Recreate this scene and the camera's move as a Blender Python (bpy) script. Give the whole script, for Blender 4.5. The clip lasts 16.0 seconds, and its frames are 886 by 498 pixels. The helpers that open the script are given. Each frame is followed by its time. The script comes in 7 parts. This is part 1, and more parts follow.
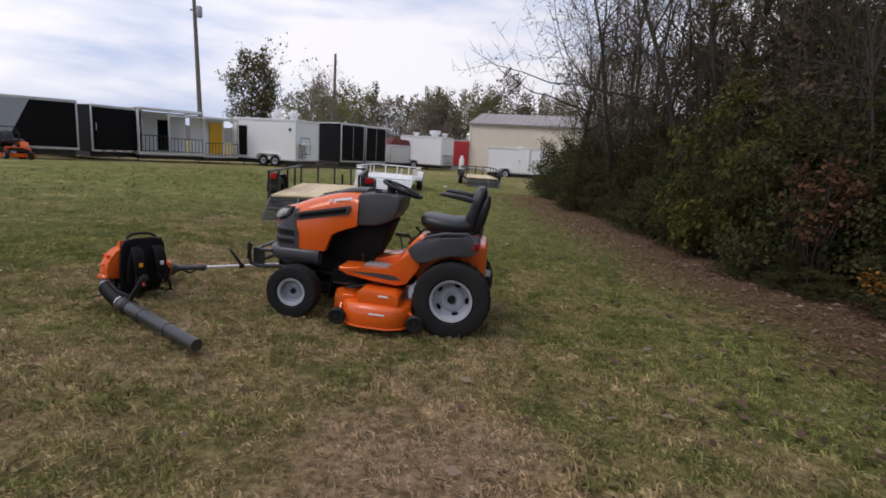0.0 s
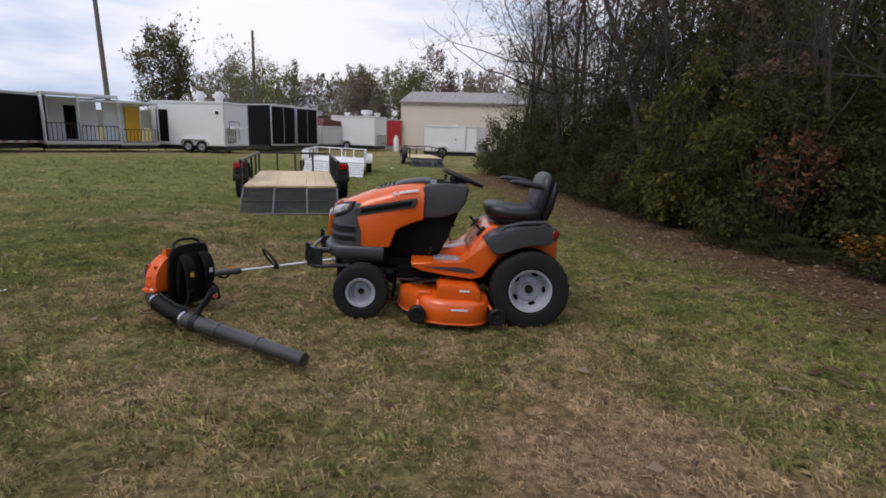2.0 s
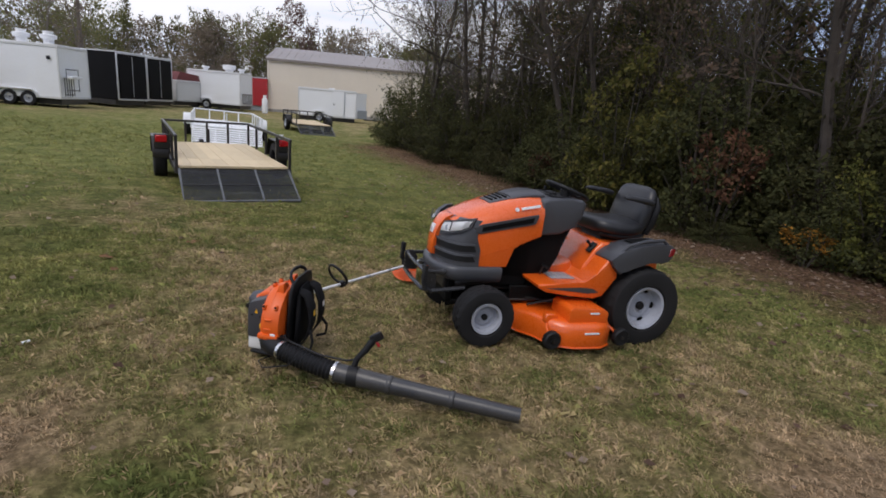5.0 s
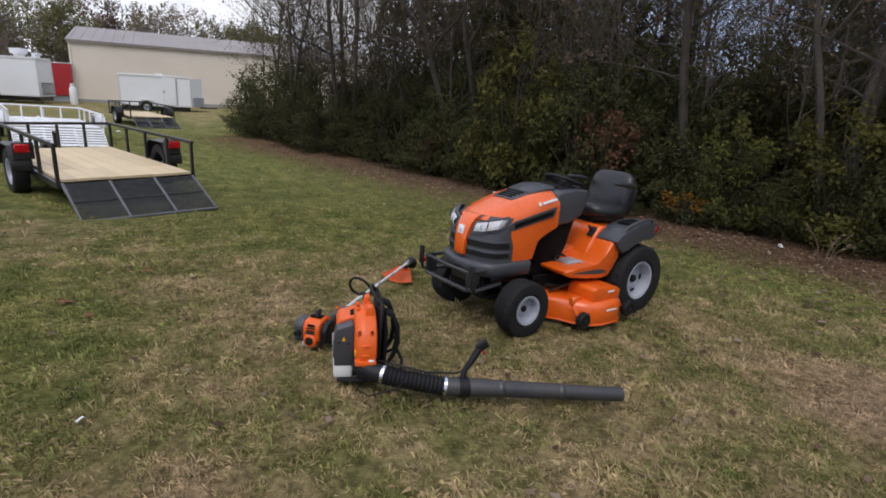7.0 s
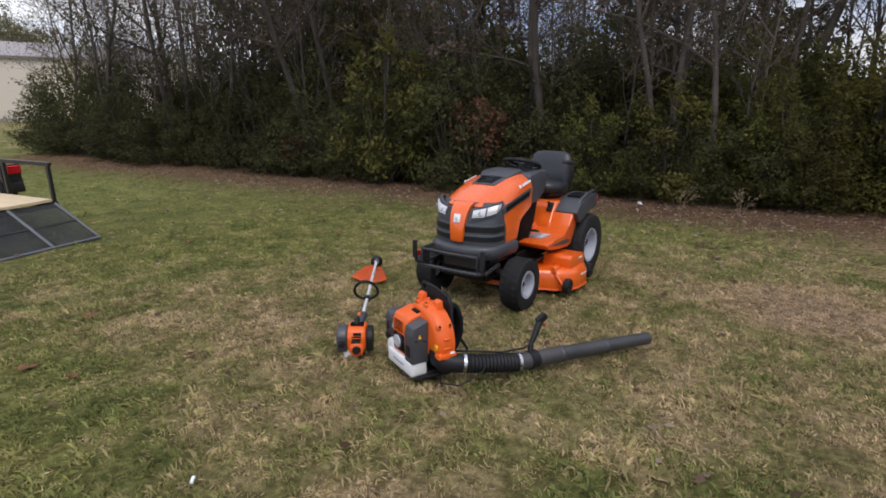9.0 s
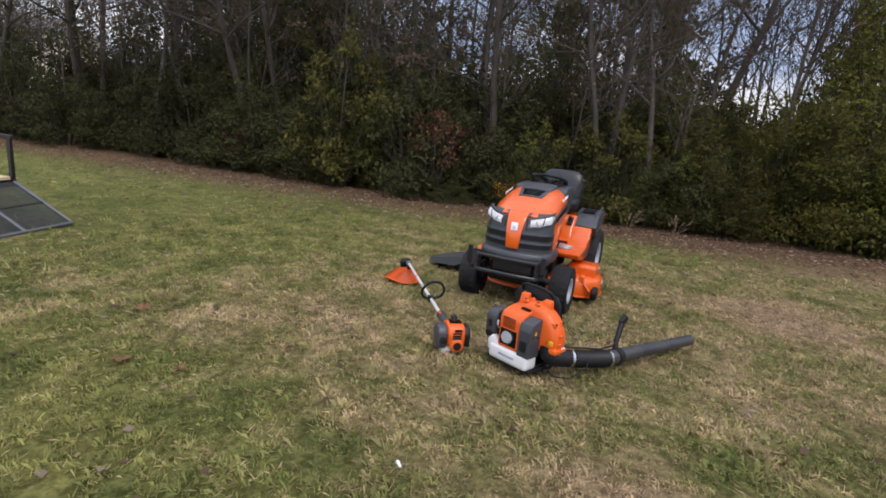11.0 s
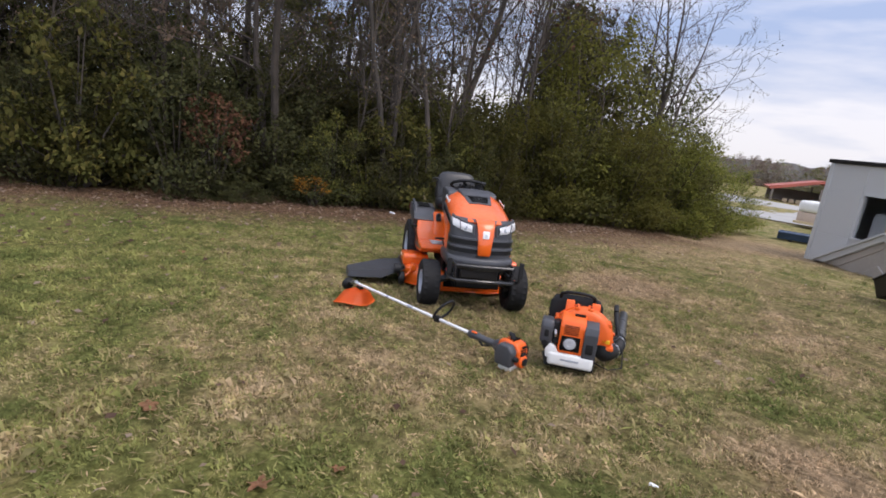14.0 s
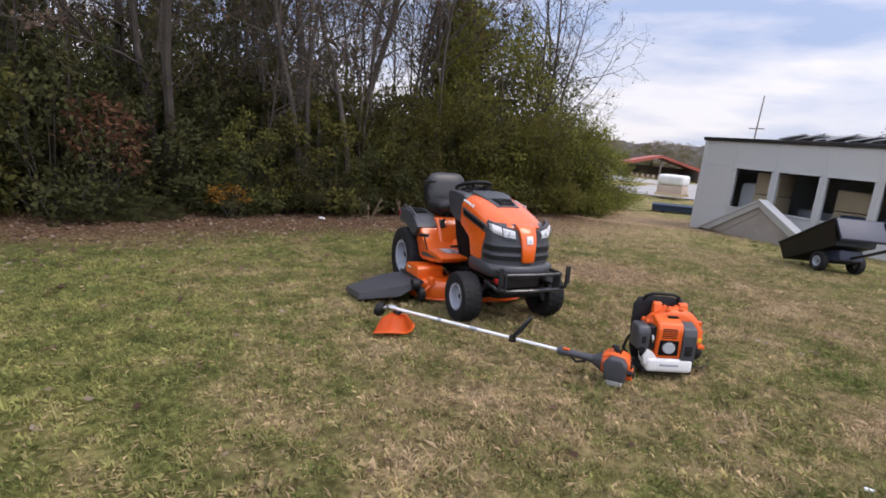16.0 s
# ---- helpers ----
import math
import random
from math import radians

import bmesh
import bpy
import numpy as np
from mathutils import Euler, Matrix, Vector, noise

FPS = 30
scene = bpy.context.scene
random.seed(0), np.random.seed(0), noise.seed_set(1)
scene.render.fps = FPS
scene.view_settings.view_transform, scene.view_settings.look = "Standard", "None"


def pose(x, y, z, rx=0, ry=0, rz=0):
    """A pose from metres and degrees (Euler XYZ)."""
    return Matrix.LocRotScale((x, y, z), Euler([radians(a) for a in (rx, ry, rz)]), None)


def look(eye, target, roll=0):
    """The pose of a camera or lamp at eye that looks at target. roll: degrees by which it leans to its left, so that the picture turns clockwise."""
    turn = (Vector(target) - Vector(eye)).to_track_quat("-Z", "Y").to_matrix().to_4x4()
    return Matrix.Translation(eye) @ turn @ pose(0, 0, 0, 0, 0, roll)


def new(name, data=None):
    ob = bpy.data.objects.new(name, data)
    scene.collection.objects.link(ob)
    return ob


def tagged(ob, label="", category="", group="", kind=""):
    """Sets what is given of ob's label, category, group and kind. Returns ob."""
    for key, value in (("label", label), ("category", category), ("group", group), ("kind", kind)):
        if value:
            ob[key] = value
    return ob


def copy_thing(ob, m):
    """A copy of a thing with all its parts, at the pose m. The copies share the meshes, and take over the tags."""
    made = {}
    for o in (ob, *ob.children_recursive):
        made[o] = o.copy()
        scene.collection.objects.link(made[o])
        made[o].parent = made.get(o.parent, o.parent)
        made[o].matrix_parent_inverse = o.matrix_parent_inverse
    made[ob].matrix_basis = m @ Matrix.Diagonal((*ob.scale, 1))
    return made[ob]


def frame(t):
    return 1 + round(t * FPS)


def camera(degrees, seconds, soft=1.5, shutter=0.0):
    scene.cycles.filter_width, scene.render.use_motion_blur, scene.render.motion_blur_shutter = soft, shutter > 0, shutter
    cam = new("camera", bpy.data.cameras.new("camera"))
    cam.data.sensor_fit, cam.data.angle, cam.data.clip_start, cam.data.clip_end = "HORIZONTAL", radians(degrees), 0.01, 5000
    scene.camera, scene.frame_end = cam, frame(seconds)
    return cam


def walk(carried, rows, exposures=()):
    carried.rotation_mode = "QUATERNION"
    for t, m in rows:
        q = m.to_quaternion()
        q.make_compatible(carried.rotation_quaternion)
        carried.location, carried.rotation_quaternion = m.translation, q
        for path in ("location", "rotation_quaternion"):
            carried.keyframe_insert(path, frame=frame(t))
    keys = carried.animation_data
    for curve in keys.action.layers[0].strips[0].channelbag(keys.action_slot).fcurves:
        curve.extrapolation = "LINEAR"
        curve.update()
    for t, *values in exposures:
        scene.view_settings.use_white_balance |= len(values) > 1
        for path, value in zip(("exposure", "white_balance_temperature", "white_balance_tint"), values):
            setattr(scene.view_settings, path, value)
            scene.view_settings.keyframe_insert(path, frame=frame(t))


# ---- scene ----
cam = camera(79.7, 16.0, soft=1.75)
METRES, EYE, TILT, LEAN, TURN = 11.0, 1.364, -0.6, 2.4, 0.0
ROWS = [
    (0.0, 0.0, 0.0, 0.0, 0.97, -9.73, -5.68),
    (0.5, -0.0226, 0.0052, 0.0006, 0.36, -10.42, -3.97),
    (1.0, -0.0434, 0.0087, 0.0009, 0.1, -11.03, -3.9),
    (1.5, -0.077, 0.01, 0.0001, -7.75, -11.79, -2.38),
    (2.0, -0.1026, 0.0184, -0.0023, -7.52, -11.27, -4.01),
    (2.5, -0.1299, 0.0321, 0.0009, -8.03, -11.34, -4.0),
    (3.0, -0.1591, 0.0447, -0.0, -10.78, -11.27, -3.46),
    (3.5, -0.1944, 0.0552, 0.0035, -15.03, -12.03, -5.15),
    (4.0, -0.2207, 0.0704, 0.0013, -17.81, -12.64, -4.36),
    (4.5, -0.2422, 0.0848, 0.0058, -19.72, -13.45, -6.07),
    (7.0, -0.3704, 0.1621, 0.0132, -40.62, -13.92, -4.61),
    (7.5, -0.3924, 0.1763, 0.0119, -42.4, -14.54, -6.64),
    (8.0, -0.4119, 0.1969, 0.0109, -48.73, -14.81, -3.7),
    (10.5, -0.5068, 0.3147, 0.005, -68.8, -11.77, -4.91),
    (11.0, -0.5201, 0.3436, 0.0029, -70.88, -12.14, -6.2),
    (11.5, -0.5251, 0.3814, 0.0043, -75.42, -11.37, -5.52),
    (12.0, -0.533, 0.419, 0.0034, -83.35, -10.09, -5.19),
    (12.5, -0.5349, 0.4547, 0.0025, -88.68, -9.85, -6.35),
    (13.0, -0.5278, 0.4899, 0.0014, -91.37, -9.98, -4.93),
    (13.5, -0.5219, 0.5212, 0.0005, -95.2, -10.27, -6.61),
    (14.0, -0.5154, 0.5543, 0.002, -104.11, -10.43, -6.79),
    (14.5, -0.4989, 0.5797, -0.0011, -107.46, -10.3, -4.82),
    (15.0, -0.4759, 0.6068, 0.0006, -109.63, -10.76, -4.77),
    (15.5, -0.4525, 0.6347, -0.0017, -116.98, -9.96, -3.94),
    (16.0, -0.4301, 0.6596, -0.0009, -119.16, -10.05, -3.86),
]
walk(cam, [(t, pose(0, 0, EYE, TILT, LEAN, TURN) @ pose(METRES * x, METRES * y, METRES * z, 90 + pitch, roll, yaw)) for t, x, y, z, yaw, pitch, roll in ROWS],
     exposures=((0.0, -0.32, 6800, 16), (4.5, -0.23, 6660, 14), (8.0, -0.01, 6660, 14), (10.5, 0.25, 6650, 14), (16.0, 0.46, 6740, 17)))

# ---- world and light ----
world = bpy.data.worlds.new("overcast_sky")
scene.world = world
world.use_nodes = True
wn, wl = world.node_tree.nodes, world.node_tree.links
wn.clear()
w_out, w_bg = wn.new("ShaderNodeOutputWorld"), wn.new("ShaderNodeBackground")
w_sky = wn.new("ShaderNodeTexSky")
w_sky.sky_type, w_sky.sun_disc = "NISHITA", False
w_sky.sun_elevation, w_sky.sun_rotation = radians(58), radians(-128)
w_co, w_map = wn.new("ShaderNodeTexCoord"), wn.new("ShaderNodeMapping")
w_map.inputs["Scale"].default_value = (1.0, 1.0, 4.5)
w_n1, w_n2 = wn.new("ShaderNodeTexNoise"), wn.new("ShaderNodeTexNoise")
w_n1.inputs["Scale"].default_value, w_n1.inputs["Detail"].default_value = 1.6, 6
w_n2.inputs["Scale"].default_value, w_n2.inputs["Detail"].default_value = 5.0, 5
w_add = wn.new("ShaderNodeMath"); w_add.operation = "MULTIPLY_ADD"
w_add.inputs[1].default_value = 0.35
w_ramp = wn.new("ShaderNodeValToRGB")
w_ramp.color_ramp.elements[0].position, w_ramp.color_ramp.elements[0].color = 0.58, (0.40, 0.52, 0.77, 1)
w_ramp.color_ramp.elements[1].position, w_ramp.color_ramp.elements[1].color = 0.79, (0.89, 0.915, 0.98, 1)
w_mix = wn.new("ShaderNodeMixRGB")
w_scl = wn.new("ShaderNodeMixRGB"); w_scl.blend_type = "MULTIPLY"; w_scl.inputs[0].default_value = 1
w_scl.inputs[2].default_value = (0.12, 0.12, 0.12, 1)
w_mix.inputs[0].default_value = 0.88
wl.new(w_co.outputs["Generated"], w_map.inputs["Vector"])
wl.new(w_map.outputs[0], w_n1.inputs["Vector"]); wl.new(w_map.outputs[0], w_n2.inputs["Vector"])
wl.new(w_n2.outputs["Fac"], w_add.inputs[0]); wl.new(w_n1.outputs["Fac"], w_add.inputs[2])
wl.new(w_add.outputs[0], w_ramp.inputs[0])
wl.new(w_sky.outputs[0], w_scl.inputs[1])
wl.new(w_scl.outputs[0], w_mix.inputs[1]); wl.new(w_ramp.outputs[0], w_mix.inputs[2])
wl.new(w_mix.outputs[0], w_bg.inputs[0])
w_dot, w_mr = wn.new("ShaderNodeVectorMath"), wn.new("ShaderNodeMapRange")
w_dot.operation = "DOT_PRODUCT"
w_dot.inputs[1].default_value = (-0.45, 0.45, 0.77)
wl.new(w_co.outputs["Generated"], w_dot.inputs[0]); wl.new(w_dot.outputs["Value"], w_mr.inputs[0])
w_mr.inputs[1].default_value, w_mr.inputs[2].default_value, w_mr.inputs[3].default_value, w_mr.inputs[4].default_value = -0.9, 1.0, 0.62, 1.56
wl.new(w_mr.outputs[0], w_bg.inputs[1])
wl.new(w_bg.outputs[0], w_out.inputs[0])

sun = new("sun", bpy.data.lights.new("sun", "SUN"))
sun.data.energy, sun.data.angle, sun.data.color = 1.45, radians(30), (1.0, 0.96, 0.9)
sun.matrix_world = look((-9, -3, 18), (0, 4, 0))


# ---- materials ----
def nodes_of(name):
    m = bpy.data.materials.new(name)
    m.use_nodes = True
    nt = m.node_tree
    return m, nt.nodes, nt.links, nt.nodes["Principled BSDF"]


def mat(name, col, rough=0.5, metal=0.0, var=0.18, scale=3.0, fine=45.0, bump=0.06, coat=0.0, island=0.0, rand=0.0, spec=0.5,
        dirt=None, dirt_amt=0.0, dist=0.004):
    m, n, l, p = nodes_of(name)
    co = n.new("ShaderNodeTexCoord")
    a, b = n.new("ShaderNodeTexNoise"), n.new("ShaderNodeTexNoise")
    a.inputs["Scale"].default_value, a.inputs["Detail"].default_value = scale, 4
    b.inputs["Scale"].default_value, b.inputs["Detail"].default_value = fine, 3
    l.new(co.outputs["Object"], a.inputs["Vector"]); l.new(co.outputs["Object"], b.inputs["Vector"])
    add = n.new("ShaderNodeMath"); add.operation = "MULTIPLY_ADD"; add.inputs[1].default_value = 0.5
    l.new(b.outputs["Fac"], add.inputs[0]); l.new(a.outputs["Fac"], add.inputs[2])
    mr = n.new("ShaderNodeMapRange")
    mr.inputs[1].default_value, mr.inputs[2].default_value = 0.45, 1.05
    mr.inputs[3].default_value, mr.inputs[4].default_value = 1 - var, 1 + var
    l.new(add.outputs[0], mr.inputs[0])
    val = mr.outputs[0]
    if island or rand:
        src = n.new("ShaderNodeNewGeometry").outputs["Random Per Island"] if island else n.new("ShaderNodeObjectInfo").outputs["Random"]
        r = n.new("ShaderNodeMapRange")
        amt = island or rand
        r.inputs[3].default_value, r.inputs[4].default_value = 1 - amt, 1 + amt
        l.new(src, r.inputs[0])
        mul = n.new("ShaderNodeMath"); mul.operation = "MULTIPLY"
        l.new(val, mul.inputs[0]); l.new(r.outputs[0], mul.inputs[1])
        val = mul.outputs[0]
    hsv = n.new("ShaderNodeHueSaturation")
    hsv.inputs["Color"].default_value = (*col, 1)
    l.new(val, hsv.inputs["Value"])
    colour = hsv.outputs[0]
    if dirt:
        dr = n.new("ShaderNodeMapRange")
        dr.inputs[1].default_value, dr.inputs[2].default_value = 0.55, 0.95
        dr.inputs[3].default_value, dr.inputs[4].default_value = 0.0, dirt_amt
        l.new(add.outputs[0], dr.inputs[0])
        mx = n.new("ShaderNodeMixRGB"); mx.inputs[2].default_value = (*dirt, 1)
        l.new(dr.outputs[0], mx.inputs[0]); l.new(colour, mx.inputs[1])
        colour = mx.outputs[0]
    l.new(colour, p.inputs["Base Color"])
    rr = n.new("ShaderNodeMapRange")
    rr.inputs[1].default_value, rr.inputs[2].default_value = 0.3, 0.75
    rr.inputs[3].default_value, rr.inputs[4].default_value = max(rough - 0.08, 0.02), min(rough + 0.1, 1)
    l.new(b.outputs["Fac"], rr.inputs[0]); l.new(rr.outputs[0], p.inputs["Roughness"])
    p.inputs["Metallic"].default_value = metal
    p.inputs["Coat Weight"].default_value = coat
    p.inputs["Coat Roughness"].default_value = 0.08
    p.inputs["Specular IOR Level"].default_value = spec
    if bump:
        bp = n.new("ShaderNodeBump"); bp.inputs["Strength"].default_value = bump; bp.inputs["Distance"].default_value = dist
        l.new(b.outputs["Fac"], bp.inputs["Height"]); l.new(bp.outputs[0], p.inputs["Normal"])
    return m


def soft_normal(n, l, p, keep):
    """Blades and leaves scatter light as a thick layer does: their normals lean to the sky."""
    g, ma, nz = n.new("ShaderNodeNewGeometry"), n.new("ShaderNodeVectorMath"), n.new("ShaderNodeVectorMath")
    ma.operation, nz.operation = "MULTIPLY_ADD", "NORMALIZE"
    ma.inputs[1].default_value, ma.inputs[2].default_value = (keep,) * 3, (0, 0, 1 - keep)
    l.new(g.outputs["Normal"], ma.inputs[0]); l.new(ma.outputs[0], nz.inputs[0]); l.new(nz.outputs[0], p.inputs["Normal"])


def let_through(n, l, p, colour, amount):
    """Thin leaves pass part of the light to their other side."""
    t, x, o = n.new("ShaderNodeBsdfTranslucent"), n.new("ShaderNodeMixShader"), n["Material Output"]
    l.new(colour, t.inputs["Color"])
    x.inputs[0].default_value = amount
    l.new(p.outputs[0], x.inputs[1]); l.new(t.outputs[0], x.inputs[2]); l.new(x.outputs[0], o.inputs["Surface"])


def leaf_mat(name, c1, c2, c3, rough=0.7):
    """Leaves that differ one by one between three colours."""
    m, n, l, p = nodes_of(name)
    g, o = n.new("ShaderNodeNewGeometry"), n.new("ShaderNodeObjectInfo")
    r = n.new("ShaderNodeValToRGB")
    e = r.color_ramp.elements
    e[0].color, e[1].color = (*c1, 1), (*c3, 1)
    mid = e.new(0.6); mid.color = (*c2, 1)
    l.new(g.outputs["Random Per Island"], r.inputs[0])
    h = n.new("ShaderNodeHueSaturation")
    mr = n.new("ShaderNodeMapRange"); mr.inputs[3].default_value, mr.inputs[4].default_value = 0.68, 1.38
    mh = n.new("ShaderNodeMapRange"); mh.inputs[3].default_value, mh.inputs[4].default_value = 0.478, 0.514
    l.new(o.outputs["Random"], mr.inputs[0]); l.new(o.outputs["Random"], mh.inputs[0])
    l.new(mr.outputs[0], h.inputs["Value"]); l.new(mh.outputs[0], h.inputs["Hue"]); l.new(r.outputs[0], h.inputs["Color"])
    l.new(h.outputs[0], p.inputs["Base Color"])
    p.inputs["Roughness"].default_value = rough
    p.inputs["Specular IOR Level"].default_value = 0.12
    soft_normal(n, l, p, 0.3)
    let_through(n, l, p, h.outputs[0], 0.45)
    return m


def lawn_mat(name, blade):
    """Lawn colours: green and straw patches at several sizes, brown litter by the wood's edge, worn soil."""
    m, n, l, p = nodes_of(name)
    geo = n.new("ShaderNodeNewGeometry")
    def noise_at(scale, detail=4, rough=0.55):
        t = n.new("ShaderNodeTexNoise")
        t.inputs["Scale"].default_value, t.inputs["Detail"].default_value, t.inputs["Roughness"].default_value = scale, detail, rough
        l.new(geo.outputs["Position"], t.inputs["Vector"])
        return t.outputs["Fac"]
    def span(src, a, b, c=0.0, d=1.0):
        r = n.new("ShaderNodeMapRange")
        for i, v in enumerate((a, b, c, d)):
            r.inputs[i + 1].default_value = v
        l.new(src, r.inputs[0])
        return r.outputs[0]
    def mix(fac, a, b, mode="MIX"):
        x = n.new("ShaderNodeMixRGB"); x.blend_type = mode
        if isinstance(fac, float): x.inputs[0].default_value = fac
        else: l.new(fac, x.inputs[0])
        for i, c in ((1, a), (2, b)):
            if isinstance(c, tuple): x.inputs[i].default_value = (*c, 1)
            else: l.new(c, x.inputs[i])
        return x.outputs[0]
    big, mid, small = noise_at(0.42, 3), noise_at(2.3, 5, 0.65), noise_at(26.0, 3)
    green = mix(span(mid, 0.35, 0.68), (0.104, 0.122, 0.042), (0.205, 0.203, 0.074))
    straw = mix(span(mid, 0.35, 0.7), (0.248, 0.180, 0.106), (0.345, 0.264, 0.172))
    at = n.new("ShaderNodeAttribute"); at.attribute_name = "dryness"
    dry = n.new("ShaderNodeMath"); dry.operation = "ADD"
    l.new(big, dry.inputs[0]); l.new(at.outputs["Fac"], dry.inputs[1])
    dry2 = n.new("ShaderNodeMath"); dry2.operation = "MULTIPLY_ADD"; dry2.inputs[1].default_value = 1.2
    l.new(mid, dry2.inputs[0]); l.new(dry.outputs[0], dry2.inputs[2])
    fac = span(dry2.outputs[0], 0.86, 1.42)
    if blade:
        tone = n.new("ShaderNodeAttribute"); tone.attribute_name = "tone"
        isl = n.new("ShaderNodeMath"); isl.operation = "MULTIPLY_ADD"; isl.inputs[1].default_value = 0.75
        l.new(tone.outputs["Fac"], isl.inputs[0]); l.new(dry2.outputs[0], isl.inputs[2])
        fac = span(isl.outputs[0], 1.12, 1.62)
    base = mix(fac, green, straw)
    lit = n.new("ShaderNodeAttribute"); lit.attribute_name = "litter"
    lf = n.new("ShaderNodeMath"); lf.operation = "MULTIPLY_ADD"; lf.inputs[1].default_value = 0.8
    l.new(mid, lf.inputs[0]); l.new(lit.outputs["Fac"], lf.inputs[2])
    litter = mix(span(small, 0.35, 0.65), (0.075, 0.045, 0.028), (0.19, 0.125, 0.085))
    base = mix(span(lf.outputs[0], 0.65, 1.05), base, litter)
    worn = n.new("ShaderNodeMath"); worn.operation = "MULTIPLY_ADD"; worn.inputs[1].default_value = 0.7
    l.new(mid, worn.inputs[0]); l.new(at.outputs["Fac"], worn.inputs[2])
    base = mix(span(worn.outputs[0], 0.62, 0.95, 0.0, 0.7 if blade else 0.95), base, (0.285, 0.210, 0.142))
    # ground darkened, part thatch colour, part shade between blades; sward lightens it far out
    base = mix(1.0, base, mix(span(small, 0.25, 0.75), (0.84, 0.84, 0.82) if blade else (0.58, 0.58, 0.56), (1.14, 1.14, 1.14) if blade else (0.98, 0.97, 0.95)), "MULTIPLY")
    base = mix(1.0, base, mix(span(noise_at(8.0, 4, 0.6), 0.32, 0.68), (0.80, 0.81, 0.80), (1.22, 1.20, 1.18)), "MULTIPLY")
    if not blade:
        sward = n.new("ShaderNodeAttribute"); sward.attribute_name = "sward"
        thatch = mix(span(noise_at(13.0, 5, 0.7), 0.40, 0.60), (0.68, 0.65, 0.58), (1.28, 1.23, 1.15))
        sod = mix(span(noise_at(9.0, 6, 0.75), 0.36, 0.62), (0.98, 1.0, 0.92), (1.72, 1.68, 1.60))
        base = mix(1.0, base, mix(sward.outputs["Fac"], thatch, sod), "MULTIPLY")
    if blade:
        base = mix(1.0, base, mix(geo.outputs["Random Per Island"], (1.00, 1.01, 0.98), (1.76, 1.69, 1.62)), "MULTIPLY")
        shade = n.new("ShaderNodeAttribute"); shade.attribute_name = "shade"
        base = mix(1.0, base, shade.outputs["Color"], "MULTIPLY")
    l.new(base, p.inputs["Base Color"])
    p.inputs["Roughness"].default_value = 0.95
    p.inputs["Specular IOR Level"].default_value = 0.06
    if blade:
        soft_normal(n, l, p, 0.55)
        let_through(n, l, p, base, 0.25)
    else:
        b = n.new("ShaderNodeBump"); b.inputs["Strength"].default_value = 0.8; b.inputs["Distance"].default_value = 0.03
        l.new(noise_at(55.0, 4, 0.7), b.inputs["Height"]); l.new(b.outputs[0], p.inputs["Normal"])
    return m


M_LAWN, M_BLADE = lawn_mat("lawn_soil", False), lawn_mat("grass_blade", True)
M_BARK = mat("bark", (0.062, 0.050, 0.041), 0.9, scale=2, fine=25, var=0.45, bump=0.6, dist=0.02)
M_BARK_GREY = mat("grey_bark", (0.062, 0.052, 0.043), 0.9, scale=2, fine=25, var=0.4, bump=0.5, dist=0.02)
# far bark is lightened: the haze of distance is put into its colour
M_BARK_FAR = mat("hazed_far_bark", (0.19, 0.17, 0.15), 0.9, scale=1, fine=10, var=0.25, bump=0)
M_BARK_THIN = mat("thin_stem_bark", (0.082, 0.066, 0.054), 0.9, scale=2, fine=20, var=0.35, bump=0)
M_TWIG = mat("twig", (0.175, 0.138, 0.112), 0.9, scale=2, fine=20, var=0.35, bump=0)
M_LEAF_DARK = leaf_mat("dark_evergreen_leaf", (0.052, 0.057, 0.025), (0.071, 0.076, 0.030), (0.101, 0.098, 0.036))
M_LEAF_OLIVE = leaf_mat("olive_leaf", (0.061, 0.064, 0.019), (0.089, 0.090, 0.025), (0.134, 0.121, 0.035))
M_LEAF_YELLOW = leaf_mat("yellow_green_leaf", (0.072, 0.078, 0.020), (0.110, 0.112, 0.030), (0.175, 0.150, 0.041))
# brighter olive for the thicket, its lit look put into the colour
M_LEAF_THICKET = leaf_mat("sunlit_olive_leaf", (0.105, 0.113, 0.022), (0.145, 0.150, 0.030), (0.195, 0.188, 0.042))
M_LEAF_RUST = leaf_mat("rust_leaf", (0.066, 0.030, 0.020), (0.125, 0.058, 0.036), (0.205, 0.105, 0.066))
M_LEAF_AMBER = leaf_mat("amber_leaf", (0.10, 0.055, 0.015), (0.24, 0.115, 0.02), (0.42, 0.20, 0.035))
# far green and brown leaves carry the distance haze in their paler colours
M_FAR_GREEN = leaf_mat("hazed_green_leaf", (0.118, 0.126, 0.050), (0.168, 0.170, 0.070), (0.245, 0.225, 0.096))
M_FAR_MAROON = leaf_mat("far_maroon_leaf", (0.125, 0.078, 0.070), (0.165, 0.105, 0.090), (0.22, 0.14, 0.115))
M_FAR_BROWN = leaf_mat("hazed_brown_leaf", (0.165, 0.128, 0.10), (0.21, 0.165, 0.128), (0.26, 0.21, 0.16))
M_LEAF_BROWN = leaf_mat("withered_brown_leaf", (0.102, 0.080, 0.059), (0.148, 0.109, 0.080), (0.216, 0.148, 0.096))
M_LEAF_FALLEN = leaf_mat("fallen_leaf", (0.10, 0.062, 0.042), (0.21, 0.14, 0.10), (0.40, 0.32, 0.24))
M_ORANGE = mat("orange_paint", (0.79, 0.122, 0.010), 0.3, var=0.05, scale=2, fine=120, bump=0.01, spec=0.5, coat=0.6)
M_ORANGE_PLASTIC = mat("orange_plastic", (0.77, 0.118, 0.012), 0.42, var=0.06, scale=4, fine=200, bump=0.05, dist=0.001)
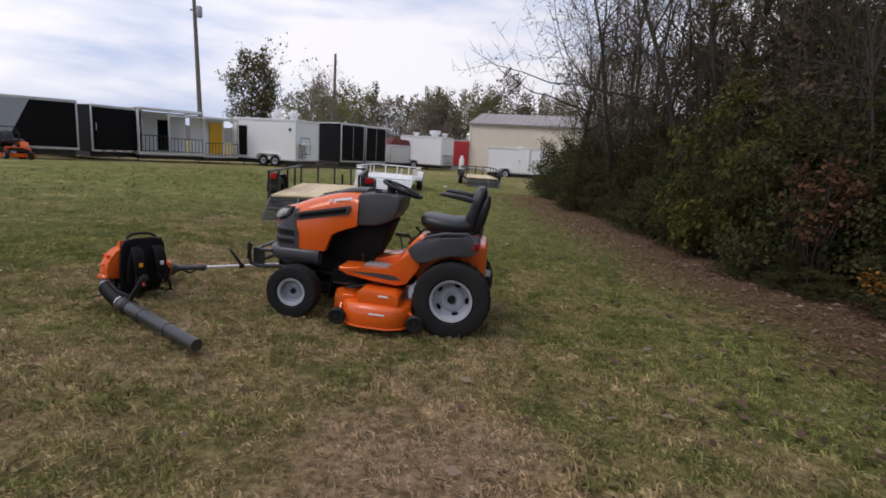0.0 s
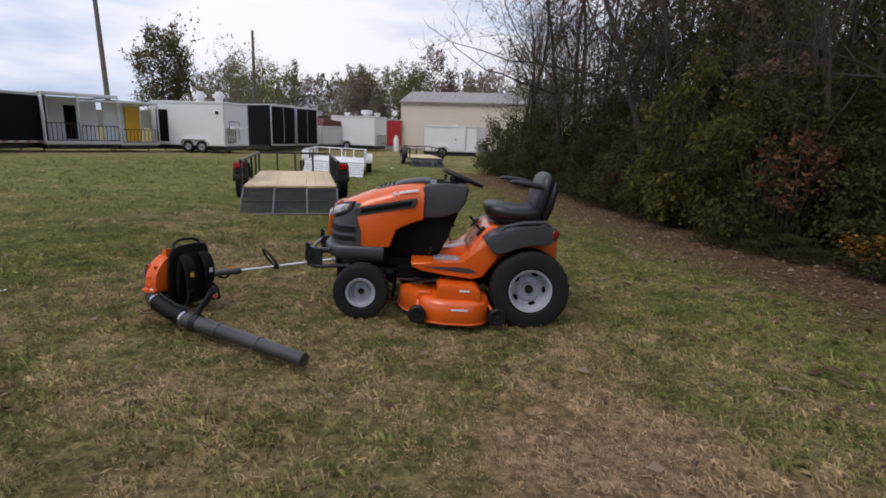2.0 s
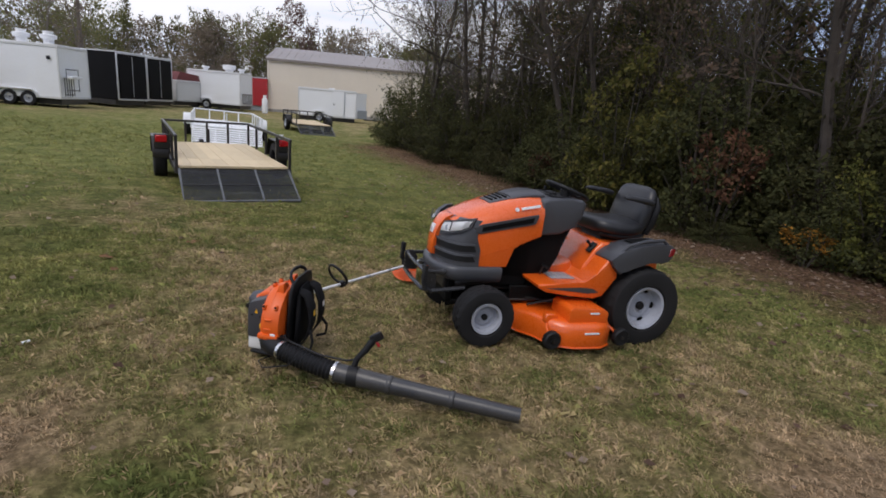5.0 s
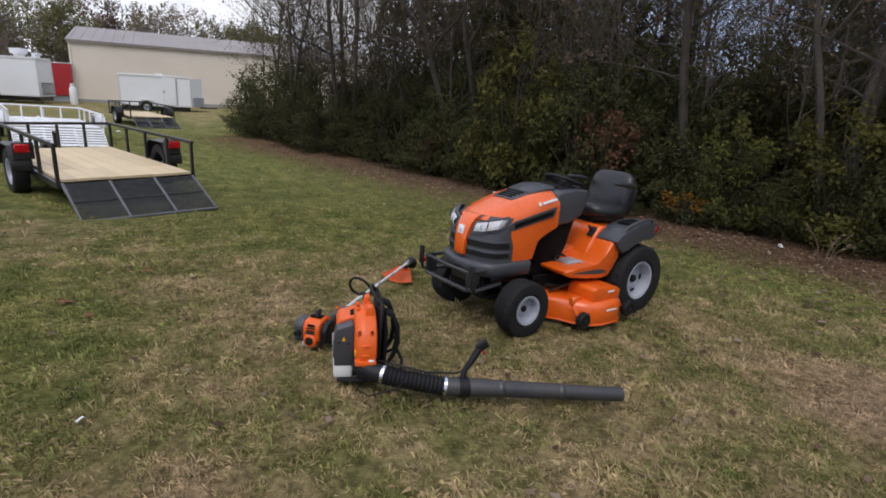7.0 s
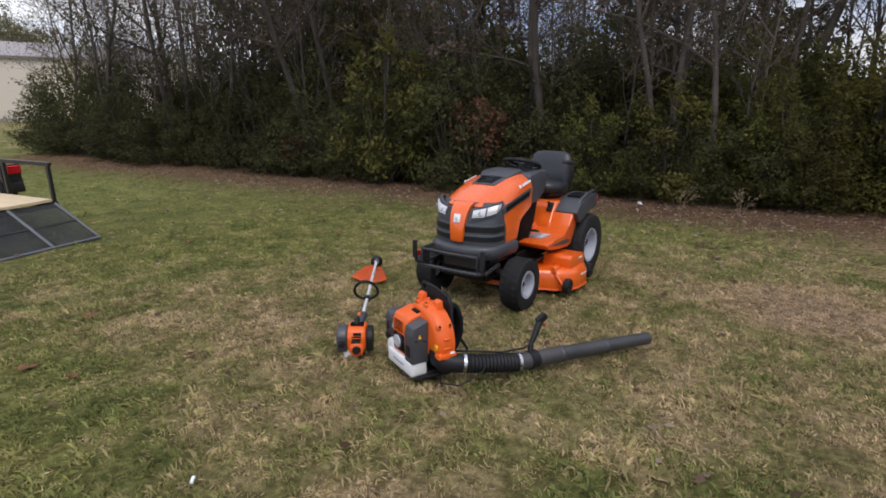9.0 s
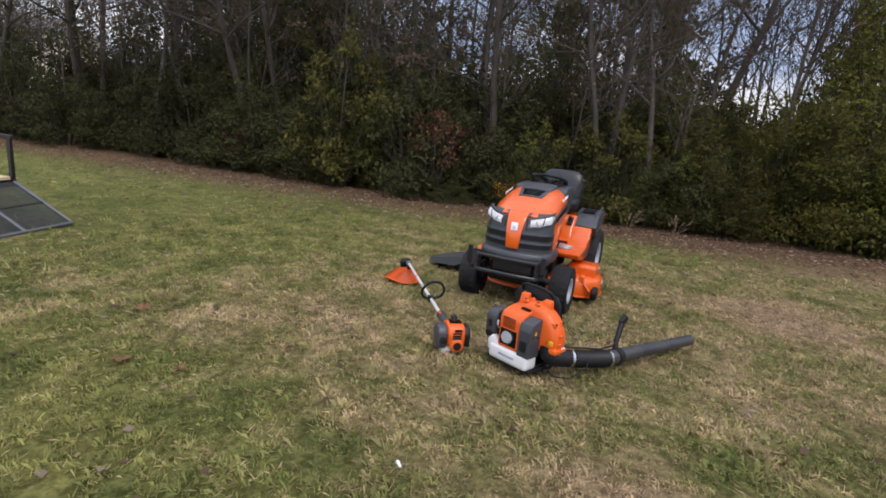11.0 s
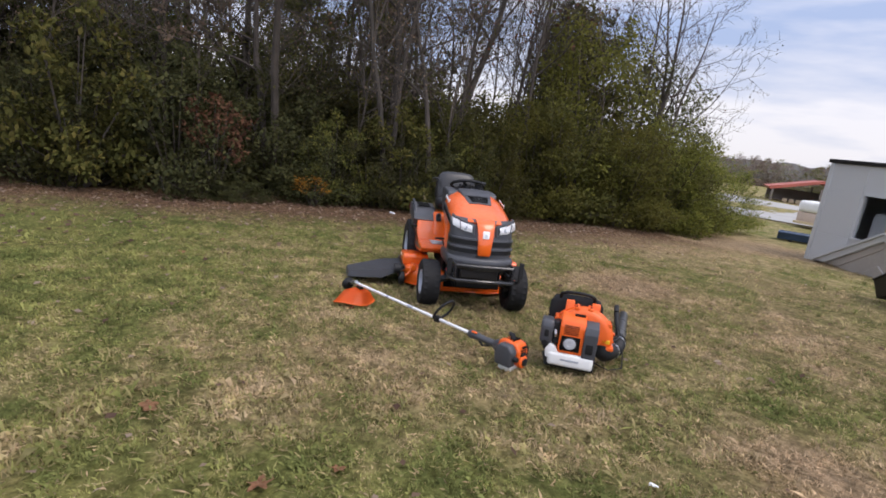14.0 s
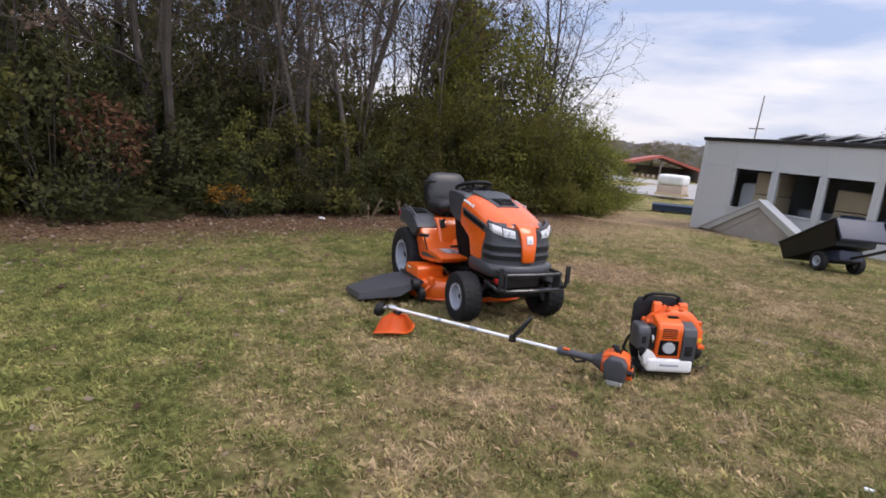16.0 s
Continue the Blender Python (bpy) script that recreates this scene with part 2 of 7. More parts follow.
M_GREY_PLASTIC = mat("dark_grey_plastic", (0.056, 0.058, 0.065), 0.4, var=0.12, fine=250, bump=0.12, dist=0.001)
M_BLACK_PLASTIC = mat("black_plastic", (0.011, 0.011, 0.012), 0.5, var=0.2, fine=200, bump=0.08, dist=0.001, spec=0.3)
M_BLACK_METAL = mat("black_painted_steel", (0.014, 0.014, 0.015), 0.4, var=0.25, fine=90, bump=0.05, dirt=(0.08, 0.06, 0.045), dirt_amt=0.25)
M_VINYL = mat("black_vinyl", (0.02, 0.02, 0.022), 0.38, var=0.15, fine=300, bump=0.2, dist=0.001)
M_RUBBER = mat("tyre_rubber", (0.013, 0.013, 0.014), 0.75, var=0.25, fine=120, bump=0.15, dirt=(0.05, 0.044, 0.037), dirt_amt=0.08, spec=0.3)
M_RIM = mat("light_grey_rim_paint", (0.37, 0.39, 0.44), 0.32, var=0.08, fine=80, bump=0.02)
M_CHROME = mat("bare_metal", (0.62, 0.62, 0.63), 0.28, metal=1.0, var=0.08, bump=0.02)
# near-black for dark parts; on slots and openings it paints the shade inside
M_DARK = mat("dark_shade_plastic", (0.004, 0.004, 0.004), 0.7, var=0.2, spec=0.15)
M_WHITE_METAL = mat("white_painted_panel", (0.90, 0.92, 0.95), 0.35, var=0.04, scale=0.8, fine=9, bump=0.02, dirt=(0.5, 0.5, 0.48), dirt_amt=0.2)
M_BLACK_PANEL = mat("black_painted_panel", (0.007, 0.007, 0.008), 0.4, spec=0.10, var=0.25, scale=0.8, fine=9, bump=0.02)
M_GREY_PANEL = mat("grey_painted_panel", (0.32, 0.35, 0.39), 0.35, var=0.1, scale=0.8, fine=9, bump=0.02)
M_ALU = mat("aluminium_trim", (0.55, 0.56, 0.58), 0.35, metal=0.7, var=0.12, bump=0.03)
M_WHITE_TRIM = mat("white_trim", (0.72, 0.73, 0.74), 0.45, var=0.12, scale=1.5, fine=20, dirt=(0.4, 0.38, 0.34), dirt_amt=0.3)
M_YELLOW = mat("yellow_door_paint", (0.85, 0.47, 0.02), 0.4, var=0.08)
M_RED = mat("red_painted_panel", (0.42, 0.025, 0.03), 0.4, var=0.12, scale=1)
M_MAROON = mat("maroon_canvas", (0.16, 0.035, 0.035), 0.6, var=0.2)
M_RED_LENS = mat("red_lens", (0.45, 0.01, 0.015), 0.15, var=0.05, bump=0)
M_TAIL_LENS = mat("dark_red_lens", (0.20, 0.008, 0.012), 0.2, var=0.05, bump=0)
M_PINE = mat("pine_board", (0.70, 0.56, 0.35), 0.65, var=0.12, scale=1.2, fine=30, bump=0.15, rand=0.14, dirt=(0.32, 0.23, 0.13), dirt_amt=0.35)
M_POLE = mat("weathered_pole_wood", (0.17, 0.145, 0.125), 0.85, var=0.25, scale=1, fine=30, bump=0.3)
M_SIDING = mat("cream_siding", (0.74, 0.665, 0.555), 0.5, var=0.05, scale=0.5, fine=6, bump=0.02, rand=0.025)
M_ROOF = mat("brown_metal_roof", (0.27, 0.235, 0.215), 0.45, var=0.12, scale=0.5, fine=8, bump=0.03)
M_OFFICE = mat("light_grey_panel_wall", (0.50, 0.51, 0.51), 0.6, var=0.12, scale=0.8, fine=12, bump=0.05, dirt=(0.34, 0.33, 0.30), dirt_amt=0.35)
M_CONCRETE = mat("pale_concrete", (0.33, 0.32, 0.30), 0.85, var=0.15, scale=0.5, fine=14, bump=0.2)
M_HILL = mat("far_woods", (0.105, 0.10, 0.092), 0.95, var=0.22, scale=0.02, fine=0.12, bump=0)
M_STEEL = mat("dull_grey_steel", (0.13, 0.135, 0.14), 0.5, metal=0.3, var=0.25, fine=60)
M_MESH = mat("expanded_steel_mesh", (0.060, 0.062, 0.066), 0.55, var=0.35, scale=6, fine=90, bump=0.4)
M_WHITE_PAINT = mat("bright_white_enamel", (0.82, 0.83, 0.84), 0.3, var=0.05, scale=2, fine=30)


def glass_mat(name, tint, rough=0.02, alpha=0.35):
    m, n, l, p = nodes_of(name)
    p.inputs["Base Color"].default_value = (*tint, 1)
    p.inputs["Roughness"].default_value = rough
    p.inputs["Transmission Weight"].default_value = 1.0 - alpha
    p.inputs["IOR"].default_value = 1.25
    return m


M_GLASS = glass_mat("window_glass", (0.78, 0.80, 0.82), 0.0, 0.0)
M_LAMP = mat("headlamp_lens", (0.97, 0.975, 0.98), 0.1, var=0.12, scale=9, fine=60, bump=0.05, coat=0.8)


# ---- mesh helpers ----
def finish(name, bm, material, angle=38.0):
    bmesh.ops.recalc_face_normals(bm, faces=bm.faces)
    lim = radians(angle)
    for f in bm.faces:
        f.smooth = True
    for e in bm.edges:
        e.smooth = len(e.link_faces) != 2 or e.calc_face_angle(0.0) < lim
    me = bpy.data.meshes.new(name)
    bm.to_mesh(me)
    bm.free()
    me.materials.append(material)
    return me


def thing(name, m, label, category, group="", kind=""):
    ob = new(name)
    ob.empty_display_size = 0.1
    ob.matrix_world = m
    return tagged(ob, label, category, group, kind)


def part(name, bm, material, parent, label="", angle=38.0):
    me = finish(name, bm, material, angle) if isinstance(bm, bmesh.types.BMesh) else bm
    ob = new(name, me)
    ob.parent = parent
    return tagged(ob, label)


def place_part(name, me, parent, m=None, label=""):
    ob = new(name, me)
    ob.parent = parent
    if m is not None:
        ob.matrix_local = m
    return tagged(ob, label)


def box(c, s, bevel=0.0, rot=(0, 0, 0), bm=None, seg=1):
    bm = bm or bmesh.new()
    m = pose(*c, *rot)
    r = bmesh.ops.create_cube(bm, size=1, matrix=m @ Matrix.Diagonal((*s, 1)))
    if bevel:
        vs = set(r["verts"])
        es = [e for e in bm.edges if e.verts[0] in vs and e.verts[1] in vs]
        bmesh.ops.bevel(bm, geom=es, offset=bevel, segments=seg, affect="EDGES", profile=0.6)
    return bm


def tube(pts, radii, n=8, bm=None, caps=True):
    """A round bar along a line of points; radii is one number or one a point."""
    bm = bm or bmesh.new()
    pts = [Vector(p) for p in pts]
    if not isinstance(radii, (list, tuple)):
        radii = [radii] * len(pts)
    rings, up = [], None
    for i, p in enumerate(pts):
        d = (pts[min(i + 1, len(pts) - 1)] - pts[max(i - 1, 0)]).normalized()
        if up is None:
            up = d.orthogonal().normalized()
        up = (up - d * up.dot(d)).normalized()
        side = d.cross(up)
        rings.append([bm.verts.new(p + (up * math.cos(2 * math.pi * k / n) + side * math.sin(2 * math.pi * k / n)) * radii[i]) for k in range(n)])
    for a, b in zip(rings, rings[1:]):
        for k in range(n):
            bm.faces.new((a[k], a[(k + 1) % n], b[(k + 1) % n], b[k]))
    if caps:
        bm.faces.new(rings[0]); bm.faces.new(rings[-1])
    return bm


def lathe(profile, n=24, m=None, bm=None):
    """Turns (radius, height) pairs round the local z axis, then moves by m."""
    bm = bm or bmesh.new()
    m = m or Matrix()
    rings = []
    for r, h in profile:
        if r < 1e-5:
            rings.append([bm.verts.new(m @ Vector((0, 0, h)))])
        else:
            rings.append([bm.verts.new(m @ Vector((r * math.cos(2 * math.pi * k / n), r * math.sin(2 * math.pi * k / n), h))) for k in range(n)])
    for a, b in zip(rings, rings[1:]):
        for k in range(n):
            q = [a[k % len(a)], a[(k + 1) % len(a)], b[(k + 1) % len(b)], b[k % len(b)]]
            q = [v for i, v in enumerate(q) if v not in q[:i]]
            if len(q) > 2:
                bm.faces.new(q)
    return bm


def loft(loops, bm=None, caps=True, closed=True):
    """Skins equal loops of points, one after another."""
    bm = bm or bmesh.new()
    rings = [[bm.verts.new(p) for p in lp] for lp in loops]
    for a, b in zip(rings, rings[1:]):
        for k in range(len(a) if closed else len(a) - 1):
            bm.faces.new((a[k], a[(k + 1) % len(a)], b[(k + 1) % len(a)], b[k]))
    if caps and closed:
        bm.faces.new(rings[0]); bm.faces.new(rings[-1])
    return bm


def prism(outline, a, b, axis="y", bevel=0.0, bm=None, seg=2):
    """An outline drawn in the two other axes, drawn out from a to b along axis."""
    bm = bm or bmesh.new()
    def at(p, t):
        return {"y": (p[0], t, p[1]), "x": (t, p[0], p[1]), "z": (p[0], p[1], t)}[axis]
    before = set(bm.edges)
    loft([[at(p, a) for p in outline], [at(p, b) for p in outline]], bm)
    if bevel:
        bmesh.ops.bevel(bm, geom=[e for e in bm.edges if e not in before], offset=bevel, segments=seg, affect="EDGES", profile=0.6, clamp_overlap=True)
    return bm


class Soup:
    """Many tubes and leaves gathered into one mesh."""
    def __init__(self):
        self.v, self.f = [], []

    def tube(self, pts, radii, n):
        base = len(self.v)
        up = None
        for i, p in enumerate(pts):
            d = (pts[min(i + 1, len(pts) - 1)] - pts[max(i - 1, 0)]).normalized()
            if up is None:
                up = d.orthogonal().normalized()
            up = (up - d * up.dot(d)).normalized()
            side = d.cross(up)
            for k in range(n):
                a = 2 * math.pi * k / n
                self.v.append(p + (up * math.cos(a) + side * math.sin(a)) * radii[i])
        for i in range(len(pts) - 1):
            for k in range(n):
                a, b = base + i * n + k, base + i * n + (k + 1) % n
                self.f.append((a, b, b + n, a + n))

    def leaf(self, p, d, nrm, size, wide=0.55):
        """A pointed leaf, folded along its middle."""
        side = d.cross(nrm).normalized() * size * wide * 0.5
        base = len(self.v)
        self.v += [p, p + d * size * 0.5 + side, p + d * size - nrm * size * 0.15, p + d * size * 0.5 - side]
        self.f.append((base, base + 1, base + 2, base + 3))

    def mesh(self, name, *materials):
        me = bpy.data.meshes.new(name)
        me.from_pydata([tuple(v) for v in self.v], [], self.f)
        for m in materials:
            me.materials.append(m)
        return me


# ---- ground ----
EDGE = [(4.2, 60.0), (4.1, 30.0), (4.1, 22.0), (4.3, 15.5), (4.6, 12.0), (4.9, 9.0), (5.5, 6.0), (5.7, 3.5), (5.9, 0.0), (6.7, -3.5), (8.6, -7.0), (14.0, -11.0)]


def edge_x(y):
    for (x0, y0), (x1, y1) in zip(EDGE, EDGE[1:]):
        if y <= y0 and y >= y1:
            return x0 + (x1 - x0) * (y0 - y) / (y0 - y1)
    return EDGE[0][0] if y > EDGE[0][1] else 30.0


def ground_z(x, y):
    d = math.hypot(x + 1, y - 4)
    w = 1 / (1 + math.exp(min((d - 22) / 4, 50)))
    return (-0.042 * x - 0.011 * y) * w - 0.05 * (1 - w) - 0.04 * min(max(-y - 1, 0), 8)


def lay(x, y, turn=0.0, lift=0.0):
    """A pose on the ground, square to its slope, turned about the upright."""
    e = 0.3
    nx = (ground_z(x - e, y) - ground_z(x + e, y)) / (2 * e)
    ny = (ground_z(x, y - e) - ground_z(x, y + e)) / (2 * e)
    q = Vector((0, 0, 1)).rotation_difference(Vector((nx, ny, 1)).normalized())
    return Matrix.Translation((x, y, ground_z(x, y) + lift)) @ q.to_matrix().to_4x4() @ pose(0, 0, 0, 0, 0, turn)


def dryness(x, y):
    """Worn and straw-coloured stretches of the lawn, and greener ones; that at (3.1, 4.8) paints the wood's shade."""
    v = 0.0
    for cx, cy, r, a in ((-0.05, 2.10, 0.62, 0.8), (-4.2, 6.1, 1.0, -0.34), (-1.2, 8.2, 2.2, -0.2), (1.4, 8.6, 2.0, -0.16), (-3.6, 2.6, 0.8, -0.06), (0.9, 2.6, 0.5, -0.25), (-3.9, 3.45, 0.4, 0.6), (-1.3, 2.3, 0.7, -0.1), (-2.4, 2.9, 0.8, 0.08), (-3.9, 6.7, 0.9, -0.18), (-2.6, 7.6, 0.8, -0.12), (5.7, -4.1, 1.2, 0.4), (1.2, 2.9, 0.9, 0.12), (3.1, 4.8, 1.8, -0.28), (2.6, 2.4, 1.2, -0.12), (-1.9, 4.0, 1.3, 0.14), (-3.2, 6.6, 1.6, 0.12), (-0.9, 5.4, 1.6, 0.1), (3.6, 1.2, 1.2, 0.12), (4.2, -1.2, 1.6, 0.3),
                         (6.2, -6.0, 2.1, 0.85), (-2.7, 8.1, 1.5, 0.12), (2.0, 6.2, 1.5, 0.1), (-1.5, 1.2, 1.0, 0.14), (-3.3, 2.2, 0.7, -0.12), (1.5, 14.0, 4.0, -0.34), (-8.0, 16.0, 9.0, -0.30),
                         (-2.0, 22.0, 9.0, -0.32), (-4.6, 5.5, 0.8, -0.1), (0.5, 10.0, 2.5, -0.1), (-5.0, 9.0, 2.0, -0.06)):
        v += a * math.exp(-((x - cx) ** 2 + (y - cy) ** 2) / (r * r))
    return v


def litter(x, y):
    d = edge_x(y) - x
    return (0.80 if y < 9 else 0.66) * min(max((4.0 - d) / 3.2, 0), 1) * min(max((25.5 - y) / 3, 0), 1) if y > -6 else 0.0


def spaced(fine_a, fine_b, step, far):
    out, x, s = [], fine_b, step
    while x < far:
        s *= 1.22; x += s; out.append(x)
    hi, out, x, s = out, [], fine_a, step
    while x > -far:
        s *= 1.22; x -= s; out.append(x)
    return out[::-1] + list(np.arange(fine_a, fine_b + 1e-6, step)) + hi


def build_ground():
    xs, ys = spaced(-10.0, 11.0, 0.25, 2500), spaced(-9.0, 26.0, 0.25, 2500)
    v, dry, lit, thick = [], [], [], []
    for y in ys:
        for x in xs:
            near = abs(x) < 30 and abs(y) < 50
            b = 0.018 * noise.noise((x * 1.3, y * 1.3, 0)) + 0.03 * noise.noise((x * 0.3, y * 0.3, 4)) if near else 0
            v.append((x, y, ground_z(x, y) + b))
            dry.append(dryness(x, y)); lit.append(litter(x, y) if near else 0.0)
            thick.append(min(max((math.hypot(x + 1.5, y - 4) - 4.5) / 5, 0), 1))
    w = len(xs)
    f = [(j * w + i, j * w + i + 1, (j + 1) * w + i + 1, (j + 1) * w + i) for j in range(len(ys) - 1) for i in range(w - 1)]
    me = bpy.data.meshes.new("ground")
    me.from_pydata(v, [], f)
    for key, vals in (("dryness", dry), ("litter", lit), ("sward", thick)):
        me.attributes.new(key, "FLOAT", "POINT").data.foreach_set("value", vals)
    me.polygons.foreach_set("use_smooth", [True] * len(f))
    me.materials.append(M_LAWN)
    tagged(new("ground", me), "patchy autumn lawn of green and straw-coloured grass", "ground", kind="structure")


build_ground()


def surface_z(x, y):
    return ground_z(x, y) + 0.018 * noise.noise((x * 1.3, y * 1.3, 0)) + 0.03 * noise.noise((x * 0.3, y * 0.3, 4))


def build_grass(name, clumps, per, area, length, width, spread, label, seed, fade, disc=None):
    """Tufts of bent blades; dead ones lie flat between the green ones, and gaps show the thatch below."""
    rng = np.random.default_rng(seed)
    x0, x1, y0, y1 = area
    rows = []
    for x, y, keep in zip(rng.uniform(x0, x1, clumps).tolist(), rng.uniform(y0, y1, clumps).tolist(), rng.uniform(0, 1, clumps).tolist()):
        rim = min(x - x0, x1 - x, y - y0, y1 - y) / fade
        if disc:
            rim = (disc[2] - math.hypot(x - disc[0], y - disc[1])) / fade
        d = dryness(x, y)
        if edge_x(y) - x < 0.2 or (rim < 1 and keep > rim):
            continue
        tuft, gap = noise.noise((x * 2.2, y * 2.2, 9)), noise.noise((x * 7.5, y * 7.5, 3))
        if gap < -0.12 - 0.6 * keep:
            continue
        rows.append((x, y, surface_z(x, y) - 0.003, d, litter(x, y), (1.0 + 0.7 * tuft) * (1 - 0.45 * min(max(d, 0), 1)), gap))
    c = np.repeat(np.array(rows), per, axis=0)
    n = len(c)
    tone, shade = np.repeat(rng.uniform(0, 1, len(rows)), per), np.repeat(rng.uniform(0.81, 1.27, len(rows)), per) * (0.98 + 0.32 * np.clip(c[:, 6], -0.5, 0.7))
    dead = (rng.uniform(0, 1, n) < 0.24 + 0.5 * np.clip(c[:, 3], 0, 1)).astype(float)
    px, py = c[:, 0] + rng.normal(0, spread, n), c[:, 1] + rng.normal(0, spread, n)
    ang, ln = rng.uniform(0, 6.283, n), length * rng.uniform(0.5, 1.35, n) * c[:, 5]
    lean = rng.uniform(0.15, 1.0, n) * (1 - dead) + dead * rng.uniform(0.98, 1.3, n)
    up = np.sqrt(np.clip(1.2 - lean ** 2, 0.012, 1)) * ln
    w = width * rng.uniform(0.55, 1.3, n) * (1 - 0.4 * dead)
    ca, sa, twist = np.cos(ang), np.sin(ang), rng.normal(0, 0.35, n)
    tx, ty = np.cos(ang + twist), np.sin(ang + twist)
    z = c[:, 2] + dead * rng.uniform(0, 0.012, n)
    bend = rng.uniform(0.35, 1.0, n)
    v = np.empty((n, 4, 3))
    v[:, 0] = np.stack((px - sa * w, py + ca * w, z), 1)
    v[:, 1] = np.stack((px + sa * w, py - ca * w, z), 1)
    mx, my, mz = px + ca * ln * lean * 0.45, py + sa * ln * lean * 0.45, z + up * 0.7
    v[:, 2] = np.stack((mx + sa * w * 0.85, my - ca * w * 0.85, mz), 1)
    v[:, 3] = np.stack((mx + tx * ln * lean * 0.6, my + ty * ln * lean * 0.6, z + up * bend + 0.002), 1)
    f = (np.arange(n)[:, None, None] * 4 + np.array(((0, 1, 2), (0, 2, 3)))).reshape(-1, 3)
    me = bpy.data.meshes.new(name)
    me.from_pydata(v.reshape(-1, 3).tolist(), [], f.tolist())
    for key, vals in (("dryness", c[:, 3]), ("litter", c[:, 4]), ("tone", tone * 0.55 + dead * 0.6), ("shade", shade)):
        me.attributes.new(key, "FLOAT", "POINT").data.foreach_set("value", np.repeat(vals, 4).astype(np.float32))
    me.materials.append(M_BLADE)
    tagged(new(name, me), label, "grass", kind="stuff")


build_grass("grass", 27000, 15, (-5.3, 3.6, 0.5, 9.3), 0.037, 0.0025, 0.021, "short patchy lawn grass, green and straw-coloured", 3, 1.0, (-0.85, 4.9, 4.4))
build_grass("grass", 17000, 7, (-13.0, 7.5, -9.0, 26.0), 0.060, 0.0040, 0.040, "short lawn grass further out over the field", 4, 5.0)


# ---- woods ----
def rand_dir(rng):
    v = Vector(rng.normal(size=3))
    return v.normalized()


def grow(wood, tips, rng, p, d, length, r, level, plan):
    """One limb with its side limbs; plan holds (sides, pieces, children, child length, spread) for each level."""
    sides, pieces, kids, ratio, spread = plan[level]
    pts, rad, dirs = [p], [r], [d]
    for i in range(pieces):
        d = (d + rand_dir(rng) * (0.13, 0.28, 0.27, 0.33)[level] + Vector((0, 0, 0.07 if level else 0.02))).normalized()
        p = p + d * (length / pieces)
        pts.append(p); dirs.append(d)
        rad.append(r * (1 - 0.86 * (i + 1) / pieces))
    wood.tube(pts, rad, sides)
    if level + 1 < len(plan):
        for k in range(kids):
            t = (0.30 if level == 0 else 0.18) + (0.68 if level == 0 else 0.8) * (k + rng.uniform(0, 0.9)) / kids
            i = min(int(t * pieces), pieces - 1)
            q = pts[i].lerp(pts[i + 1], t * pieces - i)
            side = rand_dir(rng)
            side = (side - dirs[i] * side.dot(dirs[i])).normalized()
            nd = (dirs[i] * (1 - spread) + side * spread + Vector((0, 0, 0.12))).normalized()
            grow(wood, tips, rng, q, nd, length * ratio * rng.uniform(0.6, 1.2) * (1.15 - 0.6 * t), max(r * (1 - 0.8 * t) * 0.5, 0.008), level + 1, plan)
    else:
        tips += [(a, b) for a, b in zip(pts[1:], dirs[1:])]


def tree_meshes(seed, height, girth, plan, leaves, size, lean=0.05, leaf_from=0.0, spread_by=1.5):
    rng = np.random.default_rng(seed)
    wood, leaf, tips = Soup(), Soup(), []
    d0 = Vector((rng.normal() * lean, rng.normal() * lean, 1)).normalized()
    grow(wood, tips, rng, Vector((0, 0, -0.15)), d0, height, girth, 0, plan)
    tips = [t for t in tips if t[0].z > leaf_from]
    for i in range(leaves):
        p, d = tips[int(rng.integers(len(tips)))]
        leaf.leaf(p + rand_dir(rng) * size * spread_by * rng.uniform(0.2, 1.0), (d + rand_dir(rng)).normalized(), rand_dir(rng), size * rng.uniform(0.6, 1.3))
    return wood, leaf


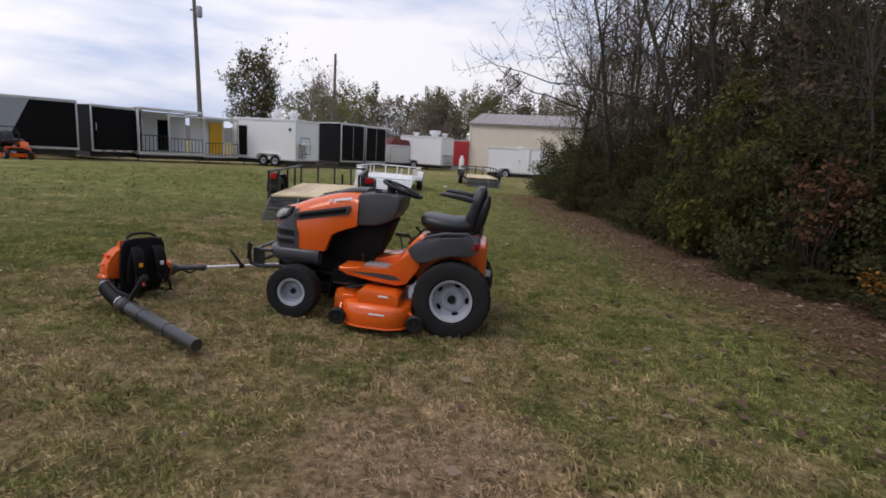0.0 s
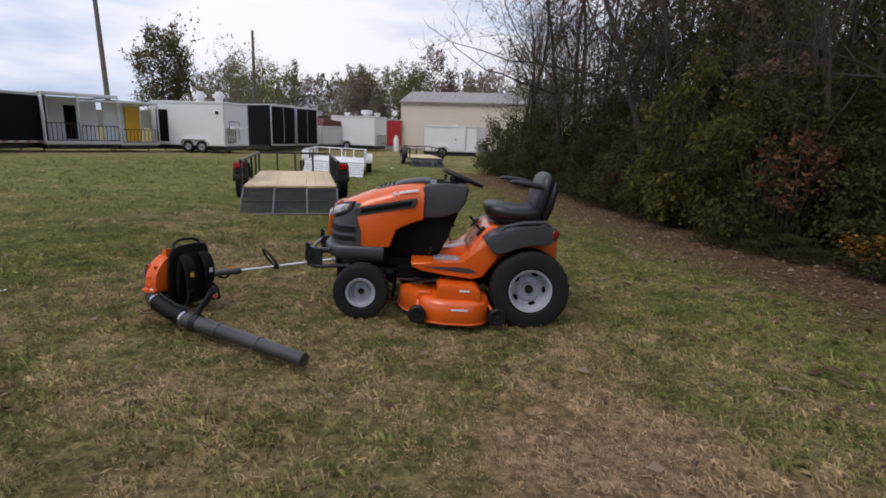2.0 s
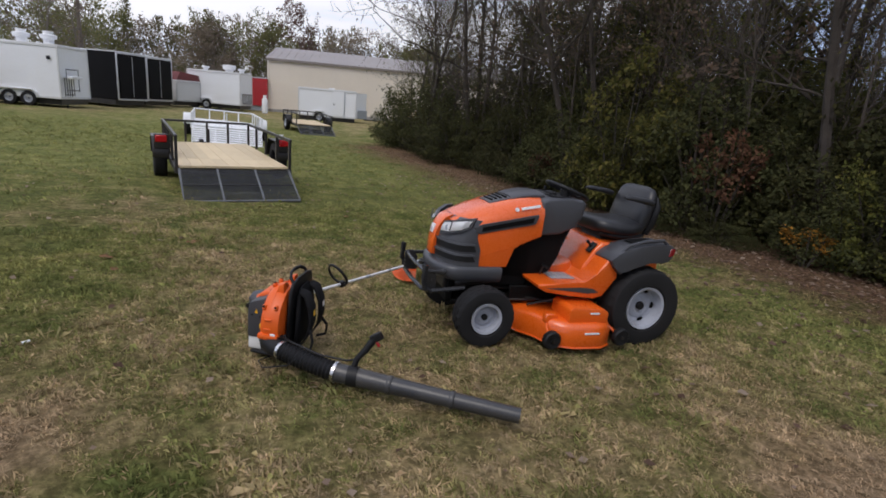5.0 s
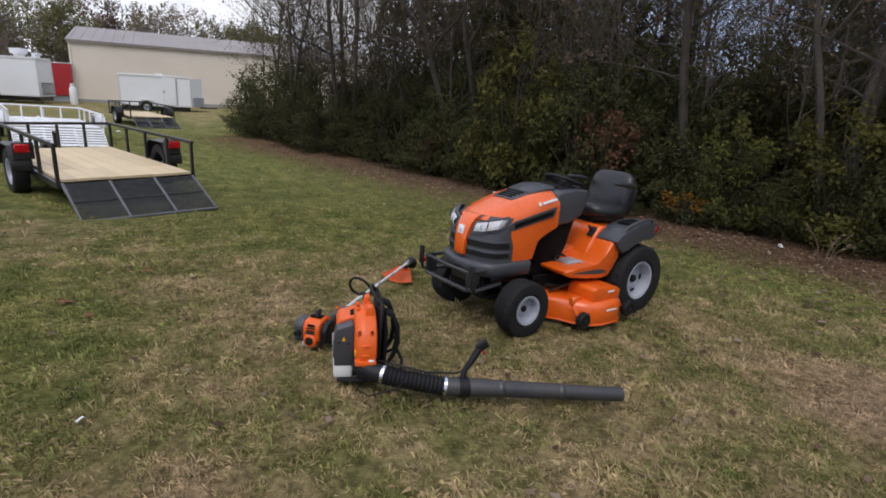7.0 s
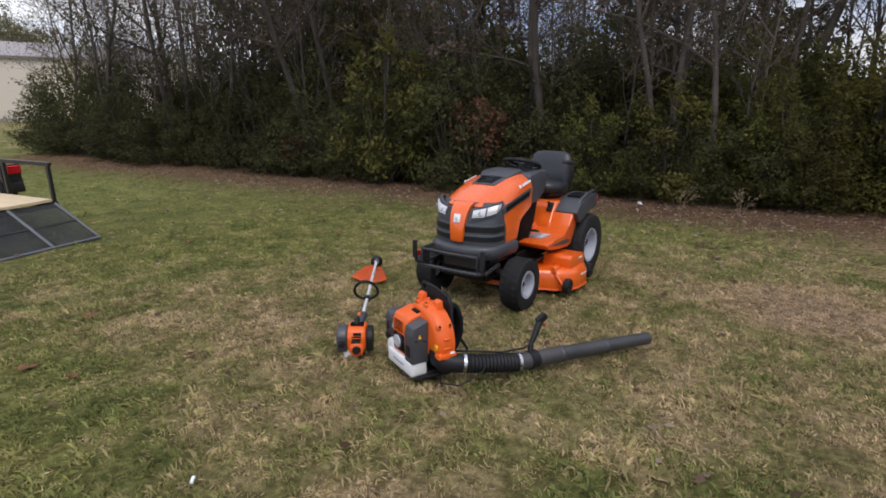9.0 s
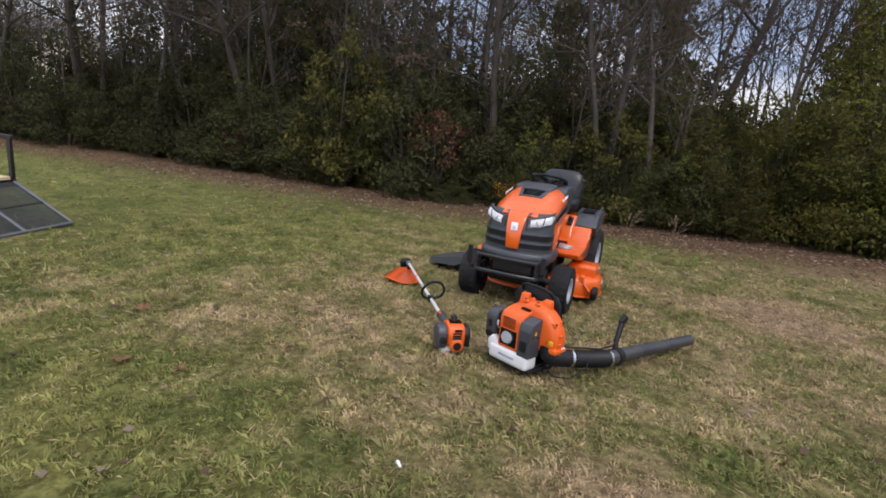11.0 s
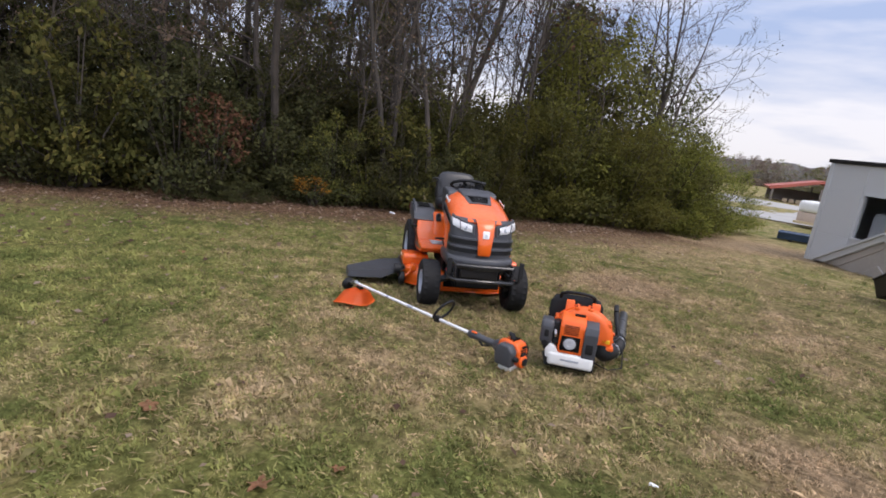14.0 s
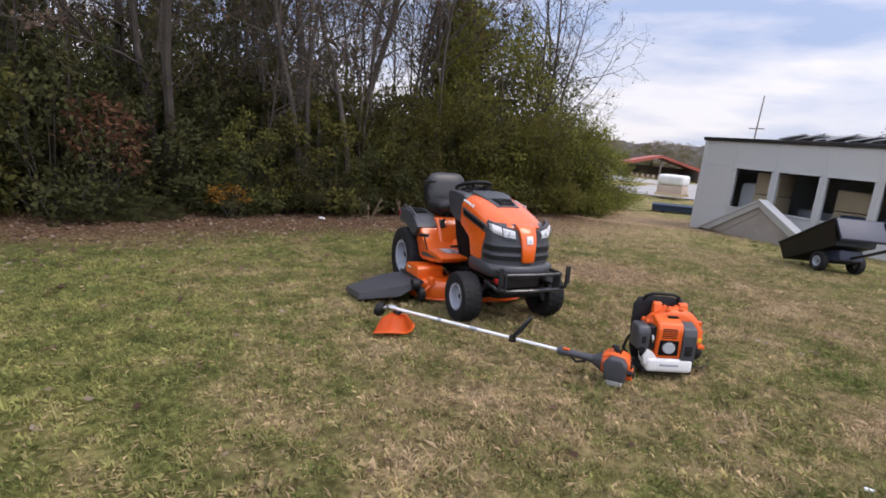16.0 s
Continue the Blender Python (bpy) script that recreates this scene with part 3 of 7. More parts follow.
def shrub_meshes(seed, r, h, leaves, size, lobes=18, fine=True, belly=0.5, low=0.0, cone=False):
    """Stems from one foot that carry leafy lobes, with loose shoots that break the outline; belly: how far up it stays wide."""
    rng = np.random.default_rng(seed)
    wood, leaf = Soup(), Soup()
    cs = []
    skirt = 0 if low else lobes // 3
    for i in range(lobes):
        a, u = 2.4 * i + rng.uniform(-0.5, 0.5), (i - skirt + rng.uniform(0, 1)) / (lobes - skirt)
        if i < skirt:
            a, u = 6.283 * (i + rng.uniform(0, 0.6)) / skirt, rng.uniform(0.03, 0.2)
        u = low + (1 - low) * u
        wide = 1.0 if u < belly else math.sqrt(max(1 - ((u - belly) / (1.06 - belly)) ** 2, 0.05))
        if cone:
            wide = 1.02 - 0.93 * u
        out = r * wide * (rng.uniform(0.72, 0.92) if i < skirt else rng.uniform(0.40, 0.84))
        k = r * rng.uniform(0.24, 0.42) * (0.55 + 0.45 * wide)
        cs.append((math.cos(a) * out, math.sin(a) * out, h * (0.07 + 0.85 * u), k))
        c = Vector(cs[-1][:3])
        foot = Vector((c.x * 0.12, c.y * 0.12, -0.1))
        wood.tube([foot, foot.lerp(c, 0.5) + Vector((0, 0, h * 0.06)), c, c + rand_dir(rng) * k], [0.022, 0.015, 0.008, 0.003], 3)
    cs = np.array(cs)
    n = int(leaves * 0.86)
    pick = rng.choice(lobes, n, p=cs[:, 3] ** 2 / np.sum(cs[:, 3] ** 2))
    out = rng.normal(size=(n, 3)); out[:, 2] += 0.35
    out /= np.linalg.norm(out, axis=1)[:, None]
    p = cs[pick, :3] + out * (cs[pick, 3] * rng.uniform(0, 1, n) ** 0.4)[:, None] * np.array((1, 1, 0.85))
    m, shoots = leaves - n, max(int((leaves - n) / 22), 1)
    root = rng.integers(lobes, size=shoots)
    way = rng.normal(size=(shoots, 3)) * 0.5 + cs[root, :3] / np.array((r, r, h)) + np.array((0, 0, 0.35))
    way /= np.linalg.norm(way, axis=1)[:, None]
    far = rng.uniform(1.1, 1.9, shoots) * cs[root, 3]
    for k in range(shoots):
        c = Vector(cs[root[k], :3])
        wood.tube([c, c + Vector(way[k]) * far[k] * 0.6, c + Vector(way[k]) * far[k] - Vector((0, 0, 0.08))], [0.006, 0.004, 0.002], 3)
    at = np.arange(m) % shoots
    t = rng.uniform(0.5, 1.02, m)
    q = cs[root[at], :3] + way[at] * (far[at] * t)[:, None] + rng.normal(0, size * 0.5, (m, 3))
    p, out = np.concatenate((p, q)), np.concatenate((out, way[at]))
    p[:, 2] = np.maximum(p[:, 2], 0.03 + rng.uniform(0, 0.06, leaves))
    d = out * 0.5 + rng.normal(0, 0.55, (leaves, 3)) - np.array((0, 0, 0.15))
    d /= np.linalg.norm(d, axis=1)[:, None]
    up = out * 0.6 + np.array((0, 0, 0.75)) + rng.normal(0, 0.4, (leaves, 3))
    side = np.cross(d, up); side /= np.linalg.norm(side, axis=1)[:, None]
    s = size * rng.uniform(0.6, 1.35, leaves)[:, None]
    mid = p + d * s * 0.5
    ends = (p, mid + side * s * 0.29, p + d * s, mid - side * s * 0.29) if fine else (p - side * s * 0.3, p + side * s * 0.3, p + d * s)
    base, k = len(leaf.v), len(ends)
    leaf.v += [tuple(x) for x in np.stack(ends, 1).reshape(-1, 3).tolist()]
    leaf.f += (base + np.arange(leaves * k).reshape(-1, k)).tolist()
    return wood, leaf


PLAN_BARE = [(7, 8, 12, 0.42, 0.55), (4, 5, 6, 0.5, 0.55), (3, 3, 3, 0.6, 0.6), (3, 2, 0, 0, 0)]
PLAN_THIN = [(4, 5, 17, 0.36, 0.5), (3, 3, 9, 0.6, 0.55), (3, 2, 0, 0, 0)]
PLAN_ARCH = [(8, 9, 12, 0.52, 0.68), (5, 7, 7, 0.5, 0.62), (3, 4, 5, 0.5, 0.6), (3, 2, 0, 0, 0)]
PLAN_LEAFY = [(7, 7, 10, 0.38, 0.62), (4, 4, 6, 0.55, 0.6), (3, 3, 0, 0, 0)]
PLAN_CEDAR = [(6, 9, 34, 0.26, 0.86), (3, 3, 4, 0.5, 0.5), (3, 2, 0, 0, 0)]
PLAN_FAR = [(6, 6, 14, 0.42, 0.66), (3, 3, 6, 0.5, 0.6), (3, 2, 0, 0, 0)]
PLAN_SAPLING = [(5, 6, 9, 0.34, 0.5), (3, 4, 5, 0.5, 0.55), (3, 3, 0, 0, 0)]


def plant(name, wood, leaf, bark, leaf_m, m, label, category, group, trunk="trunk", crown="crown"):
    ob = thing(name, m, label, category, group)
    part(trunk, wood.mesh(trunk, bark), bark, ob)
    if leaf.f:
        part(crown, leaf.mesh(crown, leaf_m), leaf_m, ob)
    return ob


bare_trees = [plant("bare_tree", *tree_meshes(20 + i, h, g, PLAN_BARE, lv, 0.10, leaf_from=2.0), (M_BARK, M_BARK_GREY, M_BARK)[i % 3], lm, pose(9.5 + 2.2 * i, 9.0 + 4.1 * i, -0.3), lab, "tree", "trees of the wood")
              for i, (h, g, lv, lm, lab) in enumerate([
                  (11.0, 0.10, 300, M_LEAF_RUST, "tall bare autumn tree with dark branching limbs"), (9.0, 0.07, 420, M_LEAF_OLIVE, "slender half-bare tree with few olive leaves"),
                  (12.5, 0.11, 200, M_LEAF_RUST, "tall grey-barked leafless tree of the wood"), (8.0, 0.06, 500, M_LEAF_RUST, "thin tree with a few rust-brown leaves")])]
leafy_trees = [plant("leafy_tree", *tree_meshes(40 + i, h, g, PLAN_LEAFY, lv, 0.115), M_BARK, lm, pose(8.5 + 2.6 * i, 13.0 + 7.5 * i, -0.3), lab, "tree", "trees of the wood")
               for i, (h, g, lv, lm, lab) in enumerate([
                   (7.0, 0.11, 3600, M_LEAF_OLIVE, "young tree with olive-green autumn leaves"), (8.5, 0.13, 3400, M_LEAF_BROWN, "brown-leaved autumn tree within the wood")])]
saplings = [plant("sapling", *tree_meshes(60 + i, h, g, PLAN_SAPLING, lv, 0.08), M_TWIG, lm, pose(7.4 + 1.9 * i, 16.5 + 5.2 * i, -0.3), lab, "sapling", "saplings of the wood", "stem")
            for i, (h, g, lv, lm, lab) in enumerate([(5.0, 0.04, 160, M_LEAF_YELLOW, "thin twiggy sapling with few yellow leaves"), (6.5, 0.055, 60, M_LEAF_RUST, "tall thin bare brown sapling")])]
shrubs = [plant("shrub", *shrub_meshes(80 + i, r, h, lv, s, lobes, fine, 0.5, 0.42 if lm in (M_LEAF_RUST, M_LEAF_AMBER) else 0.0), M_BARK, lm, pose(6.9 + 0.8 * (i % 2), 7.5 + 3.1 * i, -0.3), lab, "shrub", "shrubs of the wood's edge", "stem", "foliage")
          for i, (r, h, lv, s, lobes, fine, lm, lab) in enumerate([
              (1.4, 2.7, 6200, 0.09, 22, True, M_LEAF_DARK, "dense dark evergreen shrub at the wood"), (1.5, 3.1, 6600, 0.095, 24, True, M_LEAF_DARK, "broad dark green evergreen shrub"),
              (1.3, 2.9, 5800, 0.09, 20, True, M_LEAF_OLIVE, "olive-green leafy shrub among the undergrowth"), (1.0, 2.6, 3600, 0.10, 18, True, M_LEAF_YELLOW, "yellow-green leafy shrub in front of evergreens"),
              (0.75, 2.3, 760, 0.115, 10, True, M_LEAF_RUST, "small shrub with rust-brown autumn leaves"),
             
              (1.7, 3.2, 4600, 0.115, 22, False, M_LEAF_DARK, "dark evergreen shrub further in the wood"), (1.7, 3.4, 4200, 0.115, 20, False, M_LEAF_OLIVE, "olive shrub further in the wood"),
              (0.75, 1.8, 420, 0.13, 8, True, M_LEAF_AMBER, "small shrub with amber-orange autumn leaves")])]


def set_down(src, x, y, turn, s, sz=1.0):
    src.scale = (1, 1, 1)
    ob = copy_thing(src, pose(x, y, ground_z(x, y), 0, 0, turn))
    ob.scale = (s, s, s * sz)
    return ob


def build_woods():
    rng = np.random.default_rng(11)
    y = 25.0
    while y > -5.0:
        x = edge_x(y)
        for row, (off, pick, lo, hi) in enumerate(((0.7, (0, 1, 2, 0, 2, 1, 0, 3), 0.66, 0.98), (2.3, (5, 5, 6, 5, 1), 0.85, 1.08), (4.4, (5, 6, 5, 6), 0.9, 1.12))):
            if row == 2 and (y < 6 or y > 17):
                continue
            src = shrubs[pick[int(rng.integers(len(pick)))]]
            if y > 10.6 and row == 0:
                src = shrubs[int(rng.integers(2))]
            if y < 3.4:
                src = shrubs[(2, 3, 2, 6)[int(rng.integers(3)) + (row > 0)]]
            set_down(src, x + off + rng.uniform(-0.3, 0.5), y + rng.uniform(-0.5, 0.5), rng.uniform(0, 360), rng.uniform(lo, hi) * (0.9 if row and y < 6 else 1.0), rng.uniform(0.85, 1.1))
        y -= 1.3
    for x, y, k, s, sz in ((5.0, 10.0, 3, 1.05, 1.25), (6.05, 4.7, 0, 0.72, 0.8), (6.2, 3.5, 1, 0.62, 0.75), (6.3, 2.5, 0, 0.7, 0.8), (5.85, 5.8, 1, 0.6, 0.75), (5.35, 7.75, 4, 0.85, 1.0), (4.95, 7.9, 0, 0.45, 0.42), (4.95, 7.25, 0, 0.4, 0.36), (5.15, 5.9, 7, 0.55, 0.62), (6.0, 1.9, 2, 0.7, 0.75), (4.75, 12.6, 4, 0.55, 0.8)):
        set_down(shrubs[k], x, y, 40 * k + 60 * s, s, sz)
    # olive thicket at the wood's end
    big = plant("thicket_tree", *shrub_meshes(97, 2.2, 5.5, 17000, 0.105, 46, True, 0.4), M_BARK, M_LEAF_THICKET, pose(8.3, -1.3, ground_z(8.3, -1.3)), "tall dense olive-green leafy tree closing the wood", "tree", "trees of the wood")
    for x, y, s, sz in ((6.9, 0.6, 0.62, 0.52), (6.7, -2.0, 0.60, 0.50), (7.6, -3.9, 0.68, 0.58), (8.6, -5.6, 0.66, 0.50), (10.2, -8.3, 0.62, 0.42)):
        ob = copy_thing(big, pose(x, y, ground_z(x, y), 0, 0, 83 * x))
        ob.scale = (s, s, sz)
    back = plant("thicket_tree", *shrub_meshes(98, 2.4, 5.8, 9500, 0.13, 36, False, 0.4), M_BARK, M_LEAF_DARK, pose(11.2, -4.2, ground_z(11.2, -4.2)), "tall dark evergreen tree behind the olive thicket", "tree", "trees of the wood")
    for x, y, s, sz in ((12.6, -6.5, 0.95, 0.95), (9.9, -1.4, 0.8, 0.66), (13.6, -8.6, 0.8, 0.72)):
        copy_thing(back, pose(x, y, ground_z(x, y), 0, 0, 61 * x)).scale = (s, s, sz)
    plant("conical_tree", *shrub_meshes(99, 3.1, 6.8, 24000, 0.15, 90, False, cone=True), M_BARK, M_LEAF_OLIVE, pose(11.6, -2.1, ground_z(11.6, -2.1)), "broad conical dark olive evergreen behind the thicket", "tree", "trees of the wood")
    # dark cedars behind the thicket and within the wood
    cedar = plant("cedar_tree", *tree_meshes(231, 8.6, 0.16, PLAN_CEDAR, 5200, 0.20, lean=0.01, spread_by=1.3), M_BARK, M_LEAF_DARK, pose(20.5, 2.4, -0.5), "tall dark evergreen cedar standing in the wood", "tree", "cedars of the wood")
    for x, y, s in ((15.0, -4.2, 0.85), (14.6, 7.0, 0.9)):
        copy_thing(cedar, pose(x, y, -0.5, 0, 0, 60 * x)).scale = (s, s, s)
    made = []
    while len(made) < 28:
        y = rng.uniform(-2.0, 26) if len(made) % 4 else rng.uniform(-2.5, 6)
        deep = 17 if y > 5 else 4.5
        x = edge_x(y) + 1.5 + deep * rng.uniform(0, 1) ** 1.2
        if any((x - a) ** 2 + (y - b) ** 2 < 0.7 for a, b in made):
            continue
        made.append((x, y))
        u = rng.uniform()
        leafy, sap = (0.13, 0.42) if y > 5 else (0.0, 0.4)
        src = leafy_trees[int(rng.integers(2))] if u < leafy else saplings[int(rng.integers(2))] if u < sap else bare_trees[int(rng.integers(4))]
        set_down(src, x, y, rng.uniform(0, 360), rng.uniform(0.75, 1.15))
    under = plant("undergrowth_tree", *shrub_meshes(131, 1.9, 5.2, 3000, 0.16, 26, False), M_BARK, M_LEAF_OLIVE, pose(9.6, 10.5, -0.35), "dense olive tree draped with vines within the wood", "tree", "dark trees within the wood")
    dark = plant("undergrowth_tree", *shrub_meshes(132, 1.9, 5.2, 2600, 0.16, 26, False), M_BARK, M_LEAF_DARK, pose(10.4, 13.2, -0.35), "dense dark green tree within the wood", "tree", "dark trees within the wood")
    for i in range(46):
        y = rng.uniform(-2.5, 24) if i % 3 else rng.uniform(3, 9)
        ob = copy_thing(dark if y > 8.5 else under, pose(edge_x(min(y, 25)) + rng.uniform(3.6, 9.5), y, -0.35, 0, 0, rng.uniform(0, 360)))
        s = rng.uniform(0.62, 0.85)
        ob.scale = (s, s, s * rng.uniform(0.75, 1.15) * (0.86 if y < 10 else 0.72) * (0.8 if y < 2 else 1.0))
    for x, y, k, s in ((9.0, 5.4, 0, 0.8), (12.5, 2.6, 1, 0.9), (8.2, 13.0, 1, 0.95), (7.9, 7.8, 1, 0.9), (9.3, 9.4, 0, 0.9), (7.4, 14.6, 1, 0.9)):
        set_down(leafy_trees[k], x, y, 77 * x + 31 * y, s)
    for i in range(30):
        y = 4.8 + 0.46 * i + rng.uniform(-0.3, 0.3)
        ob = copy_thing(dark if y > 8.5 else under, pose(edge_x(y) + rng.uniform(2.8, 7.0), y, -0.4, 0, 0, rng.uniform(0, 360)))
        s = rng.uniform(0.7, 0.9)
        ob.scale = (s, s, rng.uniform(0.6, 0.8) if y < 9.5 else rng.uniform(0.75, 0.95) if y < 12 else rng.uniform(1.05, 1.3))
    for x, y, sz in ((9.6, 0.9, 0.62), (9.2, 2.5, 0.64)):
        ob = copy_thing(under, pose(x, y, -0.45, 0, 0, 70 * x))
        ob.scale = (0.85, 0.85, sz)
    for i in range(16):
        y = -2.6 + 0.5 * i
        ob = copy_thing(under, pose(edge_x(y) + rng.uniform(2.4, 5.5), y, -0.4, 0, 0, rng.uniform(0, 360)))
        ob.scale = (0.72, 0.72, rng.uniform(0.48, 0.58))
    thin = [plant("thin_tree", *tree_meshes(170 + i, h, 0.055, PLAN_THIN, lv, 0.10, spread_by=3.5), M_BARK_THIN, lm, pose(12.0 + 3 * i, 12.0 + 3 * i, -0.3), lab, "tree", "thin trees deep in the wood")
            for i, (h, lv, lm, lab) in enumerate([(8.5, 800, M_LEAF_BROWN, "thin twiggy brown tree deep in the wood"), (10.5, 350, M_LEAF_OLIVE, "tall thin bare tree deep in the wood"), (8.0, 900, M_LEAF_OLIVE, "thin olive-leaved tree deep in the wood")])]
    for i in range(58):
        y = rng.uniform(4, 30)
        x = edge_x(min(y, 25)) + 3.5 + 24 * rng.uniform(0, 1)
        set_down(thin[int(rng.integers(3))], x, y, rng.uniform(0, 360), rng.uniform(0.8, 1.2))
    for i in range(46):
        y = 2.8 + 0.5 * i + rng.uniform(-0.25, 0.25)
        set_down(thin[(2, 0, 2, 1)[i % 4]], edge_x(y) + rng.uniform(1.2, 3.2), y, rng.uniform(0, 360), rng.uniform(0.5, 0.85))
    for i in range(20):
        y = rng.uniform(-2.5, 5)
        set_down(thin[1], edge_x(y) + 2.2 + rng.uniform(0, 8), y, rng.uniform(0, 360), rng.uniform(0.7, 1.1))
    for i in range(4):
        y = rng.uniform(2, 30)
        set_down(shrubs[int(rng.integers(3))], edge_x(min(y, 25)) + rng.uniform(6.5, 14), y, rng.uniform(0, 360), rng.uniform(1.2, 1.7))
    arching = [plant("arching_tree", *tree_meshes(210 + i, h, g, PLAN_ARCH, 260, 0.085, lean=0.03, leaf_from=2.0), bark, lm, pose(x, y, ground_z(x, y)), lab, "tree", "arching trees of the wood's edge")
               for i, (x, y, h, g, bark, lm, lab) in enumerate([(6.85, 6.9, 9.0, 0.085, M_BARK, M_LEAF_BROWN, "dark-barked leafless tree with long arching limbs"), (5.9, 13.0, 9.5, 0.095, M_BARK, M_LEAF_OLIVE, "dark bare tree with limbs arching over the lawn")])]
    for x, y, k, s in ((6.7, 4.2, 0, 0.9), (6.3, 3.3, 1, 0.8), (5.6, 18.5, 1, 1.0), (5.2, 15.6, 0, 0.85), (4.9, 21.0, 1, 0.9), (7.4, 9.6, 1, 1.0), (8.0, 2.2, 0, 0.95), (9.9, -5.0, 1, 0.8), (9.0, -3.2, 0, 0.8)):
        set_down(arching[k], x, y, 70 * x + 40 * y, s)
    for x, y, k, s in ((9.6, -4.6, 2, 0.75), (10.6, -5.0, 0, 0.8), (7.2, 1.0, 3, 1.0), (6.45, 4.2, 1, 1.05), (6.7, 6.8, 2, 0.9), (6.6, 12.5, 2, 0.8), (5.6, 18.0, 0, 0.9), (5.4, 21.5, 3, 1.1), (5.2, 23.5, 1, 1.0), (5.6, 15.0, 1, 0.9)):
        set_down(bare_trees[k], x, y, 50 * x, s)


build_woods()


def build_far_trees():
    rng = np.random.default_rng(5)
    kinds = []
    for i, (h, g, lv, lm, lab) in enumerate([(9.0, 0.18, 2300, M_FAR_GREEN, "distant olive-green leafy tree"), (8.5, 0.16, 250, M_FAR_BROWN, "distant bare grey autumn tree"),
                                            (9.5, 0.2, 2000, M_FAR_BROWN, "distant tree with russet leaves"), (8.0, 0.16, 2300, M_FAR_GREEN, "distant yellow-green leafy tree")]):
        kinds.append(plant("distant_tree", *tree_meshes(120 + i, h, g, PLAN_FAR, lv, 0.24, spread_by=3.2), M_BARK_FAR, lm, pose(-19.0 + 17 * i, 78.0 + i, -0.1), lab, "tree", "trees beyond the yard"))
    for i in range(34):
        x, y = rng.uniform(-24, 34), rng.uniform(62, 92)
        k = (0, 1, 0, 3, 2, 3, 1, 2)[int(rng.integers(8))]
        copy_thing(kinds[k], pose(x, y, -0.1, 0, 0, rng.uniform(0, 360))).scale = (1.1, 1.1, rng.uniform(0.8, 1.1))
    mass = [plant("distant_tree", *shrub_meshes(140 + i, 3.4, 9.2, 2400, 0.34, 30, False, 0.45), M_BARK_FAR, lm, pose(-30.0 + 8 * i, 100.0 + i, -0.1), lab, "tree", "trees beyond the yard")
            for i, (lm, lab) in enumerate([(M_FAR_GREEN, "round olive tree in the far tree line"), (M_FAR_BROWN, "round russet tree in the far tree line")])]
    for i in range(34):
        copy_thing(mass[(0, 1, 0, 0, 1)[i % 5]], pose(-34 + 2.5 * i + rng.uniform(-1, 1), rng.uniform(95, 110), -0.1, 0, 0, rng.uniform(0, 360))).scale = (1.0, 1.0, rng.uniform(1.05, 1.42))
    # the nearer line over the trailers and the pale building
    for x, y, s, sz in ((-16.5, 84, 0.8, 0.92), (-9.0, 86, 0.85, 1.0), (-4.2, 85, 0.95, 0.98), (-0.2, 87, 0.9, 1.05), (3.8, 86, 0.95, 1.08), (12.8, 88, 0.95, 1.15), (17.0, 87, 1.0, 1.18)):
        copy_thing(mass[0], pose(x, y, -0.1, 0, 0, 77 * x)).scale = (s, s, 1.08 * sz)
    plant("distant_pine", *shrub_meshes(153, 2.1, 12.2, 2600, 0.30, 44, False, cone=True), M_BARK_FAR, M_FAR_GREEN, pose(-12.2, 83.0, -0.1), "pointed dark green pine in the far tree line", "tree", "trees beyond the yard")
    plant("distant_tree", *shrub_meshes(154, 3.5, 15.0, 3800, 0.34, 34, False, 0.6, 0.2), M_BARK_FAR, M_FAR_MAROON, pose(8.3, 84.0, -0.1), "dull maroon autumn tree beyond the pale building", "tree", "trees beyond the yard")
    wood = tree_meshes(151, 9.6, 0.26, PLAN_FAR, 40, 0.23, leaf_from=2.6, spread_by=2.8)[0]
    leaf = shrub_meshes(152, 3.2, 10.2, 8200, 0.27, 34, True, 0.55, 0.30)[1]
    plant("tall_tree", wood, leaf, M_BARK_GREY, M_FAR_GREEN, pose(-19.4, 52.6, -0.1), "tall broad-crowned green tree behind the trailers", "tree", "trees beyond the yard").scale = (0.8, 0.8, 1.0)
    for x, y, s in ((-17.5, 54.0, 1.05), (-15.0, 56.0, 0.95), (-13.0, 58.0, 0.9)):
        copy_thing(kinds[1], pose(x, y, -0.1, 0, 0, 90 * x)).scale = (s, s, s * 1.2)
    for i in range(30):
        a, d = radians(-58 + 0.85 * i + rng.uniform(-0.5, 0.5)), rng.uniform(95, 120)
        copy_thing(mass[(1, 1, 0)[i % 3]], pose(d * math.cos(a), d * math.sin(a), -1.2, 0, 0, rng.uniform(0, 360))).scale = (1.0, 1.0, rng.uniform(0.55, 0.72))
    copy_thing(kinds[0], pose(17.5, -48.5, -0.4)).scale = (0.6, 0.6, 0.62)
    # low wooded ridge all round the horizon
    n, v, f = 1500, [], []
    for i in range(n):
        a = 2 * math.pi * i / n
        for r, z in ((330, -3.0), (345, 9.5 + 2.2 * noise.noise((math.cos(a) * 6, math.sin(a) * 6, 1)) + 1.3 * noise.noise((math.cos(a) * 40, math.sin(a) * 40, 2)) + 0.9 * noise.noise((math.cos(a) * 120, math.sin(a) * 120, 3))), (420, -3.0)):
            v.append((r * math.cos(a), r * math.sin(a), z))
    for i in range(n):
        j = (i + 1) % n
        for k in (0, 1):
            f.append((i * 3 + k, j * 3 + k, j * 3 + k + 1, i * 3 + k + 1))
    me = bpy.data.meshes.new("distant_ridge")
    me.from_pydata(v, [], f)
    me.materials.append(M_HILL)
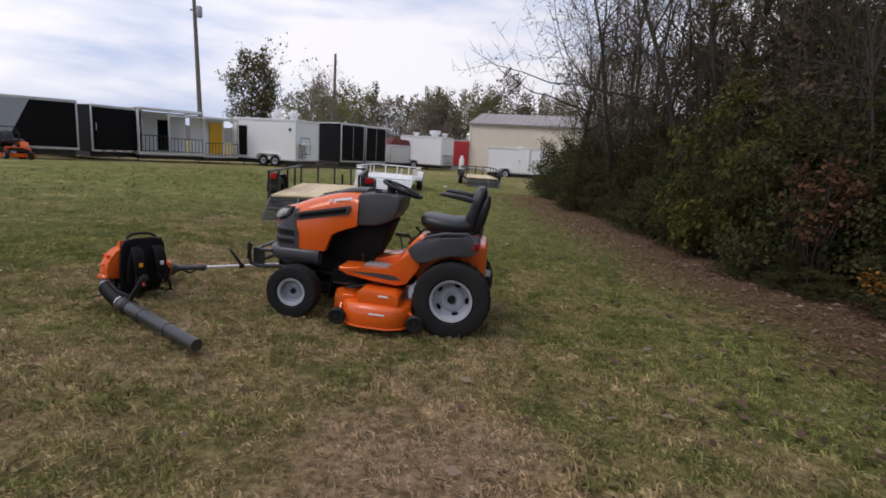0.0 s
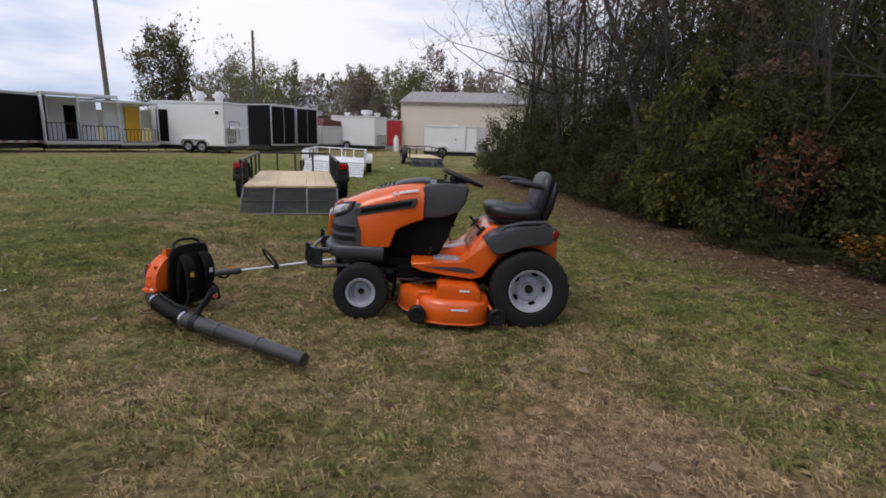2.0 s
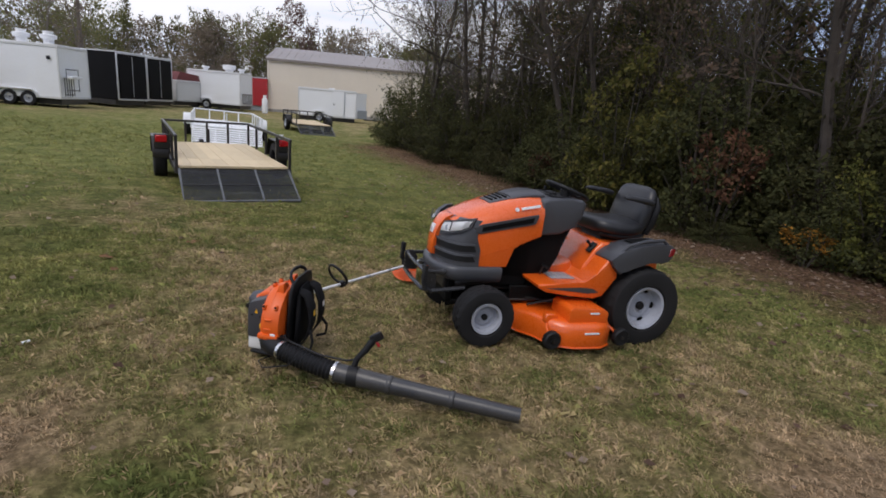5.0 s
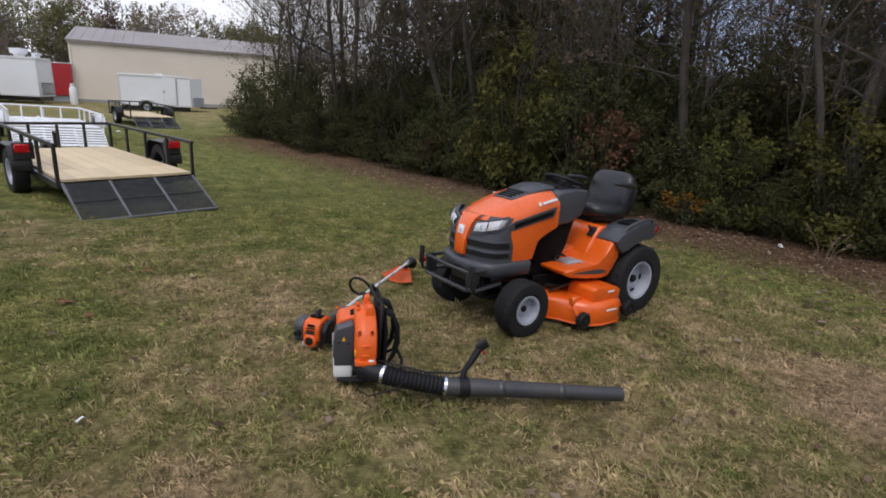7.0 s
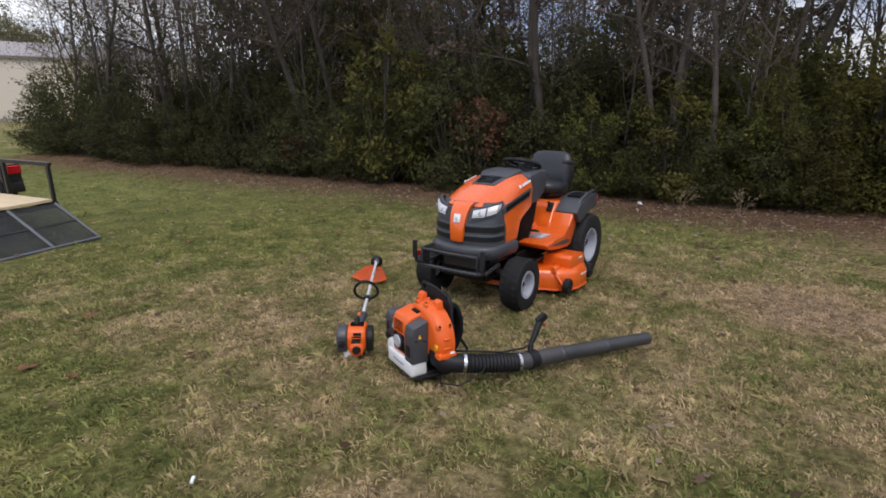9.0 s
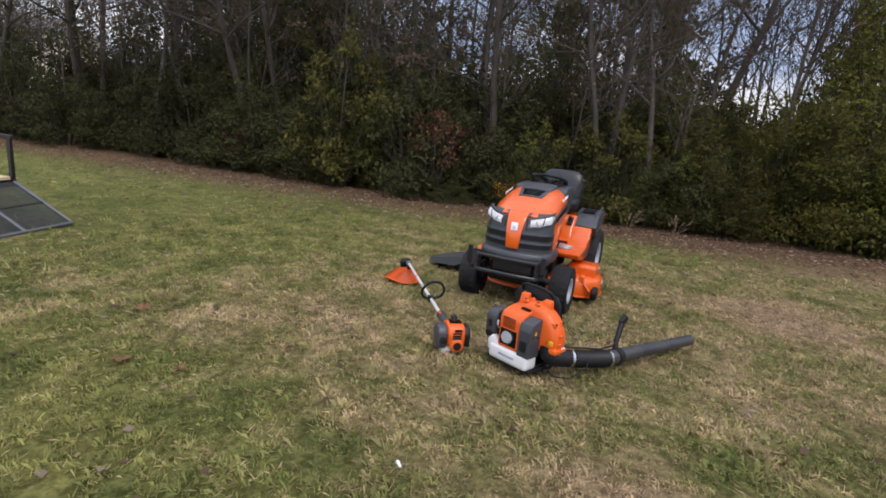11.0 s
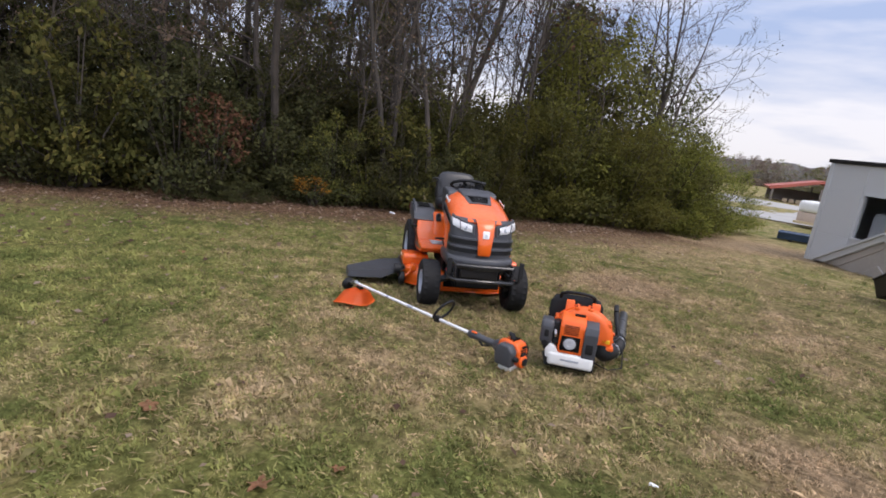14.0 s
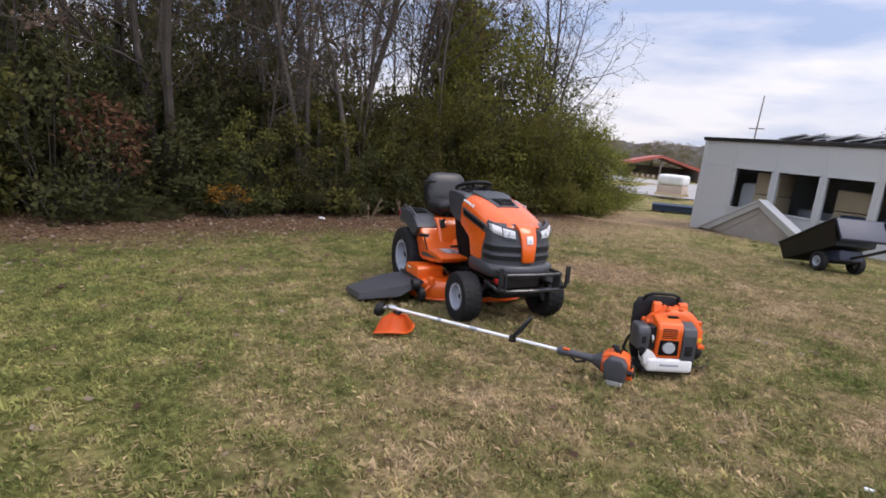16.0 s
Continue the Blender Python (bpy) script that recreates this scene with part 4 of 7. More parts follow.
    tagged(new("distant_ridge", me), "low wooded ridge along the horizon, grey-brown in autumn", "ridge", kind="structure")


build_far_trees()


# ---- wheels ----
def wheel_parts(parent, c, r, w, rim_r, rim_m, side=1, holes=0, tread=0, label="", turn=0):
    """A wheel about the local y axis: tyre with its rim as sub-part; side is the way that the dish faces."""
    m = pose(*c, 0, 0, turn) @ pose(0, 0, 0, -90 * side, 0, 0)
    h = w / 2
    n = 2 * tread if tread else 36
    prof = [(rim_r, -0.75, 0), (rim_r + 0.012, -0.92, 0), (r * 0.88, -1.0, 0), (r * 0.95, -0.93, 0), (r * 0.985, -0.82, 1), (r, -0.62, 1), (r, -0.30, 1), (r, -0.26, 2), (r, 0.26, 2), (r, 0.30, 3), (r, 0.62, 3), (r * 0.985, 0.82, 3), (r * 0.95, 0.93, 0),
            (r * 0.88, 1.0, 0), (rim_r + 0.012, 0.92, 0), (rim_r, 0.75, 0), (rim_r - 0.012, 0.5, 0), (rim_r - 0.012, -0.5, 0), (rim_r, -0.75, 0)]
    tyre = bmesh.new()
    rings = []
    for pr, ph, row in prof:
        cut = [0.0 if not (tread and row) else (0.011 if (k + (row == 2)) % 2 else 0.0) for k in range(n)]
        rings.append([tyre.verts.new(m @ Vector(((pr - cut[k]) * math.cos(2 * math.pi * (k + 0.35 * (row == 1) - 0.35 * (row == 3)) / n), (pr - cut[k]) * math.sin(2 * math.pi * (k + 0.35 * (row == 1) - 0.35 * (row == 3)) / n), ph * h))) for k in range(n)])
    for r0, r1 in zip(rings, rings[1:]):
        for k in range(n):
            tyre.faces.new((r0[k], r0[(k + 1) % n], r1[(k + 1) % n], r1[k]))
    t = part("tyre", tyre, M_RUBBER, parent, label)
    rim = lathe([(rim_r - 0.002, h * 0.80), (rim_r - 0.004, h * 0.9), (rim_r - 0.022, h * 0.84), (rim_r - 0.03, h * 0.5), (rim_r * 0.78, h * 0.16), (rim_r * 0.62, h * 0.12),
                 (rim_r * 0.5, h * 0.24), (rim_r * 0.34, h * 0.28), (rim_r * 0.3, h * 0.2), (0, h * 0.2)], 32, m)
    ob = part("rim", rim, rim_m, t)
    hub = lathe([(0, h * 0.42), (rim_r * 0.16, h * 0.42), (rim_r * 0.19, h * 0.36), (rim_r * 0.19, h * 0.15)], 16, m)
    part("hub_cap", hub, M_BLACK_PLASTIC, t)
    for k in range(holes):
        a = 2 * math.pi * (k + 0.5) / holes
        cx, cy = rim_r * 0.70 * math.cos(a), rim_r * 0.70 * math.sin(a)
        part("rim_slot", lathe([(0, 0.0), (rim_r * 0.11, 0.0), (rim_r * 0.10, 0.006)], 10, m @ pose(cx, cy, h * 0.165, 0, 0, math.degrees(a)) @ Matrix.Diagonal((0.75, 1.5, 1, 1))), M_DARK, t)
    return t


# ---- utility trailers ----
def utility_trailer(m, length, width, metal, deck_m, label, boards=True, post_n=5, ramp=True, rail_h=0.46, deck_h=0.38, fender_m=None, lights=True):
    """Open flat trailer; local y runs from the tail to the drawbar."""
    ob = thing("utility_trailer", m, label, "trailer", "open trailers on the field")
    w2 = width / 2
    bm = bmesh.new()
    for x in (-w2, w2):
        box((x, length / 2, deck_h - 0.045), (0.05, length, 0.08), bm=bm)
    for k in range(6):
        box((0, length * k / 5 + (0.03 if k == 0 else -0.03 if k == 5 else 0), deck_h - 0.05), (width - 0.05, 0.05, 0.06), bm=bm)
    part("frame", bm, metal, ob)
    if boards:
        nb = 9
        bw = (width - 0.06) / nb
        for k in range(nb):
            for y0, y1 in ((0.02, length * 0.24), (length * 0.24 + 0.012, length - 0.02)):
                me = finish("deck_board", box((0, 0, 0), (bw - 0.003, y1 - y0, 0.035), 0.002), deck_m)
                place_part("deck_board", me, ob, pose(-w2 + 0.03 + bw * (k + 0.5), (y0 + y1) / 2, deck_h + 0.0125 + 0.002 * ((k * 7) % 3)))
    else:
        for k in range(16):
            bl = length / 16
            me = finish("deck_slat", box((0, 0, 0), (width - 0.06, bl - 0.03, 0.03), 0.004), deck_m)
            place_part("deck_slat", me, ob, pose(0, bl * (k + 0.5), deck_h + 0.01))
    top = deck_h + rail_h
    for x in (-w2, w2):
        part("top_rail", box((x, length / 2, top), (0.045, length + 0.04, 0.045), 0.004), metal, ob)
        for k in range(post_n):
            part("post", box((x, 0.03 + (length - 0.06) * k / (post_n - 1), deck_h + rail_h / 2 - 0.03), (0.042, 0.042, rail_h + 0.02), 0.003), metal, ob)
    part("front_rail", box((0, length, top), (width - 0.05, 0.045, 0.045), 0.004), metal, ob)
    for k in range(1, 4):
        part("front_post", box((-w2 + width * k / 4, length, deck_h + rail_h / 2 - 0.02), (0.042, 0.042, rail_h), 0.003), metal, ob)
    part("drawbar", tube([(-w2 + 0.1, length, deck_h - 0.08), (-0.05, length + 1.1, deck_h - 0.08), (0.05, length + 1.1, deck_h - 0.08), (w2 - 0.1, length, deck_h - 0.08)], 0.035, 6), metal, ob)
    part("coupler", box((0, length + 1.2, deck_h - 0.05), (0.09, 0.26, 0.09), 0.015), metal, ob)
    part("jack", tube([(0.12, length + 0.85, 0.0), (0.12, length + 0.85, deck_h + 0.25)], 0.03, 8), metal, ob)
    ay = length * 0.42
    fm = fender_m or metal
    for s in (-1, 1):
        x = s * (w2 + 0.16)
        wheel_parts(ob, (x, ay, 0.33), 0.33, 0.2, 0.19, M_RIM, side=s, turn=-90)
        fo = [(ay - 0.46, 0.40), (ay - 0.44, 0.56), (ay - 0.28, 0.72), (ay + 0.28, 0.72), (ay + 0.44, 0.56), (ay + 0.46, 0.40)]
        fo += [(y * 0.985 + ay * 0.015, z - 0.012) for y, z in fo[::-1]]
        part("fender", prism(fo, x - 0.12, x + 0.12, "x"), fm, ob)
        if lights:
            part("tail_lamp", box((s * (w2 + 0.15), ay - 0.52, 0.70), (0.17, 0.06, 0.11), 0.012), M_RED_LENS, ob, "red tail lamp")
            part("lamp_bracket", box((s * (w2 + 0.13), ay - 0.475, 0.66), (0.24, 0.04, 0.22), 0.006), M_BLACK_METAL, ob)
    part("axle", tube([(-w2 - 0.06, ay, 0.33), (w2 + 0.06, ay, 0.33)], 0.03, 8), metal, ob)
    if ramp:
        run, drop = 0.72, deck_h - 0.03
        def on(x, t, lift=0.0):
            return (x, -run * t - 0.03, deck_h - 0.02 - drop * t + lift)
        gate = part("ramp_gate", tube([on(-w2 + 0.03, 0), on(-w2 + 0.03, 1), on(w2 - 0.03, 1), on(w2 - 0.03, 0)], 0.022, 6), M_STEEL if boards else deck_m, ob)
        for k in range(1, 3):
            x = -w2 + width * k / 3
            part("gate_bar", tube([on(x, 0, 0.006), on(x, 1, 0.006)], 0.018, 6), M_STEEL if boards else deck_m, gate)
        if boards:
            part("gate_bar", tube([on(-w2 + 0.03, 0.5), on(w2 - 0.03, 0.5)], 0.014, 6), metal, gate)
            wire = Soup()
            for k in range(36):
                t = (k + 0.5) / 36
                wire.tube([Vector(on(-w2 + 0.03, t)), Vector(on(w2 - 0.03, t))], [0.0042] * 2, 3)
            for k in range(70):
                x = -w2 + 0.03 + (width - 0.06) * (k + 0.5) / 70
                wire.tube([Vector(on(x, 0)), Vector(on(x, 1))], [0.0042] * 2, 3)
            part("gate_mesh", wire.mesh("gate_mesh", M_MESH), M_MESH, gate, "grey expanded steel mesh")
        else:
            for k in range(7):
                t = (k + 0.5) / 7
                part("gate_slat", box(on(0, t), (width - 0.1, 0.075, 0.02), 0.004, (26, 0, 0)), deck_m, gate)
    return ob


utility_trailer(pose(-2.56, 9.97, -0.005, 0, 0, 6.5), 3.7, 1.66, M_BLACK_METAL, M_PINE, "black steel utility trailer with pine deck and lowered mesh ramp")
utility_trailer(lay(-2.43, 19.4, 0.0), 4.3, 2.05, M_WHITE_PAINT, M_WHITE_PAINT, "white aluminium utility trailer with slatted deck and ramp", boards=False, lights=False, rail_h=0.38, deck_h=0.43)
utility_trailer(lay(1.55, 26.8, 4.0), 3.2, 1.65, M_BLACK_METAL, M_PINE, "small black utility trailer with pine deck far off", post_n=4, lights=False)


# ---- enclosed trailers and buildings beyond the field ----
def spanning(ax, ay, bx, by, z=None):
    """A pose at (ax, ay) whose x axis runs to (bx, by); its y axis leads away from the field."""
    return pose(ax, ay, ground_z(ax, ay) if z is None else z, 0, 0, math.degrees(math.atan2(by - ay, bx - ax)))


def box_trailer(name, m, L, W, H, wall_m, label, floor=0.42, axle_x=None, axles=2, trim=M_ALU, category="trailer", roof_m=None, front_wall=True):
    """A closed trailer; local x along the side seen, y to the back."""
    ob = thing(name, m, label, category, "enclosed trailers in a row")
    if front_wall:
        part("body", box((L / 2, W / 2, (floor + H) / 2), (L, W, H - floor), 0.03), wall_m, ob)
    part("roof", box((L / 2, W / 2, H + 0.02), (L + 0.04, W + 0.04, 0.06), 0.02), roof_m or M_WHITE_TRIM, ob)
    part("bottom_rail", box((L / 2, -0.012, floor + 0.03), (L + 0.02, 0.03, 0.10), 0.008), trim, ob)
    part("bottom_rail", box((L + 0.012, W / 2, floor + 0.03), (0.03, W + 0.02, 0.10), 0.008), trim, ob)
    part("top_rail", box((L / 2, -0.012, H - 0.04), (L + 0.02, 0.03, 0.09), 0.008), trim, ob)
    part("top_rail", box((L + 0.012, W / 2, H - 0.04), (0.03, W + 0.02, 0.09), 0.008), trim, ob)
    part("corner_post", box((L - 0.01, 0.01, (floor + H) / 2), (0.07, 0.07, H - floor), 0.01), trim, ob)
    part("corner_post", box((0.01, 0.01, (floor + H) / 2), (0.07, 0.07, H - floor), 0.01), trim, ob)
    part("corner_post", box((L - 0.01, W - 0.01, (floor + H) / 2), (0.07, 0.07, H - floor), 0.01), trim, ob)
    part("chassis", box((L / 2, W / 2, floor - 0.14), (L * 0.97, W * 0.9, 0.28), 0.01), M_BLACK_METAL, ob)
    ax = L * 0.5 if axle_x is None else axle_x
    for k in range(axles):
        x = ax + (k - (axles - 1) / 2) * 0.82
        for y, s in ((0.08, -1), (W - 0.08, 1)):
            wheel_parts(ob, (x, y - 0.06 * (1 if s < 0 else -1), 0.34), 0.34, 0.2, 0.19, M_RIM, side=s)
    if axles:
        sp = 0.41 * (axles - 1)
        fo = [(ax - sp - 0.42, floor), (ax - sp - 0.40, 0.62), (ax - sp - 0.25, 0.76), (ax + sp + 0.25, 0.76), (ax + sp + 0.40, 0.62), (ax + sp + 0.42, floor)]
        fo += [(x * 0.97 + ax * 0.03, z - 0.03) for x, z in fo[::-1]]
        part("fender", prism(fo, -0.14, 0.02, "y"), trim, ob)
    for s in (0.15, L - 0.15):
        part("landing_leg", tube([(s, W * 0.3, 0), (s, W * 0.3, floor)], 0.035, 6), M_BLACK_METAL, ob)
    return ob


def railing(parent, x0, x1, y, z0, z1, n):
    r = part("railing", tube([(x0, y, z1), (x1, y, z1)], 0.022, 6), M_BLACK_METAL, parent, "black steel railing")
    part("bottom_bar", tube([(x0, y, z0 + 0.06), (x1, y, z0 + 0.06)], 0.018, 6), M_BLACK_METAL, r)
    for k in range(n + 1):
        x = x0 + (x1 - x0) * k / n
        part("baluster", tube([(x, y, z0), (x, y, z1)], 0.016, 5), M_BLACK_METAL, r)
    return r


def build_far_yard():
    # grey and black car hauler, side on
    a = box_trailer("car_hauler", spanning(-22.3, 18.8, -16.3, 23.3), 7.5, 2.4, 2.48, M_BLACK_PANEL, "long enclosed trailer, grey with a slanted black tail", axle_x=4.9)
    part("grey_side", prism([(0.05, 0.52), (5.0, 0.52), (5.9, 2.40), (0.05, 2.40)], -0.02, -0.004, "y"), M_GREY_PANEL, a, "grey painted side panel")
    # black trailer, tail on
    b = box_trailer("cargo_trailer", spanning(-17.3, 25.7, -16.2, 28.0), 2.55, 6.0, 2.6, M_BLACK_PANEL, "black enclosed cargo trailer with closed rear door", axles=0)
    part("rear_door", box((1.27, -0.03, 1.45), (2.25, 0.04, 1.85), 0.01), M_BLACK_PANEL, b)
    for x in (0.18, 2.37):
        part("door_latch", box((x, -0.06, 1.6), (0.05, 0.05, 0.35), 0.008), M_ALU, b)
    for k in range(9):
        part("reflector", box((0.25 + 0.26 * k, -0.04, 0.46), (0.13, 0.02, 0.05), 0.004), M_RED if k % 2 else M_WHITE_PAINT, b)
    # white concession trailer with an open porch
    c = box_trailer("porch_trailer", spanning(-16.1, 27.5, -13.9, 29.93), 3.28, 2.5, 2.72, M_WHITE_METAL, "white concession trailer with an open railed porch", axles=0, front_wall=False, trim=M_WHITE_TRIM)
    part("porch_floor", box((1.64, 1.25, 0.42), (3.28, 2.5, 0.14), 0.01), M_WHITE_TRIM, c)
    part("back_wall", box((1.64, 2.4, 1.55), (3.2, 0.06, 2.2), 0.01), M_WHITE_METAL, c)
    part("end_wall", box((0.03, 1.25, 1.55), (0.06, 2.4, 2.2), 0.01), M_WHITE_METAL, c)
    # flat dark sheet on the back wall, painting the doorway's shaded inside
    part("doorway", box((2.0, 2.36, 1.4), (0.55, 0.05, 1.7), 0.01), M_DARK, c, "dark open doorway")
    part("porch_post", box((1.5, 0.04, 1.6), (0.09, 0.09, 2.3), 0.01), M_WHITE_TRIM, c)
    part("awning", box((2.4, -0.25, 2.42), (1.7, 0.6, 0.06), 0.01), M_WHITE_TRIM, c)
    railing(c, 0.1, 1.45, -0.02, 0.5, 1.35, 7)
    railing(c, 1.55, 3.2, -0.02, 0.5, 1.25, 9)
    # part with the yellow door
    d = box_trailer("food_trailer", spanning(-13.87, 29.94, -12.95, 31.5), 2.25, 2.5, 2.55, M_WHITE_METAL, "white food trailer with a yellow door behind railings", axles=0, front_wall=False, trim=M_WHITE_TRIM)
    part("floor", box((1.12, 1.25, 0.4), (2.25, 2.5, 0.12), 0.01), M_WHITE_TRIM, d)
    part("back_wall", box((1.12, 1.3, 1.5), (2.2, 0.06, 2.1), 0.01), M_WHITE_METAL, d)
    part("yellow_door", box((1.62, 1.2, 1.42), (0.85, 0.05, 1.8), 0.015), M_YELLOW, d, "bright yellow door")
    railing(d, 0.08, 2.2, -0.02, 0.45, 1.15, 10)
    # white food trailer
    e = box_trailer("food_trailer", spanning(-13.4, 32.8, -9.2, 31.5), 4.4, 2.5, 2.75, M_WHITE_METAL, "white food trailer with open side door and roof vents", axle_x=2.6, trim=M_WHITE_TRIM)
    # dark sheet on the closed side, standing for the unlit inside
    part("door_opening", box((0.65, -0.015, 1.45), (0.72, 0.03, 1.75), 0.005), M_DARK, e, "dark open doorway")
    part("side_lamp", box((4.02, -0.03, 2.2), (0.16, 0.05, 0.16), 0.01), M_BLACK_PLASTIC, e)
    for x in (2.0, 3.2):
        v = part("roof_vent", lathe([(0.22, 2.75), (0.22, 3.05), (0.34, 3.1), (0.36, 3.25), (0.2, 3.3), (0.22, 3.42), (0, 3.44)], 14, pose(x, 1.6, 0)), M_WHITE_PAINT, e, "white mushroom roof vent")
    r = railing(e, 0, 1, 0, 0, 1, 1)
    r.matrix_local = pose(4.55, 0.3, 0.75, 0, 0, 90)
    r = railing(e, 0.1, 0.85, 0, 0.55, 1.35, 4)
    r.matrix_local = pose(4.5, 0.1, 0, 0, 0, 90)
    part("propane_box", box((4.65, 0.75, 1.4), (0.3, 0.9, 0.14), 0.03), M_WHITE_PAINT, e)
    # two black trailers, tail on
    for (x0, y0, x1, y1), depth, lab in (((-7.5, 36.2, -6.3, 37.8), 5.0, "black enclosed trailer with white-framed rear doors"), ((-6.3, 39.0, -5.0, 40.8), 5.0, "second black enclosed trailer with framed rear doors")):
        f = box_trailer("cargo_trailer", spanning(x0, y0, x1, y1), 2.1, depth, 2.95, M_BLACK_PANEL, lab, axles=0)
        for x in (0.55, 1.5):
            part("rear_door", box((x, -0.025, 1.65), (0.86, 0.04, 2.2), 0.01), M_BLACK_PANEL, f)
        part("door_bar", tube([(1.02, -0.06, 0.6), (1.02, -0.06, 2.8)], 0.02, 6), M_ALU, f)
    # small camper
    g = box_trailer("camper", spanning(-4.9, 42.5, -3.5, 43.8), 1.95, 3.0, 1.75, M_WHITE_TRIM, "small white camper with a maroon top", axles=0)
    part("maroon_top", prism([(0, 1.78), (1.95, 1.78), (1.85, 2.2), (0.3, 2.35)], 0.0, 3.0, "y", 0.03), M_MAROON, g, "maroon canvas top")
    # far white food trailer
    h = box_trailer("food_trailer", spanning(-4.3, 44.2, -0.9, 42.75), 3.7, 2.4, 2.6, M_WHITE_METAL, "far white food trailer with white roof vents", axle_x=0.9, trim=M_WHITE_TRIM)
    for x, s in ((0.8, 0.8), (2.5, 1.3), (3.4, 0.8)):
        part("roof_vent", lathe([(0.22 * s, 2.6), (0.22 * s, 2.8), (0.34 * s, 2.84), (0.36 * s, 2.6 + 0.4 * s), (0, 2.62 + 0.42 * s)], 12, pose(x, 1.2, 0)), M_WHITE_PAINT, h, "white roof vent")
    r = railing(h, 0.1, 1.9, 0, 0.5, 1.2, 8)
    r.matrix_local = pose(3.8, 0.1, 0, 0, 0, 90)
    i = thing("red_container", spanning(-1.2, 47.6, 1.35, 47.0), "red painted storage container beside the building", "container")
    part("body", box((1.3, 1.2, 1.45), (2.6, 2.4, 2.1), 0.02), M_RED, i)
    part("skid", box((1.3, 1.2, 0.2), (2.5, 2.2, 0.4), 0.02), M_GREY_PANEL, i)
    part("roof_edge", box((1.3, 1.2, 2.52), (2.66, 2.46, 0.06), 0.01), M_WHITE_TRIM, i)
    t = thing("gas_tank", lay(0.75, 42.6), "white upright propane gas tank", "tank")
    part("tank", lathe([(0, 0), (0.18, 0.02), (0.2, 0.15), (0.2, 0.95), (0.14, 1.08), (0, 1.12)], 16), M_WHITE_PAINT, t)
    part("collar", lathe([(0.11, 1.06), (0.12, 1.28), (0.10, 1.28), (0.09, 1.08)], 12), M_WHITE_PAINT, t)
    # white trailer beside the building
    w = box_trailer("cargo_trailer", spanning(2.5, 38.4, 6.15, 37.5, -0.2), 3.75, 2.0, 2.15, M_WHITE_METAL, "white enclosed cargo trailer parked before the building", axle_x=1.35, axles=1, trim=M_WHITE_TRIM)
    part("side_door", box((2.6, -0.02, 1.3), (0.72, 0.03, 1.55), 0.01), M_WHITE_METAL, w)
    part("door_frame", box((3.0, -0.03, 1.3), (0.03, 0.03, 1.6), 0.004), M_GREY_PANEL, w)
    part("door_latch", box((2.3, -0.05, 1.25), (0.05, 0.04, 0.12), 0.006), M_BLACK_PLASTIC, w)
    part("nose", prism([(3.75, 0.0), (4.45, 0.75), (4.45, 1.25), (3.75, 2.0)], 0.42, 2.1, "z"), M_WHITE_METAL, w)
    part("stone_guard", prism([(3.9, 0.09), (4.5, 0.74), (4.52, 0.72), (3.92, 0.07)], 0.42, 0.98, "z"), M_GREY_PANEL, w)
    part("drawbar", tube([(4.3, 1.0, 0.36), (5.3, 1.0, 0.36)], 0.045, 6), M_BLACK_METAL, w)
    part("roof_vent", box((2.1, 0.9, 2.24), (0.4, 0.4, 0.1), 0.02), M_WHITE_PAINT, w)


build_far_yard()


